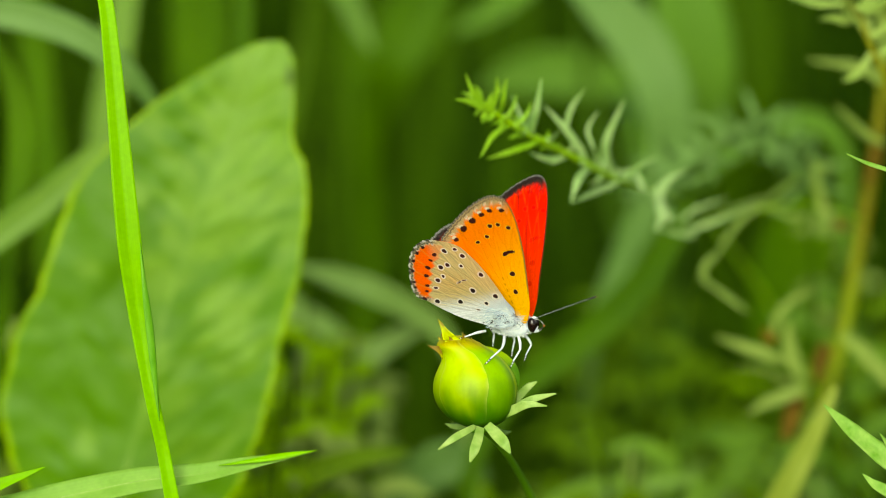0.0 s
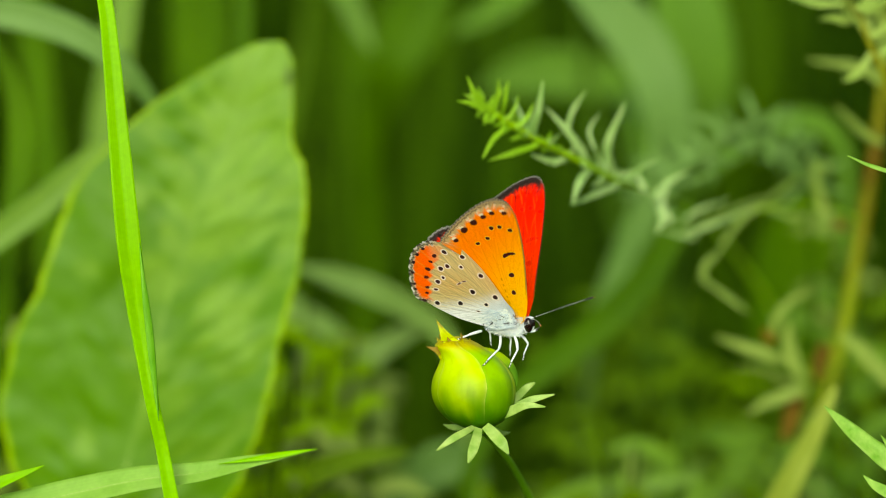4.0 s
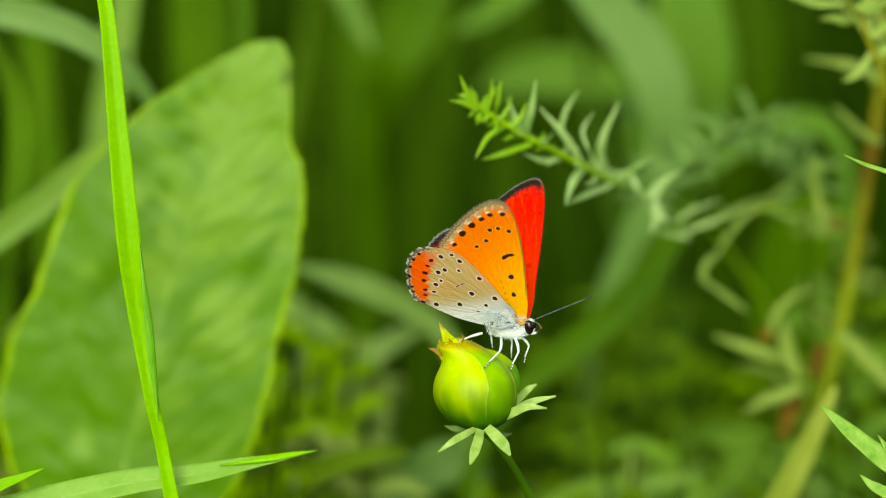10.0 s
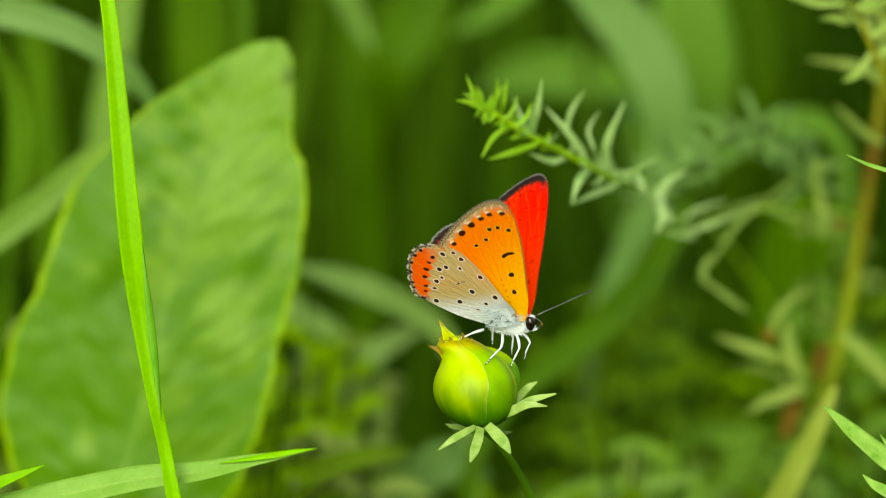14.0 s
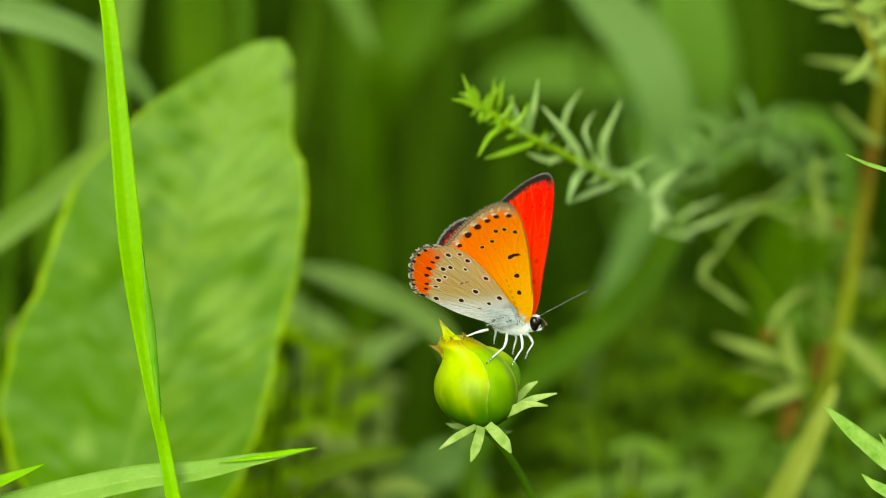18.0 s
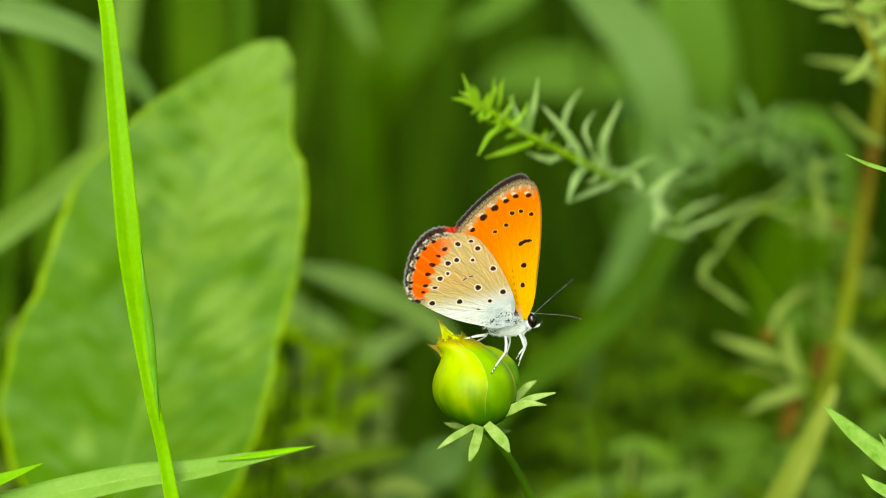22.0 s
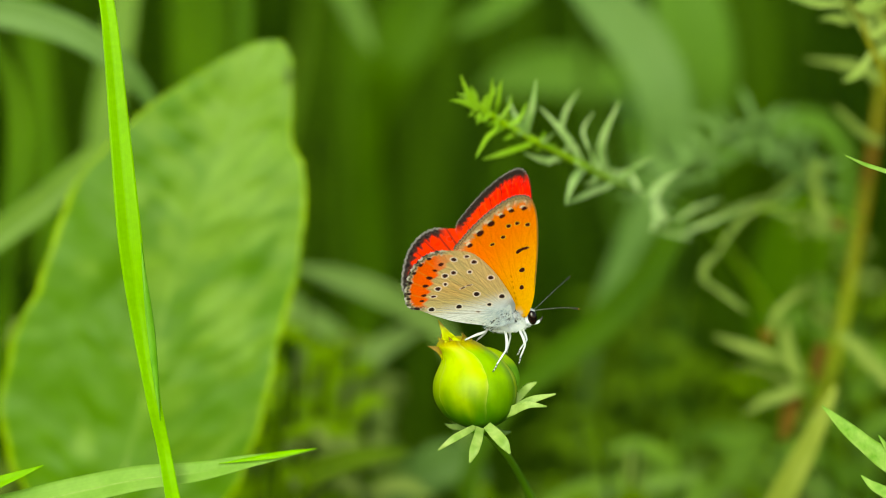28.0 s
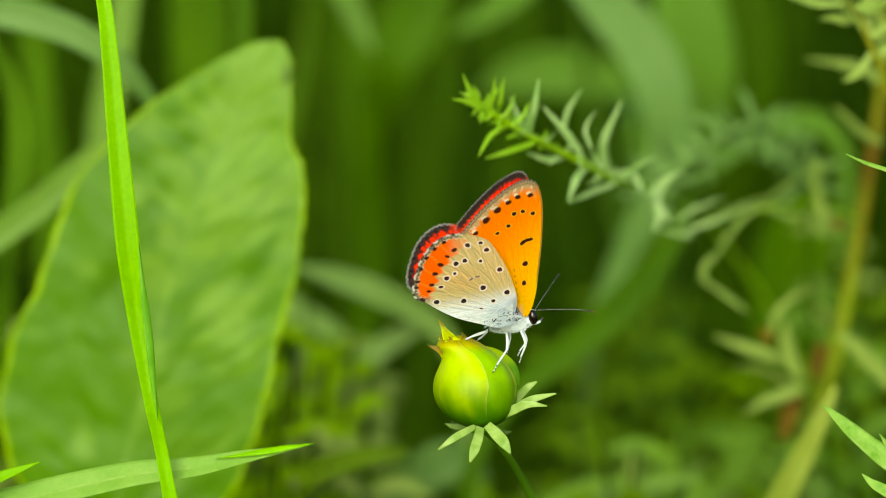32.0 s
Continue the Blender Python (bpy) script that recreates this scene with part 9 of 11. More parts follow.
MID_FAR_LEG = [
    (0, -0.00040, 0.00100, -0.00120, 0.0, -0.0, 0.0), (0.5, -0.00040, 0.00100, -0.00120, 4.3, -2.1, 0.4), (1, -0.00040, 0.00100, -0.00120, 5.0, -2.5, 0.5),
    (1.5, -0.00040, 0.00100, -0.00120, 4.4, -2.9, 0.5), (2, -0.00040, 0.00100, -0.00120, 4.0, -4.3, 0.5), (2.5, -0.00040, 0.00100, -0.00120, 2.6, -3.7, 0.4),
    (3, -0.00040, 0.00100, -0.00120, 1.7, -3.9, 0.3), (3.5, -0.00040, 0.00100, -0.00120, 2.8, -5.9, 0.4), (5.5, -0.00040, 0.00100, -0.00120, 4.0, -8.6, 0.5),
    (6, -0.00040, 0.00100, -0.00120, 5.0, -7.8, 0.5), (6.5, -0.00040, 0.00100, -0.00120, 5.9, -7.4, 0.6), (7, -0.00040, 0.00100, -0.00120, 6.3, -6.9, 0.6),
    (7.5, -0.00040, 0.00100, -0.00120, 6.7, -6.7, 0.6), (8, -0.00040, 0.00100, -0.00120, 6.7, -7.1, 0.6), (8.5, -0.00040, 0.00100, -0.00120, 4.8, -6.9, 0.5),
    (9, -0.00040, 0.00100, -0.00120, 1.1, -3.5, 0.3), (9.5, -0.00040, 0.00100, -0.00120, 1.1, -5.5, 0.3), (10, -0.00040, 0.00100, -0.00120, 3.6, -8.0, 0.5),
    (10.5, -0.00040, 0.00100, -0.00120, 10.0, -12.2, 0.5), (11, -0.00040, 0.00100, -0.00120, 12.7, -13.9, 0.4), (11.5, -0.00040, 0.00100, -0.00120, 10.0, -11.9, 0.5),
    (12, -0.00040, 0.00100, -0.00120, 6.2, -9.4, 0.6), (12.5, -0.00040, 0.00100, -0.00120, 3.4, -7.2, 0.5), (13, -0.00040, 0.00100, -0.00120, 0.5, -5.3, 0.3),
    (13.5, -0.00040, 0.00100, -0.00120, -1.3, -4.5, 0.2), (14, -0.00040, 0.00100, -0.00120, -0.5, -5.0, 0.2), (14.5, -0.00040, 0.00100, -0.00120, 0.4, -3.9, 0.2),
    (16.5, -0.00040, 0.00100, -0.00120, -2.3, -0.4, -0.2), (17, -0.00040, 0.00100, -0.00120, -3.9, 0.7, -0.4), (17.5, -0.00040, 0.00100, -0.00120, -3.9, 1.5, -0.5),
    (18, -0.00040, 0.00100, -0.00120, -4.4, 2.2, -0.6), (18.5, -0.00040, 0.00100, -0.00120, -5.7, 2.2, -0.8), (19, -0.00040, 0.00100, -0.00120, -4.3, 1.1, -0.5),
    (19.5, -0.00040, 0.00100, -0.00120, 0.7, -0.1, 0.1), (20, -0.00040, 0.00100, -0.00120, 8.4, -1.9, 0.8), (20.5, -0.00040, 0.00100, -0.00120, 9.5, 23.6, 1.7),
    (21, -0.00040, 0.00100, -0.00120, 15.7, 16.8, 2.9), (21.5, -0.00040, 0.00100, -0.00120, 14.7, 14.1, 2.5), (22, -0.00040, 0.00100, -0.00120, 13.2, 11.9, 2.0),
    (22.5, -0.00040, 0.00100, -0.00120, 10.4, 10.5, 1.4), (23, -0.00040, 0.00100, -0.00120, 7.1, 9.7, 0.8), (23.5, -0.00040, 0.00100, -0.00120, 4.8, 10.4, 0.4),
    (24, -0.00040, 0.00100, -0.00120, 3.7, 10.0, 0.2), (24.5, -0.00040, 0.00100, -0.00120, 2.7, 9.2, 0.0), (25, -0.00040, 0.00100, -0.00120, 0.7, 9.7, -0.4),
    (25.5, -0.00040, 0.00100, -0.00120, -2.1, 10.2, -0.9), (27.5, -0.00040, 0.00100, -0.00120, -3.1, 11.1, -1.2), (28, -0.00040, 0.00100, -0.00120, -1.2, 10.4, -0.7),
    (28.5, -0.00040, 0.00100, -0.00120, -1.6, 10.1, -0.8), (29, -0.00040, 0.00100, -0.00120, -2.8, 11.1, -1.1), (29.5, -0.00040, 0.00100, -0.00120, -3.2, 12.2, -1.3),
    (30, -0.00040, 0.00100, -0.00120, -1.0, 12.1, -0.8), (30.5, -0.00040, 0.00100, -0.00120, 3.0, 11.3, 0.0), (31, -0.00040, 0.00100, -0.00120, 4.1, 11.8, 0.2),
    (31.5, -0.00040, 0.00100, -0.00120, 5.7, 12.3, 0.5), (32, -0.00040, 0.00100, -0.00120, 11.3, 9.5, 1.5),
]
FORE_FAR_LEG = [
    (0, 0.00130, 0.00080, -0.00110, 0.0, -0.0, 0.0), (0.5, 0.00130, 0.00080, -0.00110, 2.7, -1.7, 0.5), (1, 0.00130, 0.00080, -0.00110, 3.2, -2.0, 0.6),
    (1.5, 0.00130, 0.00080, -0.00110, 2.7, -2.3, 0.6), (2, 0.00130, 0.00080, -0.00110, 2.2, -3.5, 0.7), (2.5, 0.00130, 0.00080, -0.00110, 1.2, -3.1, 0.5),
    (3, 0.00130, 0.00080, -0.00110, 0.6, -3.2, 0.5), (3.5, 0.00130, 0.00080, -0.00110, 0.9, -4.8, 0.7), (5.5, 0.00130, 0.00080, -0.00110, 2.0, -7.3, 1.0),
    (6, 0.00130, 0.00080, -0.00110, 2.7, -6.5, 1.0), (6.5, 0.00130, 0.00080, -0.00110, 3.3, -6.0, 1.0), (7, 0.00130, 0.00080, -0.00110, 3.7, -5.7, 1.0),
    (7.5, 0.00130, 0.00080, -0.00110, 4.0, -5.4, 1.0), (8, 0.00130, 0.00080, -0.00110, 4.0, -5.7, 1.0), (8.5, 0.00130, 0.00080, -0.00110, 2.9, -5.9, 1.0),
    (9, 0.00130, 0.00080, -0.00110, 0.7, -3.0, 0.4), (9.5, 0.00130, 0.00080, -0.00110, 0.7, -4.9, 0.7), (10, 0.00130, 0.00080, -0.00110, 2.1, -6.9, 1.0),
    (10.5, 0.00130, 0.00080, -0.00110, 5.5, -10.0, 1.5), (11, 0.00130, 0.00080, -0.00110, 6.9, -11.3, 1.6), (11.5, 0.00130, 0.00080, -0.00110, 5.4, -9.7, 1.5),
    (12, 0.00130, 0.00080, -0.00110, 3.5, -7.8, 1.2), (12.5, 0.00130, 0.00080, -0.00110, 1.9, -6.2, 0.9), (13, 0.00130, 0.00080, -0.00110, 0.1, -4.5, 0.6),
    (13.5, 0.00130, 0.00080, -0.00110, -1.1, -3.9, 0.4), (14, 0.00130, 0.00080, -0.00110, -0.7, -4.3, 0.5), (14.5, 0.00130, 0.00080, -0.00110, -0.1, -3.3, 0.4),
    (16.5, 0.00130, 0.00080, -0.00110, -2.8, -0.2, -0.3), (17, 0.00130, 0.00080, -0.00110, -4.0, 0.8, -0.7), (17.5, 0.00130, 0.00080, -0.00110, -4.2, 1.5, -0.8),
    (18, 0.00130, 0.00080, -0.00110, -4.5, 2.2, -0.9), (18.5, 0.00130, 0.00080, -0.00110, -5.2, 2.1, -1.1), (19, 0.00130, 0.00080, -0.00110, -4.3, 1.2, -0.8),
    (19.5, 0.00130, 0.00080, -0.00110, -1.0, 0.5, -0.2), (20, 0.00130, 0.00080, -0.00110, 4.0, -0.5, 0.6), (20.5, 0.00130, 0.00080, -0.00110, -1.9, 29.4, -4.3),
    (21, 0.00130, 0.00080, -0.00110, 3.0, 25.4, -2.0), (21.5, 0.00130, 0.00080, -0.00110, 2.7, 23.1, -1.9), (22, 0.00130, 0.00080, -0.00110, 1.8, 21.0, -2.0),
    (22.5, 0.00130, 0.00080, -0.00110, -0.3, 19.5, -2.4), (23, 0.00130, 0.00080, -0.00110, -2.9, 18.5, -3.1), (23.5, 0.00130, 0.00080, -0.00110, -4.5, 18.6, -3.6),
    (24, 0.00130, 0.00080, -0.00110, -5.1, 18.1, -3.7), (24.5, 0.00130, 0.00080, -0.00110, -6.0, 17.3, -3.8), (25, 0.00130, 0.00080, -0.00110, -7.7, 17.5, -4.3),
    (25.5, 0.00130, 0.00080, -0.00110, -10.0, 17.6, -5.0), (27.5, 0.00130, 0.00080, -0.00110, -10.9, 18.2, -5.4), (28, 0.00130, 0.00080, -0.00110, -9.1, 17.8, -4.8),
    (28.5, 0.00130, 0.00080, -0.00110, -9.3, 17.4, -4.8), (29, 0.00130, 0.00080, -0.00110, -10.4, 18.1, -5.2), (29.5, 0.00130, 0.00080, -0.00110, -10.9, 19.2, -5.6),
    (30, 0.00130, 0.00080, -0.00110, -9.0, 19.2, -5.0), (30.5, 0.00130, 0.00080, -0.00110, -5.6, 19.0, -4.0), (31, 0.00130, 0.00080, -0.00110, -4.7, 19.6, -3.8),
    (31.5, 0.00130, 0.00080, -0.00110, -3.7, 20.4, -3.6), (32, 0.00130, 0.00080, -0.00110, 1.3, 18.7, -1.9),
]
NEAR_ANTENNA = [
    (0, 0.00320, -0.00030, 0.00135, 0.0, 18.3, -60.5), (0.5, 0.00320, -0.00030, 0.00135, 0.0, 19.6, -62.7), (1, 0.00320, -0.00030, 0.00135, 0.0, 19.9, -63.2), (1.5, 0.00320, -0.00030, 0.00135, 0.0, 19.6, -63.0),
    (2, 0.00320, -0.00030, 0.00135, 0.0, 19.0, -63.2), (2.5, 0.00320, -0.00030, 0.00135, 0.0, 18.4, -62.8), (3, 0.00320, -0.00030, 0.00135, 0.0, 18.0, -62.3), (3.5, 0.00320, -0.00030, 0.00135, 0.0, 18.1, -64.0),
    (5.5, 0.00320, -0.00030, 0.00135, 0.0, 18.3, -64.0), (6, 0.00320, -0.00030, 0.00135, 0.0, 18.9, -64.4), (6.5, 0.00320, -0.00030, 0.00135, 0.0, 19.4, -64.8), (7, 0.00320, -0.00030, 0.00135, 0.0, 19.7, -64.6),
    (7.5, 0.00320, -0.00030, 0.00135, 0.0, 20.0, -64.8), (8, 0.00320, -0.00030, 0.00135, 0.0, 19.9, -64.9), (8.5, 0.00320, -0.00030, 0.00135, 0.0, 18.9, -63.3), (9, 0.00320, -0.00030, 0.00135, 0.0, 18.2, -61.5),
    (9.5, 0.00320, -0.00030, 0.00135, 0.0, 17.6, -60.7), (10, 0.00320, -0.00030, 0.00135, 0.0, 18.3, -62.8), (10.5, 0.00320, -0.00030, 0.00135, 0.0, 20.4, -67.7), (11, 0.00320, -0.00030, 0.00135, 0.0, 21.4, -69.7),
    (11.5, 0.00320, -0.00030, 0.00135, 0.0, 20.4, -67.7), (12, 0.00320, -0.00030, 0.00135, 0.0, 19.1, -64.8), (12.5, 0.00320, -0.00030, 0.00135, 0.0, 18.3, -62.7), (13, 0.00320, -0.00030, 0.00135, 0.0, 17.4, -61.3),
    (13.5, 0.00320, -0.00030, 0.00135, 0.0, 16.8, -60.5), (14, 0.00320, -0.00030, 0.00135, 0.0, 17.0, -61.3), (14.5, 0.00320, -0.00030, 0.00135, 0.0, 17.6, -61.8), (16.5, 0.00320, -0.00030, 0.00135, 0.0, 16.6, -62.2),
    (17, 0.00320, -0.00030, 0.00135, 0.0, 15.9, -61.7), (17.5, 0.00320, -0.00030, 0.00135, 0.0, 16.0, -61.9), (18, 0.00320, -0.00030, 0.00135, 0.0, 16.0, -61.7), (18.5, 0.00320, -0.00030, 0.00135, 0.0, 15.6, -61.1),
    (19, 0.00320, -0.00030, 0.00135, 0.0, 16.0, -61.8), (19.5, 0.00320, -0.00030, 0.00135, 0.0, 17.8, -64.4), (20, 0.00320, -0.00030, 0.00135, 0.0, 20.7, -68.7), (20.5, 0.00320, -0.00030, 0.00135, 8.5, 30.9, -49.2),
    (21, 0.00320, -0.00030, 0.00135, 9.2, 30.7, -47.3), (21.5, 0.00320, -0.00030, 0.00135, 9.1, 29.1, -44.0), (22, 0.00320, -0.00030, 0.00135, 8.9, 26.5, -41.8), (22.5, 0.00320, -0.00030, 0.00135, 8.9, 23.9, -41.5),
    (23, 0.00320, -0.00030, 0.00135, 8.9, 20.8, -41.9), (23.5, 0.00320, -0.00030, 0.00135, 8.8, 19.7, -41.0), (24, 0.00320, -0.00030, 0.00135, 8.7, 19.0, -40.7), (24.5, 0.00320, -0.00030, 0.00135, 8.8, 17.8, -40.8),
    (25, 0.00320, -0.00030, 0.00135, 8.9, 16.5, -41.1), (25.5, 0.00320, -0.00030, 0.00135, 8.9, 15.6, -41.6), (27.5, 0.00320, -0.00030, 0.00135, 9.2, 14.2, -43.0), (28, 0.00320, -0.00030, 0.00135, 9.0, 14.9, -42.6),
    (28.5, 0.00320, -0.00030, 0.00135, 8.9, 15.2, -42.4), (29, 0.00320, -0.00030, 0.00135, 8.9, 15.1, -42.4), (29.5, 0.00320, -0.00030, 0.00135, 9.0, 14.6, -43.0), (30, 0.00320, -0.00030, 0.00135, 8.9, 15.4, -43.3),
    (30.5, 0.00320, -0.00030, 0.00135, 8.6, 15.7, -43.0), (31, 0.00320, -0.00030, 0.00135, 8.6, 16.1, -43.1), (31.5, 0.00320, -0.00030, 0.00135, 8.5, 17.7, -41.2), (32, 0.00320, -0.00030, 0.00135, 8.2, 24.1, -31.3),
]
FAR_ANTENNA = [
    (0, 0.00320, 0.00030, 0.00135, 0.0, -9.2, -5.3), (0.5, 0.00320, 0.00030, 0.00135, 1.7, -9.7, -7.5), (1, 0.00320, 0.00030, 0.00135, 1.9, -10.0, -8.0), (1.5, 0.00320, 0.00030, 0.00135, 1.6, -9.9, -7.9),
    (2, 0.00320, 0.00030, 0.00135, 1.4, -9.3, -8.0), (2.5, 0.00320, 0.00030, 0.00135, 0.9, -8.8, -7.7), (3, 0.00320, 0.00030, 0.00135, 0.6, -8.5, -7.3), (3.5, 0.00320, 0.00030, 0.00135, 0.8, -8.1, -9.3),
    (5.5, 0.00320, 0.00030, 0.00135, 1.4, -8.0, -9.4), (6, 0.00320, 0.00030, 0.00135, 2.0, -8.3, -9.9), (6.5, 0.00320, 0.00030, 0.00135, 2.5, -8.6, -10.1), (7, 0.00320, 0.00030, 0.00135, 2.8, -9.0, -9.9),
    (7.5, 0.00320, 0.00030, 0.00135, 3.1, -9.0, -10.2), (8, 0.00320, 0.00030, 0.00135, 3.3, -8.6, -10.3), (8.5, 0.00320, 0.00030, 0.00135, 2.8, -8.7, -8.6), (9, 0.00320, 0.00030, 0.00135, 0.9, -8.9, -6.8),
    (9.5, 0.00320, 0.00030, 0.00135, 1.9, -8.7, -5.6), (10, 0.00320, 0.00030, 0.00135, 3.0, -8.8, -7.8), (10.5, 0.00320, 0.00030, 0.00135, 6.1, -8.8, -12.7), (11, 0.00320, 0.00030, 0.00135, 7.8, -8.8, -14.6),
    (11.5, 0.00320, 0.00030, 0.00135, 6.9, -8.8, -12.3), (12, 0.00320, 0.00030, 0.00135, 5.4, -8.9, -9.1), (12.5, 0.00320, 0.00030, 0.00135, 4.5, -9.3, -6.9), (13, 0.00320, 0.00030, 0.00135, 3.3, -9.5, -5.3),
    (13.5, 0.00320, 0.00030, 0.00135, 2.6, -9.1, -4.2), (14, 0.00320, 0.00030, 0.00135, 2.9, -9.2, -5.1), (14.5, 0.00320, 0.00030, 0.00135, 3.8, -9.7, -5.3), (16.5, 0.00320, 0.00030, 0.00135, 4.2, -10.6, -4.8),
    (17, 0.00320, 0.00030, 0.00135, 3.5, -10.3, -4.0), (17.5, 0.00320, 0.00030, 0.00135, 3.8, -10.7, -4.1), (18, 0.00320, 0.00030, 0.00135, 3.7, -10.8, -3.7), (18.5, 0.00320, 0.00030, 0.00135, 2.5, -10.7, -3.2),
    (19, 0.00320, 0.00030, 0.00135, 3.3, -10.7, -4.1), (19.5, 0.00320, 0.00030, 0.00135, 5.6, -12.8, -9.1), (20, 0.00320, 0.00030, 0.00135, 8.8, -15.3, -16.6), (20.5, 0.00320, 0.00030, 0.00135, 5.7, -2.4, -3.9),
    (21, 0.00320, 0.00030, 0.00135, 9.6, -4.0, -6.1), (21.5, 0.00320, 0.00030, 0.00135, 10.8, -4.7, -5.2), (22, 0.00320, 0.00030, 0.00135, 11.8, -5.5, -4.0), (22.5, 0.00320, 0.00030, 0.00135, 11.0, -5.4, -3.1),
    (23, 0.00320, 0.00030, 0.00135, 9.9, -5.1, -1.7), (23.5, 0.00320, 0.00030, 0.00135, 8.8, -4.7, -0.9), (24, 0.00320, 0.00030, 0.00135, 8.4, -4.6, -0.4), (24.5, 0.00320, 0.00030, 0.00135, 7.7, -4.1, -0.7),
    (25, 0.00320, 0.00030, 0.00135, 6.5, -3.5, -0.5), (25.5, 0.00320, 0.00030, 0.00135, 5.0, -2.8, 0.1), (27.5, 0.00320, 0.00030, 0.00135, 4.2, -2.3, -0.1), (28, 0.00320, 0.00030, 0.00135, 5.4, -2.9, -0.5),
    (28.5, 0.00320, 0.00030, 0.00135, 5.1, -2.7, -0.5), (29, 0.00320, 0.00030, 0.00135, 4.2, -2.2, -0.3), (29.5, 0.00320, 0.00030, 0.00135, 4.0, -2.3, 0.5), (30, 0.00320, 0.00030, 0.00135, 5.1, -2.9, 0.8),
    (30.5, 0.00320, 0.00030, 0.00135, 7.8, -4.6, 1.0), (31, 0.00320, 0.00030, 0.00135, 8.6, -5.1, 1.5), (31.5, 0.00320, 0.00030, 0.00135, 9.2, -6.0, 3.6), (32, 0.00320, 0.00030, 0.00135, 11.6, -7.7, 4.3),
]
BUD_SWAY = [
    (0, 0.00000, 0.00000, 0.00000, 0, 0, 0), (0.5, 0.00022, 0.00004, 0.00018, 0, 0, 0), (1, 0.00036, 0.00006, 0.00026, 0, 0, 0), (1.5, 0.00033, 0.00004, 0.00021, 0, 0, 0),
    (2, 0.00022, 0.00003, 0.00013, 0, 0, 0), (2.5, 0.00011, 0.00001, 0.00005, 0, 0, 0), (3, -0.00003, -0.00001, -0.00006, 0, 0, 0), (3.5, -0.00022, -0.00002, -0.00011, 0, 0, 0),
    (5.5, -0.00011, -0.00002, -0.00011, 0, 0, 0), (6, -0.00003, -0.00002, -0.00008, 0, 0, 0), (6.5, 0.00003, -0.00001, -0.00003, 0, 0, 0), (7, 0.00008, 0.00000, 0.00000, 0, 0, 0),
    (7.5, 0.00008, 0.00000, 0.00000, 0, 0, 0), (8, -0.00003, -0.00002, -0.00008, 0, 0, 0), (8.5, -0.00008, -0.00003, -0.00016, 0, 0, 0), (9, -0.00003, -0.00004, -0.00019, 0, 0, 0),
    (9.5, -0.00003, -0.00006, -0.00030, 0, 0, 0), (10, 0.00000, -0.00006, -0.00030, 0, 0, 0), (10.5, 0.00008, -0.00003, -0.00014, 0, 0, 0), (11, 0.00008, -0.00001, -0.00003, 0, 0, 0),
    (11.5, 0.00003, 0.00000, 0.00000, 0, 0, 0), (12, 0.00000, 0.00000, 0.00000, 0, 0, 0), (12.5, 0.00000, 0.00000, 0.00000, 0, 0, 0), (13, 0.00000, -0.00001, -0.00003, 0, 0, 0),
    (13.5, 0.00000, -0.00001, -0.00006, 0, 0, 0), (14, 0.00003, -0.00001, -0.00003, 0, 0, 0), (14.5, 0.00011, 0.00000, 0.00000, 0, 0, 0), (16.5, 0.00000, -0.00002, -0.00011, 0, 0, 0),
    (17, 0.00000, -0.00002, -0.00008, 0, 0, 0), (17.5, 0.00003, -0.00001, -0.00003, 0, 0, 0), (18, 0.00011, 0.00001, 0.00003, 0, 0, 0), (18.5, 0.00017, 0.00002, 0.00008, 0, 0, 0),
    (19, 0.00011, 0.00002, 0.00008, 0, 0, 0), (19.5, 0.00003, 0.00001, 0.00003, 0, 0, 0), (20, 0.00000, 0.00001, 0.00003, 0, 0, 0), (20.5, 0.00000, 0.00002, 0.00008, 0, 0, 0),
    (21, 0.00000, 0.00002, 0.00011, 0, 0, 0), (21.5, -0.00003, 0.00002, 0.00011, 0, 0, 0), (22, -0.00008, 0.00002, 0.00011, 0, 0, 0), (22.5, -0.00011, 0.00002, 0.00011, 0, 0, 0),
    (23, -0.00011, 0.00002, 0.00011, 0, 0, 0), (23.5, -0.00008, 0.00002, 0.00008, 0, 0, 0), (24, -0.00003, 0.00001, 0.00003, 0, 0, 0), (24.5, 0.00000, 0.00000, 0.00000, 0, 0, 0),
    (25, 0.00000, 0.00000, 0.00000, 0, 0, 0), (25.5, 0.00000, 0.00000, 0.00000, 0, 0, 0), (27.5, 0.00000, 0.00000, 0.00000, 0, 0, 0), (28, -0.00003, -0.00001, -0.00006, 0, 0, 0),
    (28.5, -0.00008, -0.00000, -0.00000, 0, 0, 0), (29, -0.00011, 0.00002, 0.00011, 0, 0, 0), (29.5, -0.00011, 0.00004, 0.00018, 0, 0, 0), (30, -0.00008, 0.00004, 0.00018, 0, 0, 0),
    (30.5, -0.00003, 0.00003, 0.00013, 0, 0, 0), (31, 0.00000, 0.00002, 0.00008, 0, 0, 0), (31.5, 0.00000, 0.00001, 0.00003, 0, 0, 0), (32, 0.00000, 0.00000, 0.00000, 0, 0, 0),
]
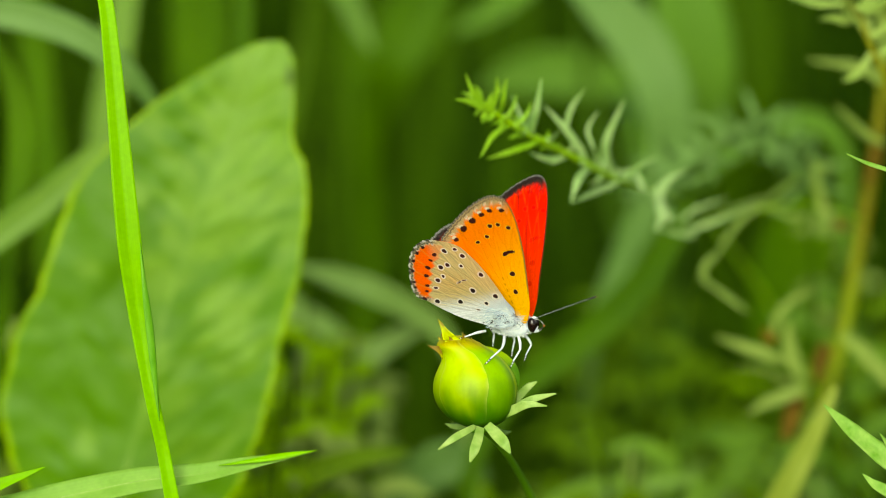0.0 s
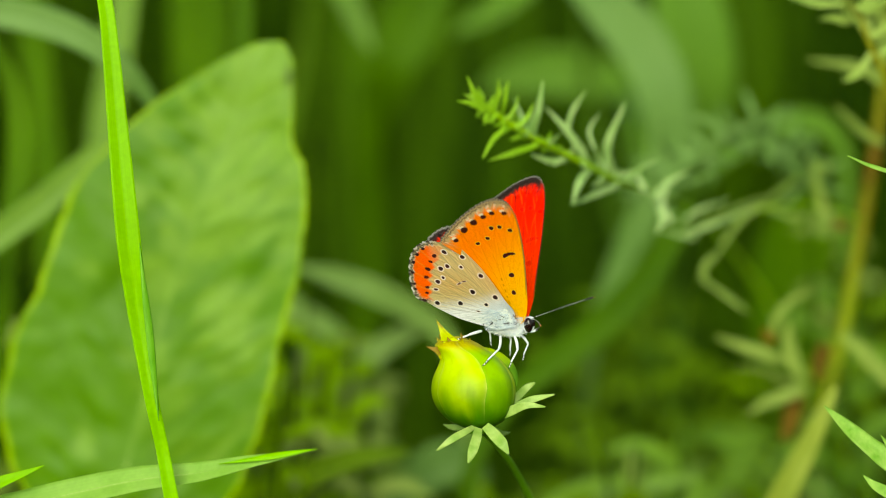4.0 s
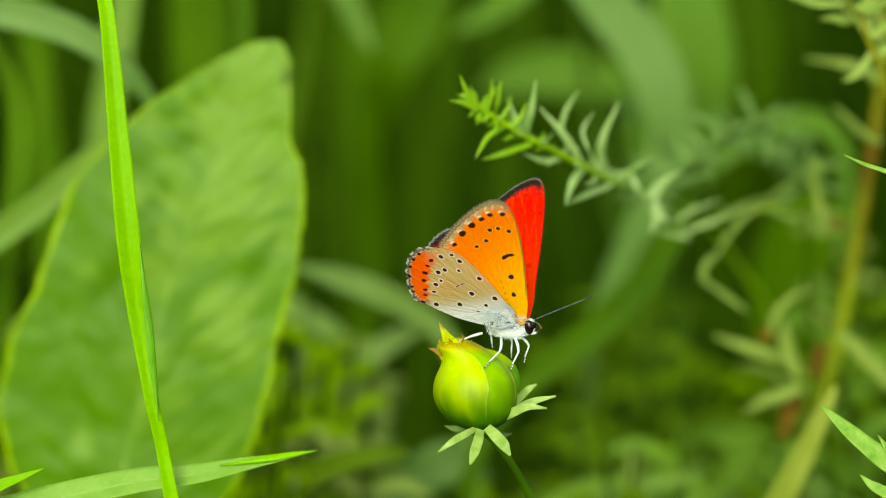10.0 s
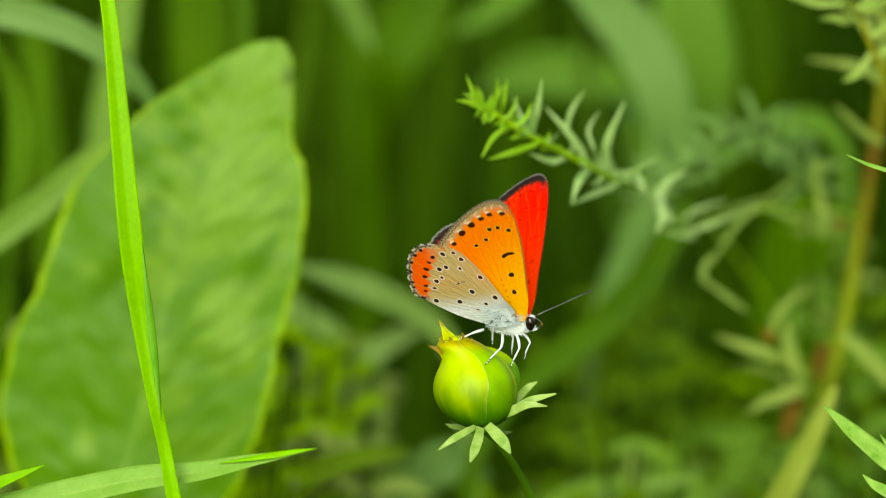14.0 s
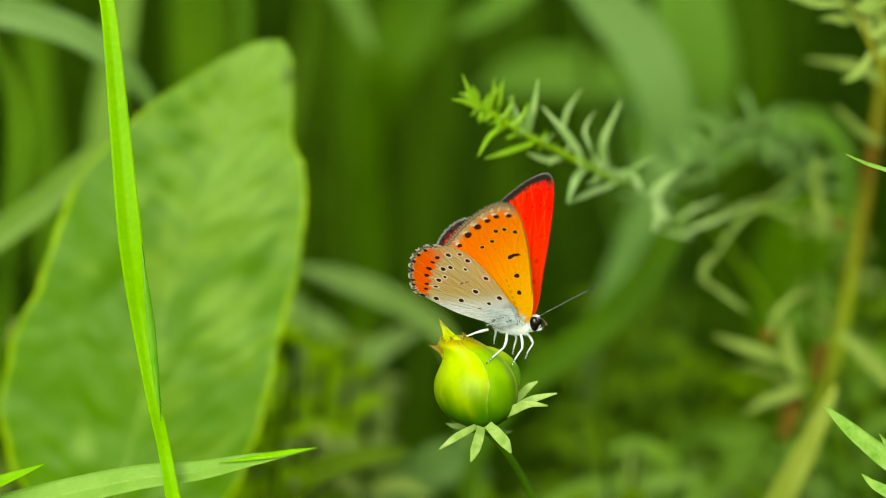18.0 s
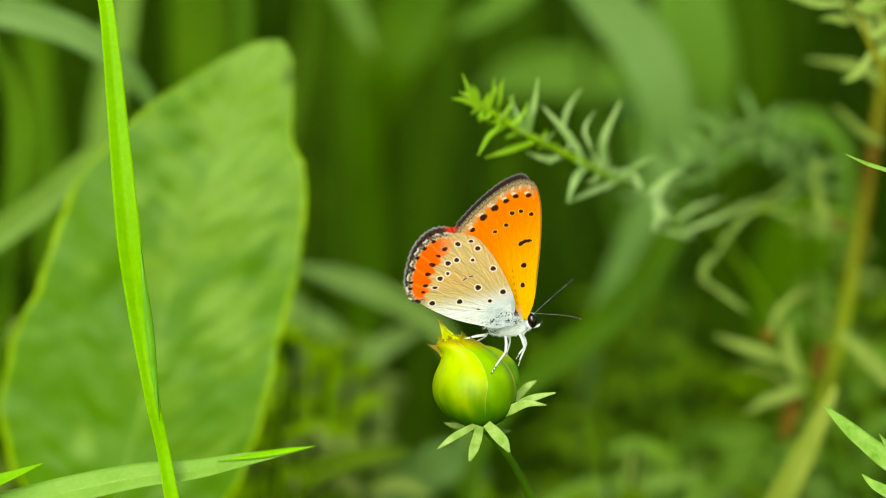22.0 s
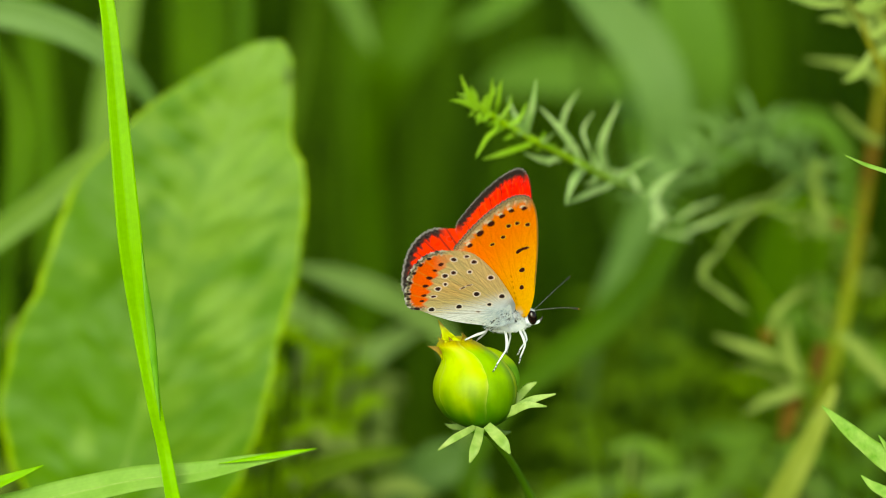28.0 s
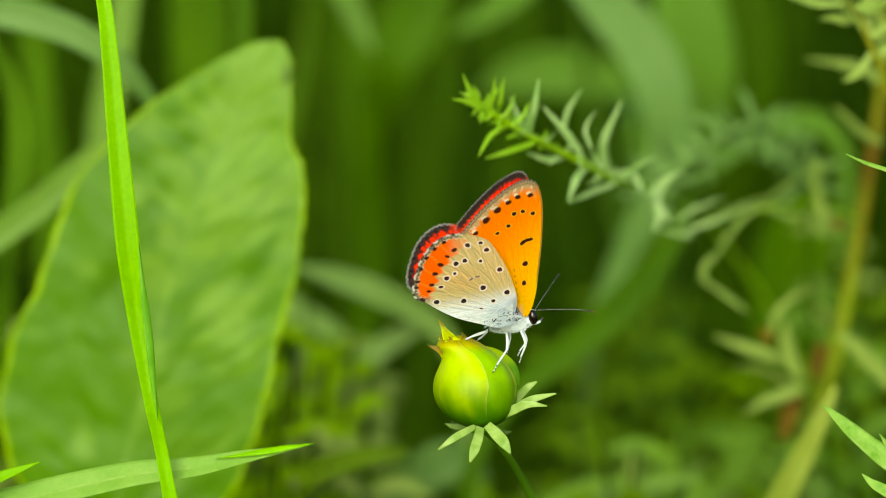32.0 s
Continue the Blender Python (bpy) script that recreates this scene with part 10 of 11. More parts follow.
SPRIG_SWAY = [
    (0, 0.00000, 0.00000, 0.00000, 0, 0, 0), (0.5, 0.00012, -0.00002, -0.00009, 0, 0, 0), (1, 0.00020, -0.00002, -0.00009, 0, 0, 0), (1.5, 0.00023, -0.00001, -0.00006, 0, 0, 0),
    (2, 0.00023, -0.00002, -0.00009, 0, 0, 0), (2.5, 0.00023, -0.00003, -0.00012, 0, 0, 0), (3, 0.00023, -0.00003, -0.00015, 0, 0, 0), (3.5, 0.00023, -0.00005, -0.00024, 0, 0, 0),
    (5.5, 0.00000, -0.00005, -0.00024, 0, 0, 0), (6, -0.00015, -0.00003, -0.00015, 0, 0, 0), (6.5, -0.00015, -0.00003, -0.00015, 0, 0, 0), (7, -0.00009, -0.00004, -0.00021, 0, 0, 0),
    (7.5, -0.00006, -0.00005, -0.00024, 0, 0, 0), (8, -0.00015, -0.00005, -0.00024, 0, 0, 0), (8.5, -0.00030, -0.00004, -0.00018, 0, 0, 0), (9, -0.00042, -0.00002, -0.00009, 0, 0, 0),
    (9.5, -0.00060, -0.00003, -0.00012, 0, 0, 0), (10, -0.00075, -0.00004, -0.00018, 0, 0, 0), (10.5, -0.00066, -0.00003, -0.00015, 0, 0, 0), (11, -0.00039, -0.00003, -0.00012, 0, 0, 0),
    (11.5, -0.00030, -0.00002, -0.00009, 0, 0, 0), (12, -0.00045, -0.00001, -0.00003, 0, 0, 0), (12.5, -0.00048, 0.00000, 0.00000, 0, 0, 0), (13, -0.00027, -0.00001, -0.00006, 0, 0, 0),
    (13.5, -0.00000, -0.00003, -0.00015, 0, 0, 0), (14, 0.00009, -0.00003, -0.00015, 0, 0, 0), (14.5, 0.00000, -0.00003, -0.00012, 0, 0, 0), (16.5, -0.00012, -0.00003, -0.00012, 0, 0, 0),
    (17, -0.00015, -0.00003, -0.00012, 0, 0, 0), (17.5, -0.00030, -0.00002, -0.00009, 0, 0, 0), (18, -0.00045, -0.00001, -0.00003, 0, 0, 0), (18.5, -0.00051, 0.00001, 0.00003, 0, 0, 0),
    (19, -0.00060, 0.00001, 0.00006, 0, 0, 0), (19.5, -0.00060, 0.00001, 0.00003, 0, 0, 0), (20, -0.00054, 0.00001, 0.00003, 0, 0, 0), (20.5, -0.00057, 0.00002, 0.00009, 0, 0, 0),
    (21, -0.00057, 0.00002, 0.00009, 0, 0, 0), (21.5, -0.00051, 0.00001, 0.00006, 0, 0, 0), (22, -0.00045, 0.00002, 0.00009, 0, 0, 0), (22.5, -0.00036, 0.00002, 0.00009, 0, 0, 0),
    (23, -0.00024, -0.00000, -0.00000, 0, 0, 0), (23.5, -0.00018, -0.00002, -0.00009, 0, 0, 0), (24, -0.00024, -0.00002, -0.00009, 0, 0, 0), (24.5, -0.00033, -0.00001, -0.00003, 0, 0, 0),
    (25, -0.00036, -0.00001, -0.00003, 0, 0, 0), (25.5, -0.00036, -0.00003, -0.00012, 0, 0, 0), (27.5, -0.00060, -0.00003, -0.00012, 0, 0, 0), (28, -0.00069, -0.00003, -0.00012, 0, 0, 0),
    (28.5, -0.00066, -0.00003, -0.00012, 0, 0, 0), (29, -0.00053, -0.00002, -0.00009, 0, 0, 0), (29.5, -0.00045, -0.00001, -0.00003, 0, 0, 0), (30, -0.00039, 0.00000, 0.00000, 0, 0, 0),
    (30.5, -0.00033, 0.00000, 0.00000, 0, 0, 0), (31, -0.00030, -0.00001, -0.00003, 0, 0, 0), (31.5, -0.00033, -0.00001, -0.00006, 0, 0, 0), (32, -0.00036, 0.00000, 0.00000, 0, 0, 0),
]
BLADE_SWAY = [
    (0, 0.00000, 0.00000, 0.00000, 0, 0, 0), (0.5, 0.00003, 0.00000, 0.00000, 0, 0, 0), (1, 0.00008, 0.00000, 0.00000, 0, 0, 0), (1.5, 0.00011, 0.00000, 0.00000, 0, 0, 0),
    (2, 0.00011, 0.00000, 0.00000, 0, 0, 0), (2.5, 0.00016, 0.00000, 0.00000, 0, 0, 0), (3, 0.00019, 0.00000, 0.00000, 0, 0, 0), (3.5, 0.00000, 0.00000, 0.00000, 0, 0, 0),
    (5.5, -0.00011, 0.00000, 0.00000, 0, 0, 0), (6, 0.00000, 0.00000, 0.00000, 0, 0, 0), (6.5, 0.00005, 0.00000, 0.00000, 0, 0, 0), (7, 0.00000, 0.00000, 0.00000, 0, 0, 0),
    (7.5, -0.00003, 0.00000, 0.00000, 0, 0, 0), (8, -0.00003, 0.00000, 0.00000, 0, 0, 0), (8.5, -0.00011, 0.00000, 0.00000, 0, 0, 0), (9, -0.00011, 0.00000, 0.00000, 0, 0, 0),
    (9.5, -0.00008, 0.00000, 0.00000, 0, 0, 0), (10, -0.00006, 0.00000, 0.00000, 0, 0, 0), (10.5, 0.00011, 0.00000, 0.00000, 0, 0, 0), (11, 0.00022, 0.00000, 0.00000, 0, 0, 0),
    (11.5, 0.00019, 0.00000, 0.00000, 0, 0, 0), (12, 0.00017, 0.00000, 0.00000, 0, 0, 0), (12.5, 0.00019, 0.00000, 0.00000, 0, 0, 0), (13, 0.00025, 0.00000, 0.00000, 0, 0, 0),
    (13.5, 0.00028, 0.00000, 0.00000, 0, 0, 0), (14, 0.00025, 0.00000, 0.00000, 0, 0, 0), (14.5, 0.00022, 0.00000, 0.00000, 0, 0, 0), (16.5, 0.00022, 0.00000, 0.00000, 0, 0, 0),
    (17, 0.00008, 0.00000, 0.00000, 0, 0, 0), (17.5, 0.00011, 0.00000, 0.00000, 0, 0, 0), (18, 0.00019, 0.00000, 0.00000, 0, 0, 0), (18.5, 0.00019, 0.00000, 0.00000, 0, 0, 0),
    (19, 0.00011, 0.00000, 0.00000, 0, 0, 0), (19.5, -0.00003, 0.00000, 0.00000, 0, 0, 0), (20, -0.00008, 0.00000, 0.00000, 0, 0, 0), (20.5, -0.00000, 0.00000, 0.00000, 0, 0, 0),
    (21, 0.00003, 0.00000, 0.00000, 0, 0, 0), (21.5, 0.00000, 0.00000, 0.00000, 0, 0, 0), (22, 0.00000, 0.00000, 0.00000, 0, 0, 0), (22.5, 0.00000, 0.00000, 0.00000, 0, 0, 0),
    (23, 0.00003, 0.00000, 0.00000, 0, 0, 0), (23.5, 0.00014, 0.00000, 0.00000, 0, 0, 0), (24, 0.00019, 0.00000, 0.00000, 0, 0, 0), (24.5, 0.00014, 0.00000, 0.00000, 0, 0, 0),
    (25, 0.00019, 0.00000, 0.00000, 0, 0, 0), (25.5, 0.00033, 0.00000, 0.00000, 0, 0, 0), (27.5, 0.00022, 0.00000, 0.00000, 0, 0, 0), (28, 0.00014, 0.00000, 0.00000, 0, 0, 0),
    (28.5, 0.00006, 0.00000, 0.00000, 0, 0, 0), (29, 0.00011, 0.00000, 0.00000, 0, 0, 0), (29.5, 0.00008, 0.00000, 0.00000, 0, 0, 0), (30, -0.00011, 0.00000, 0.00000, 0, 0, 0),
    (30.5, -0.00025, 0.00000, 0.00000, 0, 0, 0), (31, -0.00025, 0.00000, 0.00000, 0, 0, 0), (31.5, -0.00022, 0.00000, 0.00000, 0, 0, 0), (32, -0.00022, 0.00000, 0.00000, 0, 0, 0),
]
LOW_BLADE_SWAY = [
    (0, 0.00000, 0.00000, 0.00000, 0, 0, 0), (0.5, 0.00011, 0.00001, 0.00005, 0, 0, 0), (1, 0.00022, 0.00001, 0.00005, 0, 0, 0), (1.5, 0.00031, 0.00001, 0.00005, 0, 0, 0),
    (2, 0.00036, 0.00001, 0.00005, 0, 0, 0), (2.5, 0.00039, 0.00002, 0.00008, 0, 0, 0), (3, 0.00028, 0.00003, 0.00013, 0, 0, 0), (3.5, 0.00000, 0.00005, 0.00021, 0, 0, 0),
    (5.5, 0.00000, 0.00000, 0.00000, 0, 0, 0), (6, 0.00005, 0.00000, 0.00000, 0, 0, 0), (6.5, 0.00008, 0.00000, 0.00000, 0, 0, 0), (7, 0.00016, 0.00000, 0.00000, 0, 0, 0),
    (7.5, 0.00019, 0.00001, 0.00005, 0, 0, 0), (8, 0.00011, 0.00002, 0.00008, 0, 0, 0), (8.5, 0.00003, -0.00001, -0.00006, 0, 0, 0), (9, 0.00011, -0.00004, -0.00019, 0, 0, 0),
    (9.5, 0.00019, -0.00004, -0.00017, 0, 0, 0), (10, 0.00005, -0.00000, -0.00000, 0, 0, 0), (10.5, -0.00003, 0.00003, 0.00016, 0, 0, 0), (11, -0.00003, 0.00005, 0.00021, 0, 0, 0),
    (11.5, -0.00006, 0.00005, 0.00024, 0, 0, 0), (12, -0.00003, 0.00006, 0.00027, 0, 0, 0), (12.5, 0.00005, 0.00005, 0.00024, 0, 0, 0), (13, 0.00016, 0.00005, 0.00021, 0, 0, 0),
    (13.5, 0.00019, 0.00005, 0.00024, 0, 0, 0), (14, 0.00008, 0.00006, 0.00029, 0, 0, 0), (14.5, -0.00012, 0.00007, 0.00032, 0, 0, 0), (16.5, -0.00023, 0.00012, 0.00054, 0, 0, 0),
    (17, -0.00006, 0.00009, 0.00043, 0, 0, 0), (17.5, 0.00000, 0.00007, 0.00035, 0, 0, 0), (18, 0.00008, 0.00007, 0.00035, 0, 0, 0), (18.5, 0.00017, 0.00009, 0.00041, 0, 0, 0),
    (19, -0.00003, 0.00009, 0.00044, 0, 0, 0), (19.5, -0.00028, 0.00010, 0.00046, 0, 0, 0), (20, -0.00025, 0.00010, 0.00049, 0, 0, 0), (20.5, -0.00020, 0.00011, 0.00052, 0, 0, 0),
    (21, -0.00023, 0.00013, 0.00060, 0, 0, 0), (21.5, -0.00020, 0.00013, 0.00062, 0, 0, 0), (22, -0.00020, 0.00012, 0.00054, 0, 0, 0), (22.5, -0.00020, 0.00010, 0.00049, 0, 0, 0),
    (23, -0.00009, 0.00011, 0.00052, 0, 0, 0), (23.5, 0.00003, 0.00011, 0.00052, 0, 0, 0), (24, 0.00003, 0.00009, 0.00043, 0, 0, 0), (24.5, -0.00003, 0.00007, 0.00032, 0, 0, 0),
    (25, -0.00000, 0.00005, 0.00024, 0, 0, 0), (25.5, 0.00022, 0.00005, 0.00021, 0, 0, 0), (27.5, 0.00011, 0.00007, 0.00032, 0, 0, 0), (28, 0.00005, 0.00005, 0.00024, 0, 0, 0),
    (28.5, 0.00008, 0.00005, 0.00021, 0, 0, 0), (29, 0.00008, 0.00006, 0.00027, 0, 0, 0), (29.5, -0.00003, 0.00009, 0.00043, 0, 0, 0), (30, -0.00017, 0.00013, 0.00060, 0, 0, 0),
    (30.5, -0.00031, 0.00014, 0.00068, 0, 0, 0), (31, -0.00042, 0.00016, 0.00074, 0, 0, 0), (31.5, -0.00039, 0.00017, 0.00079, 0, 0, 0), (32, -0.00034, 0.00019, 0.00087, 0, 0, 0),
]
CORNER_SWAY = [
    (0, 0.00000, 0.00000, 0.00000, 0, 0, 0), (0.5, -0.00003, 0.00001, 0.00003, 0, 0, 0), (1, 0.00005, 0.00002, 0.00008, 0, 0, 0), (1.5, 0.00016, 0.00002, 0.00011, 0, 0, 0),
    (2, 0.00025, 0.00002, 0.00011, 0, 0, 0), (2.5, 0.00025, 0.00002, 0.00011, 0, 0, 0), (3, 0.00016, 0.00003, 0.00013, 0, 0, 0), (3.5, 0.00000, 0.00005, 0.00022, 0, 0, 0),
    (5.5, -0.00012, 0.00000, 0.00000, 0, 0, 0), (6, -0.00006, -0.00001, -0.00005, 0, 0, 0), (6.5, 0.00005, -0.00001, -0.00003, 0, 0, 0), (7, 0.00011, 0.00000, 0.00000, 0, 0, 0),
    (7.5, 0.00005, 0.00001, 0.00003, 0, 0, 0), (8, -0.00003, 0.00001, 0.00005, 0, 0, 0), (8.5, -0.00003, 0.00000, 0.00000, 0, 0, 0), (9, 0.00003, -0.00003, -0.00013, 0, 0, 0),
    (9.5, -0.00003, -0.00005, -0.00024, 0, 0, 0), (10, -0.00017, -0.00004, -0.00019, 0, 0, 0), (10.5, -0.00017, -0.00001, -0.00003, 0, 0, 0), (11, -0.00014, 0.00002, 0.00008, 0, 0, 0),
    (11.5, -0.00020, 0.00003, 0.00013, 0, 0, 0), (12, -0.00017, 0.00004, 0.00019, 0, 0, 0), (12.5, -0.00009, 0.00004, 0.00019, 0, 0, 0), (13, -0.00006, 0.00003, 0.00013, 0, 0, 0),
    (13.5, -0.00006, 0.00003, 0.00013, 0, 0, 0), (14, -0.00009, 0.00005, 0.00022, 0, 0, 0), (14.5, -0.00012, 0.00007, 0.00033, 0, 0, 0), (16.5, -0.00022, 0.00009, 0.00043, 0, 0, 0),
    (17, -0.00020, 0.00007, 0.00035, 0, 0, 0), (17.5, -0.00014, 0.00007, 0.00033, 0, 0, 0), (18, -0.00012, 0.00007, 0.00033, 0, 0, 0), (18.5, -0.00014, 0.00007, 0.00035, 0, 0, 0),
    (19, -0.00025, 0.00009, 0.00041, 0, 0, 0), (19.5, -0.00039, 0.00010, 0.00046, 0, 0, 0), (20, -0.00039, 0.00010, 0.00049, 0, 0, 0), (20.5, -0.00034, 0.00010, 0.00049, 0, 0, 0),
    (21, -0.00034, 0.00011, 0.00051, 0, 0, 0), (21.5, -0.00031, 0.00011, 0.00051, 0, 0, 0), (22, -0.00028, 0.00010, 0.00046, 0, 0, 0), (22.5, -0.00028, 0.00009, 0.00043, 0, 0, 0),
    (23, -0.00031, 0.00009, 0.00043, 0, 0, 0), (23.5, -0.00028, 0.00009, 0.00041, 0, 0, 0), (24, -0.00022, 0.00007, 0.00033, 0, 0, 0), (24.5, -0.00022, 0.00005, 0.00025, 0, 0, 0),
    (25, -0.00017, 0.00004, 0.00019, 0, 0, 0), (25.5, -0.00012, 0.00002, 0.00011, 0, 0, 0), (27.5, -0.00022, 0.00005, 0.00022, 0, 0, 0), (28, -0.00017, 0.00005, 0.00022, 0, 0, 0),
    (28.5, -0.00014, 0.00005, 0.00022, 0, 0, 0), (29, -0.00009, 0.00005, 0.00025, 0, 0, 0), (29.5, -0.00017, 0.00007, 0.00033, 0, 0, 0), (30, -0.00037, 0.00009, 0.00043, 0, 0, 0),
    (30.5, -0.00042, 0.00011, 0.00054, 0, 0, 0), (31, -0.00039, 0.00013, 0.00062, 0, 0, 0), (31.5, -0.00047, 0.00014, 0.00065, 0, 0, 0), (32, -0.00067, 0.00014, 0.00065, 0, 0, 0),
]
HERB_SWAY = [
    (0, 0.00000, 0.00000, 0.00000, 0, 0, 0), (0.5, 0.00009, -0.00002, -0.00008, 0, 0, 0), (1, 0.00012, -0.00002, -0.00011, 0, 0, 0), (1.5, 0.00012, -0.00002, -0.00011, 0, 0, 0),
    (2, 0.00012, -0.00002, -0.00011, 0, 0, 0), (2.5, 0.00012, -0.00002, -0.00011, 0, 0, 0), (3, 0.00012, -0.00003, -0.00013, 0, 0, 0), (3.5, 0.00012, -0.00004, -0.00021, 0, 0, 0),
    (5.5, 0.00000, -0.00004, -0.00021, 0, 0, 0), (6, 0.00000, -0.00004, -0.00018, 0, 0, 0), (6.5, 0.00000, -0.00003, -0.00013, 0, 0, 0), (7, 0.00000, -0.00002, -0.00011, 0, 0, 0),
    (7.5, -0.00003, -0.00003, -0.00013, 0, 0, 0), (8, -0.00008, -0.00003, -0.00016, 0, 0, 0), (8.5, -0.00011, -0.00003, -0.00016, 0, 0, 0), (9, -0.00016, -0.00004, -0.00018, 0, 0, 0),
    (9.5, -0.00027, -0.00004, -0.00018, 0, 0, 0), (10, -0.00032, -0.00003, -0.00013, 0, 0, 0), (10.5, -0.00027, -0.00002, -0.00011, 0, 0, 0), (11, -0.00016, -0.00002, -0.00011, 0, 0, 0),
    (11.5, -0.00011, -0.00002, -0.00011, 0, 0, 0), (12, -0.00011, -0.00002, -0.00008, 0, 0, 0), (12.5, -0.00011, -0.00001, -0.00003, 0, 0, 0), (13, -0.00008, -0.00001, -0.00003, 0, 0, 0),
    (13.5, -0.00003, -0.00002, -0.00008, 0, 0, 0), (14, 0.00000, -0.00002, -0.00011, 0, 0, 0), (14.5, 0.00000, -0.00002, -0.00011, 0, 0, 0), (16.5, 0.00000, -0.00002, -0.00011, 0, 0, 0),
    (17, -0.00008, -0.00002, -0.00011, 0, 0, 0), (17.5, -0.00011, -0.00002, -0.00008, 0, 0, 0), (18, -0.00011, -0.00001, -0.00003, 0, 0, 0), (18.5, -0.00011, 0.00000, 0.00000, 0, 0, 0),
    (19, -0.00011, 0.00001, 0.00003, 0, 0, 0), (19.5, -0.00011, 0.00001, 0.00006, 0, 0, 0), (20, -0.00013, 0.00001, 0.00003, 0, 0, 0), (20.5, -0.00019, 0.00000, 0.00000, 0, 0, 0),
    (21, -0.00019, 0.00000, 0.00000, 0, 0, 0), (21.5, -0.00013, -0.00001, -0.00003, 0, 0, 0), (22, -0.00011, -0.00001, -0.00005, 0, 0, 0), (22.5, -0.00011, -0.00001, -0.00003, 0, 0, 0),
    (23, -0.00011, -0.00001, -0.00003, 0, 0, 0), (23.5, -0.00011, -0.00002, -0.00008, 0, 0, 0), (24, -0.00011, -0.00002, -0.00008, 0, 0, 0), (24.5, -0.00011, -0.00001, -0.00003, 0, 0, 0),
    (25, -0.00013, -0.00001, -0.00003, 0, 0, 0), (25.5, -0.00022, -0.00002, -0.00011, 0, 0, 0), (27.5, -0.00022, -0.00004, -0.00021, 0, 0, 0), (28, -0.00022, -0.00004, -0.00018, 0, 0, 0),
    (28.5, -0.00019, -0.00003, -0.00013, 0, 0, 0), (29, -0.00016, -0.00002, -0.00008, 0, 0, 0), (29.5, -0.00016, -0.00001, -0.00003, 0, 0, 0), (30, -0.00013, 0.00001, 0.00003, 0, 0, 0),
    (30.5, -0.00011, 0.00001, 0.00006, 0, 0, 0), (31, -0.00011, 0.00000, 0.00000, 0, 0, 0), (31.5, -0.00011, -0.00001, -0.00005, 0, 0, 0), (32, -0.00011, 0.00000, 0.00000, 0, 0, 0),
]
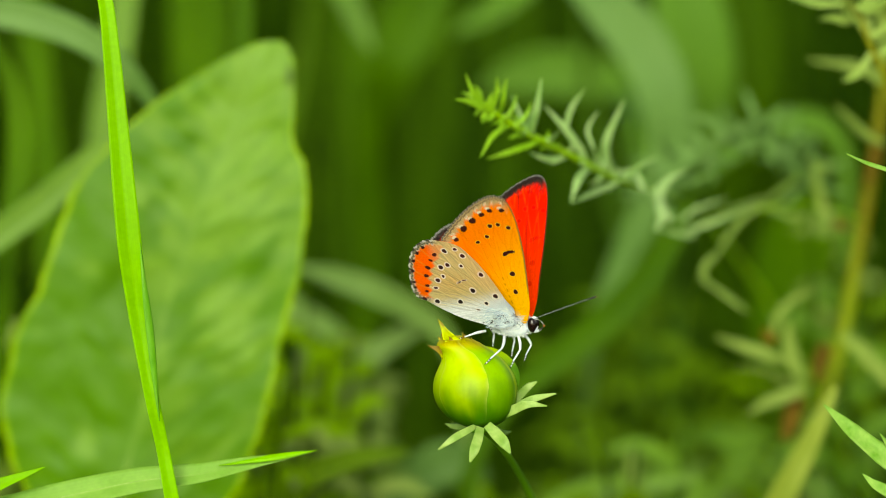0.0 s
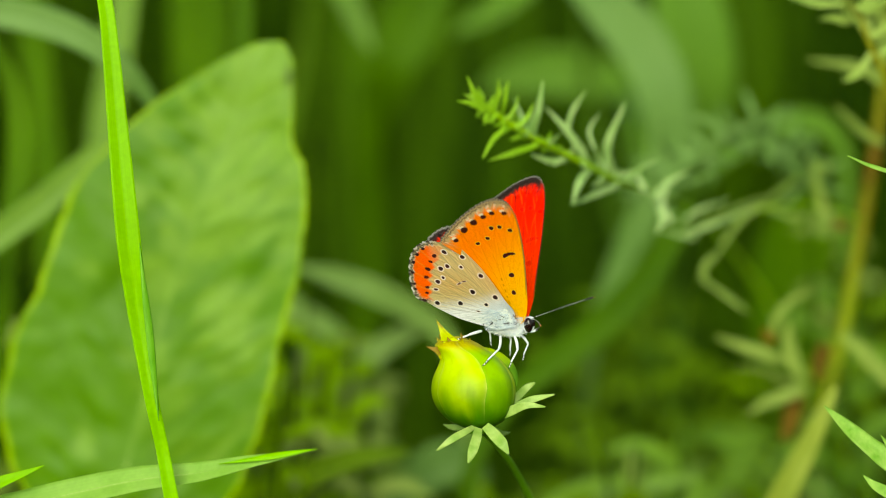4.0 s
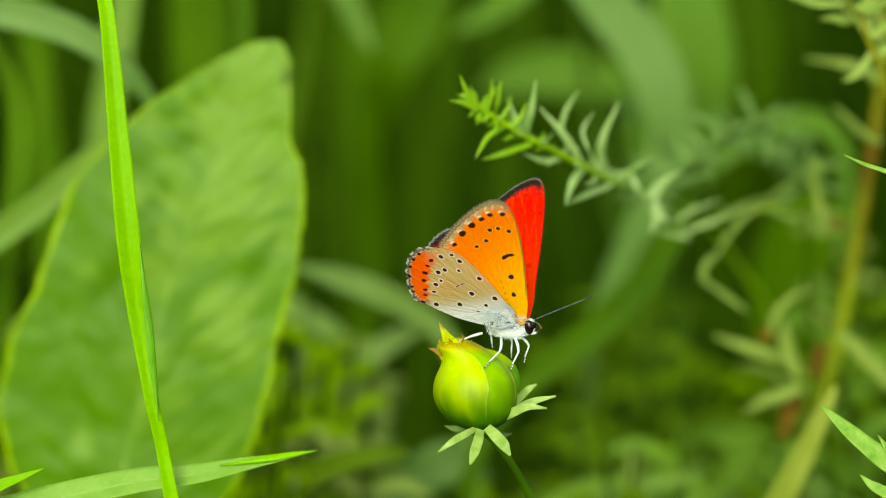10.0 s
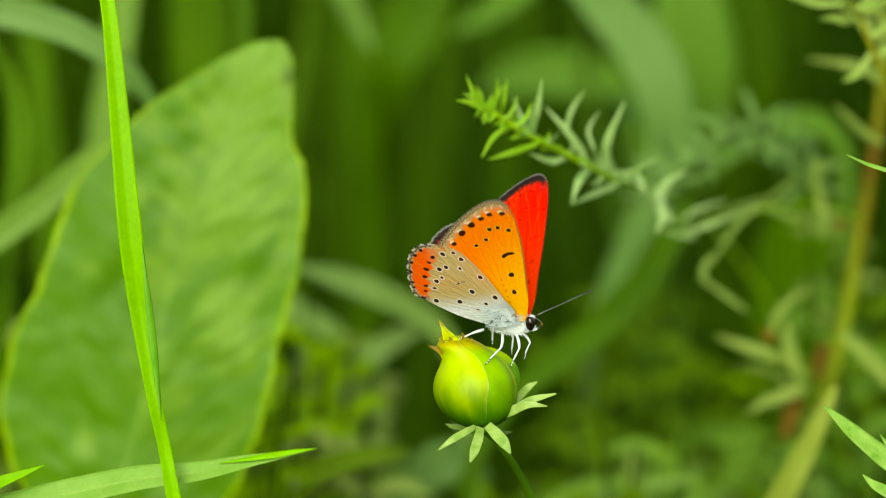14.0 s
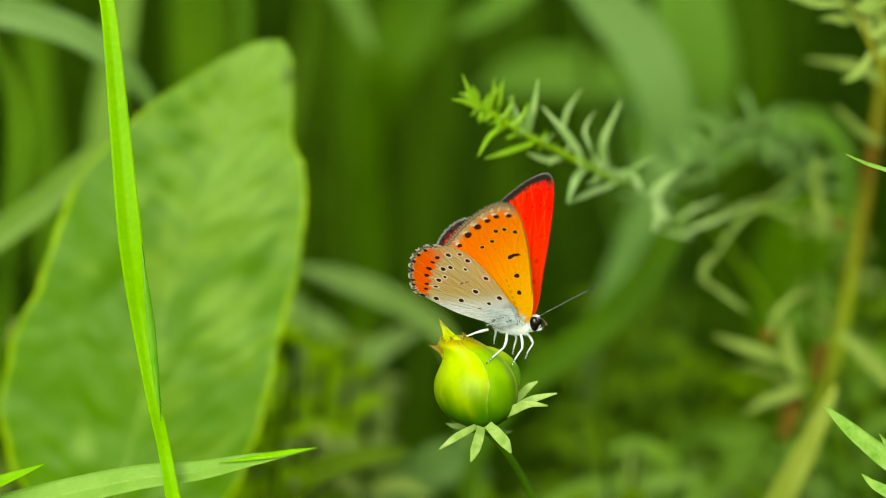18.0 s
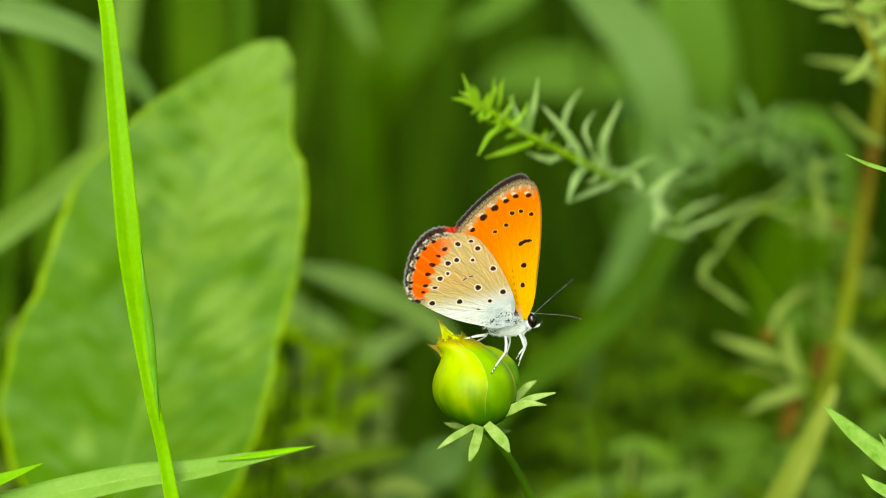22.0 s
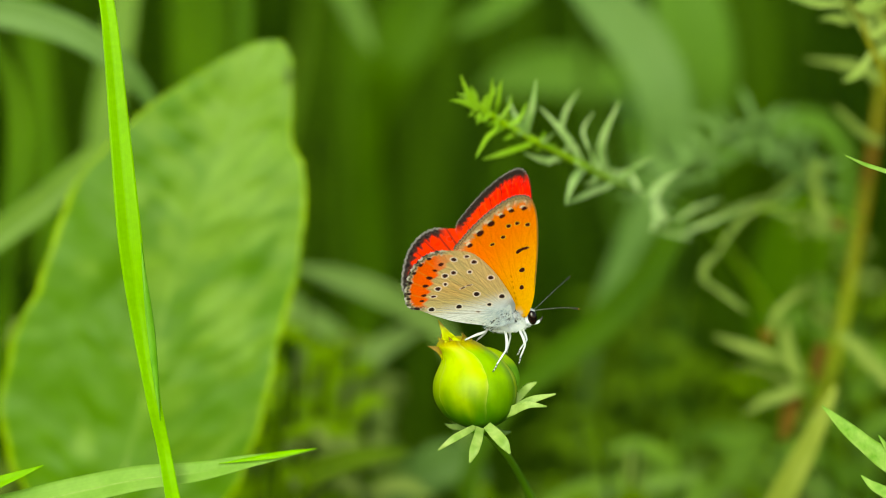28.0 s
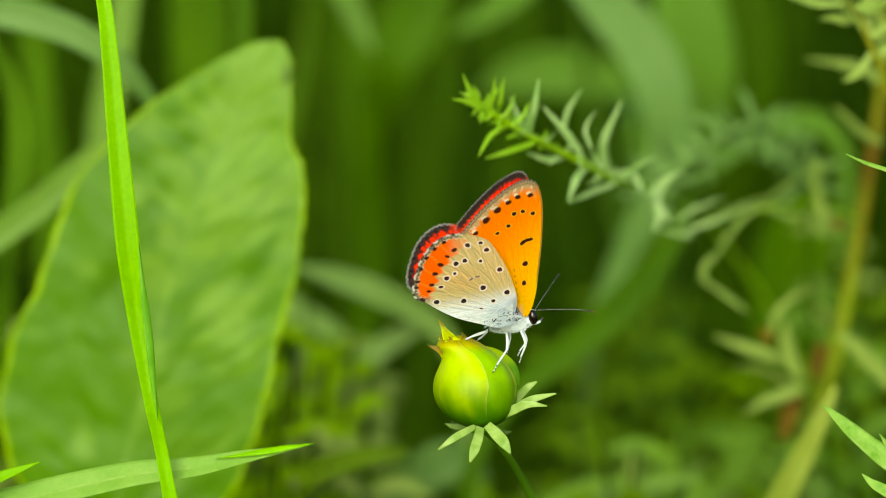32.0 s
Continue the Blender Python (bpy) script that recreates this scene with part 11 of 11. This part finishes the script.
DOCK_SWAY = [
    (0, -0.04321, 0.07227, 0.37013, -12, 0, 0), (0.5, -0.04321, 0.07227, 0.37013, -12, 0, 0), (1, -0.04314, 0.07227, 0.37013, -12, 0, 0), (1.5, -0.04319, 0.07228, 0.37016, -12, 0, 0),
    (2, -0.04323, 0.07229, 0.37021, -12, 0, 0), (2.5, -0.04334, 0.07230, 0.37027, -12, 0, 0), (3, -0.04338, 0.07229, 0.37020, -12, 0, 0), (3.5, -0.04338, 0.07226, 0.37005, -12, 0, 0),
    (5.5, -0.04338, 0.07226, 0.37005, -12, 0, 0), (6, -0.04338, 0.07226, 0.37005, -12, 0, 0), (6.5, -0.04338, 0.07226, 0.37005, -12, 0, 0), (7, -0.04338, 0.07226, 0.37005, -12, 0, 0),
    (7.5, -0.04340, 0.07227, 0.37011, -12, 0, 0), (8, -0.04351, 0.07228, 0.37015, -12, 0, 0), (8.5, -0.04355, 0.07229, 0.37021, -12, 0, 0), (9, -0.04359, 0.07229, 0.37021, -12, 0, 0),
    (9.5, -0.04368, 0.07229, 0.37021, -12, 0, 0), (10, -0.04374, 0.07229, 0.37021, -12, 0, 0), (10.5, -0.04381, 0.07229, 0.37021, -12, 0, 0), (11, -0.04364, 0.07229, 0.37021, -12, 0, 0),
    (11.5, -0.04353, 0.07229, 0.37021, -12, 0, 0), (12, -0.04345, 0.07229, 0.37021, -12, 0, 0), (12.5, -0.04345, 0.07229, 0.37021, -12, 0, 0), (13, -0.04345, 0.07229, 0.37021, -12, 0, 0),
    (13.5, -0.04345, 0.07229, 0.37021, -12, 0, 0), (14, -0.04345, 0.07229, 0.37021, -12, 0, 0), (14.5, -0.04345, 0.07229, 0.37021, -12, 0, 0), (16.5, -0.04345, 0.07229, 0.37021, -12, 0, 0),
    (17, -0.04345, 0.07229, 0.37021, -12, 0, 0), (17.5, -0.04345, 0.07229, 0.37021, -12, 0, 0), (18, -0.04345, 0.07229, 0.37021, -12, 0, 0), (18.5, -0.04345, 0.07229, 0.37021, -12, 0, 0),
    (19, -0.04345, 0.07229, 0.37021, -12, 0, 0), (19.5, -0.04345, 0.07229, 0.37021, -12, 0, 0), (20, -0.04345, 0.07229, 0.37021, -12, 0, 0), (20.5, -0.04345, 0.07229, 0.37021, -12, 0, 0),
    (21, -0.04345, 0.07229, 0.37021, -12, 0, 0), (21.5, -0.04345, 0.07229, 0.37021, -12, 0, 0), (22, -0.04345, 0.07229, 0.37021, -12, 0, 0), (22.5, -0.04345, 0.07229, 0.37021, -12, 0, 0),
    (23, -0.04345, 0.07229, 0.37021, -12, 0, 0), (23.5, -0.04345, 0.07229, 0.37021, -12, 0, 0), (24, -0.04345, 0.07229, 0.37021, -12, 0, 0), (24.5, -0.04345, 0.07229, 0.37021, -12, 0, 0),
    (25, -0.04345, 0.07229, 0.37021, -12, 0, 0), (25.5, -0.04345, 0.07229, 0.37021, -12, 0, 0), (27.5, -0.04345, 0.07229, 0.37021, -12, 0, 0), (28, -0.04345, 0.07229, 0.37021, -12, 0, 0),
    (28.5, -0.04345, 0.07229, 0.37021, -12, 0, 0), (29, -0.04351, 0.07229, 0.37021, -12, 0, 0), (29.5, -0.04350, 0.07229, 0.37021, -12, 0, 0), (30, -0.04348, 0.07229, 0.37021, -12, 0, 0),
    (30.5, -0.04340, 0.07229, 0.37021, -12, 0, 0), (31, -0.04340, 0.07229, 0.37021, -12, 0, 0), (31.5, -0.04348, 0.07229, 0.37021, -12, 0, 0), (32, -0.04362, 0.07229, 0.37021, -12, 0, 0),
]
BROWN_SWAY = [
    (0, 0.00000, 0.00000, 0.00000, 0, 0, 0), (0.5, 0.00003, 0.00000, 0.00000, 0, 0, 0), (1, 0.00010, 0.00000, 0.00000, 0, 0, 0), (1.5, 0.00014, 0.00000, 0.00000, 0, 0, 0),
    (2, 0.00014, 0.00000, 0.00000, 0, 0, 0), (2.5, 0.00014, 0.00000, 0.00000, 0, 0, 0), (3, 0.00010, 0.00000, 0.00000, 0, 0, 0), (3.5, 0.00000, 0.00000, 0.00000, 0, 0, 0),
    (5.5, -0.00014, 0.00000, 0.00000, 0, 0, 0), (6, -0.00014, 0.00002, 0.00011, 0, 0, 0), (6.5, -0.00014, 0.00003, 0.00014, 0, 0, 0), (7, -0.00014, 0.00003, 0.00014, 0, 0, 0),
    (7.5, -0.00014, 0.00003, 0.00014, 0, 0, 0), (8, -0.00018, 0.00003, 0.00014, 0, 0, 0), (8.5, -0.00025, 0.00003, 0.00014, 0, 0, 0), (9, -0.00032, 0.00003, 0.00014, 0, 0, 0),
    (9.5, -0.00042, 0.00004, 0.00018, 0, 0, 0), (10, -0.00053, 0.00005, 0.00021, 0, 0, 0), (10.5, -0.00049, 0.00003, 0.00014, 0, 0, 0), (11, -0.00036, 0.00001, 0.00004, 0, 0, 0),
    (11.5, -0.00029, 0.00001, 0.00004, 0, 0, 0), (12, -0.00029, 0.00002, 0.00011, 0, 0, 0), (12.5, -0.00029, 0.00003, 0.00014, 0, 0, 0), (13, -0.00025, 0.00003, 0.00014, 0, 0, 0),
    (13.5, -0.00018, 0.00003, 0.00014, 0, 0, 0), (14, -0.00014, 0.00003, 0.00014, 0, 0, 0), (14.5, -0.00014, 0.00003, 0.00014, 0, 0, 0), (16.5, -0.00014, 0.00003, 0.00014, 0, 0, 0),
    (17, -0.00018, 0.00003, 0.00014, 0, 0, 0), (17.5, -0.00028, 0.00003, 0.00014, 0, 0, 0), (18, -0.00036, 0.00003, 0.00014, 0, 0, 0), (18.5, -0.00036, 0.00003, 0.00014, 0, 0, 0),
    (19, -0.00039, 0.00003, 0.00014, 0, 0, 0), (19.5, -0.00039, 0.00003, 0.00014, 0, 0, 0), (20, -0.00032, 0.00003, 0.00014, 0, 0, 0), (20.5, -0.00029, 0.00003, 0.00014, 0, 0, 0),
    (21, -0.00029, 0.00003, 0.00014, 0, 0, 0), (21.5, -0.00029, 0.00003, 0.00014, 0, 0, 0), (22, -0.00029, 0.00003, 0.00014, 0, 0, 0), (22.5, -0.00029, 0.00003, 0.00014, 0, 0, 0),
    (23, -0.00025, 0.00003, 0.00014, 0, 0, 0), (23.5, -0.00018, 0.00003, 0.00014, 0, 0, 0), (24, -0.00014, 0.00003, 0.00014, 0, 0, 0), (24.5, -0.00021, 0.00003, 0.00014, 0, 0, 0),
    (25, -0.00035, 0.00003, 0.00014, 0, 0, 0), (25.5, -0.00042, 0.00003, 0.00014, 0, 0, 0), (27.5, -0.00042, 0.00003, 0.00014, 0, 0, 0), (28, -0.00042, 0.00003, 0.00014, 0, 0, 0),
    (28.5, -0.00042, 0.00003, 0.00014, 0, 0, 0), (29, -0.00042, 0.00003, 0.00014, 0, 0, 0), (29.5, -0.00042, 0.00003, 0.00014, 0, 0, 0), (30, -0.00042, 0.00003, 0.00014, 0, 0, 0),
    (30.5, -0.00039, 0.00003, 0.00014, 0, 0, 0), (31, -0.00032, 0.00003, 0.00014, 0, 0, 0), (31.5, -0.00032, 0.00003, 0.00014, 0, 0, 0), (32, -0.00042, 0.00003, 0.00014, 0, 0, 0),
]


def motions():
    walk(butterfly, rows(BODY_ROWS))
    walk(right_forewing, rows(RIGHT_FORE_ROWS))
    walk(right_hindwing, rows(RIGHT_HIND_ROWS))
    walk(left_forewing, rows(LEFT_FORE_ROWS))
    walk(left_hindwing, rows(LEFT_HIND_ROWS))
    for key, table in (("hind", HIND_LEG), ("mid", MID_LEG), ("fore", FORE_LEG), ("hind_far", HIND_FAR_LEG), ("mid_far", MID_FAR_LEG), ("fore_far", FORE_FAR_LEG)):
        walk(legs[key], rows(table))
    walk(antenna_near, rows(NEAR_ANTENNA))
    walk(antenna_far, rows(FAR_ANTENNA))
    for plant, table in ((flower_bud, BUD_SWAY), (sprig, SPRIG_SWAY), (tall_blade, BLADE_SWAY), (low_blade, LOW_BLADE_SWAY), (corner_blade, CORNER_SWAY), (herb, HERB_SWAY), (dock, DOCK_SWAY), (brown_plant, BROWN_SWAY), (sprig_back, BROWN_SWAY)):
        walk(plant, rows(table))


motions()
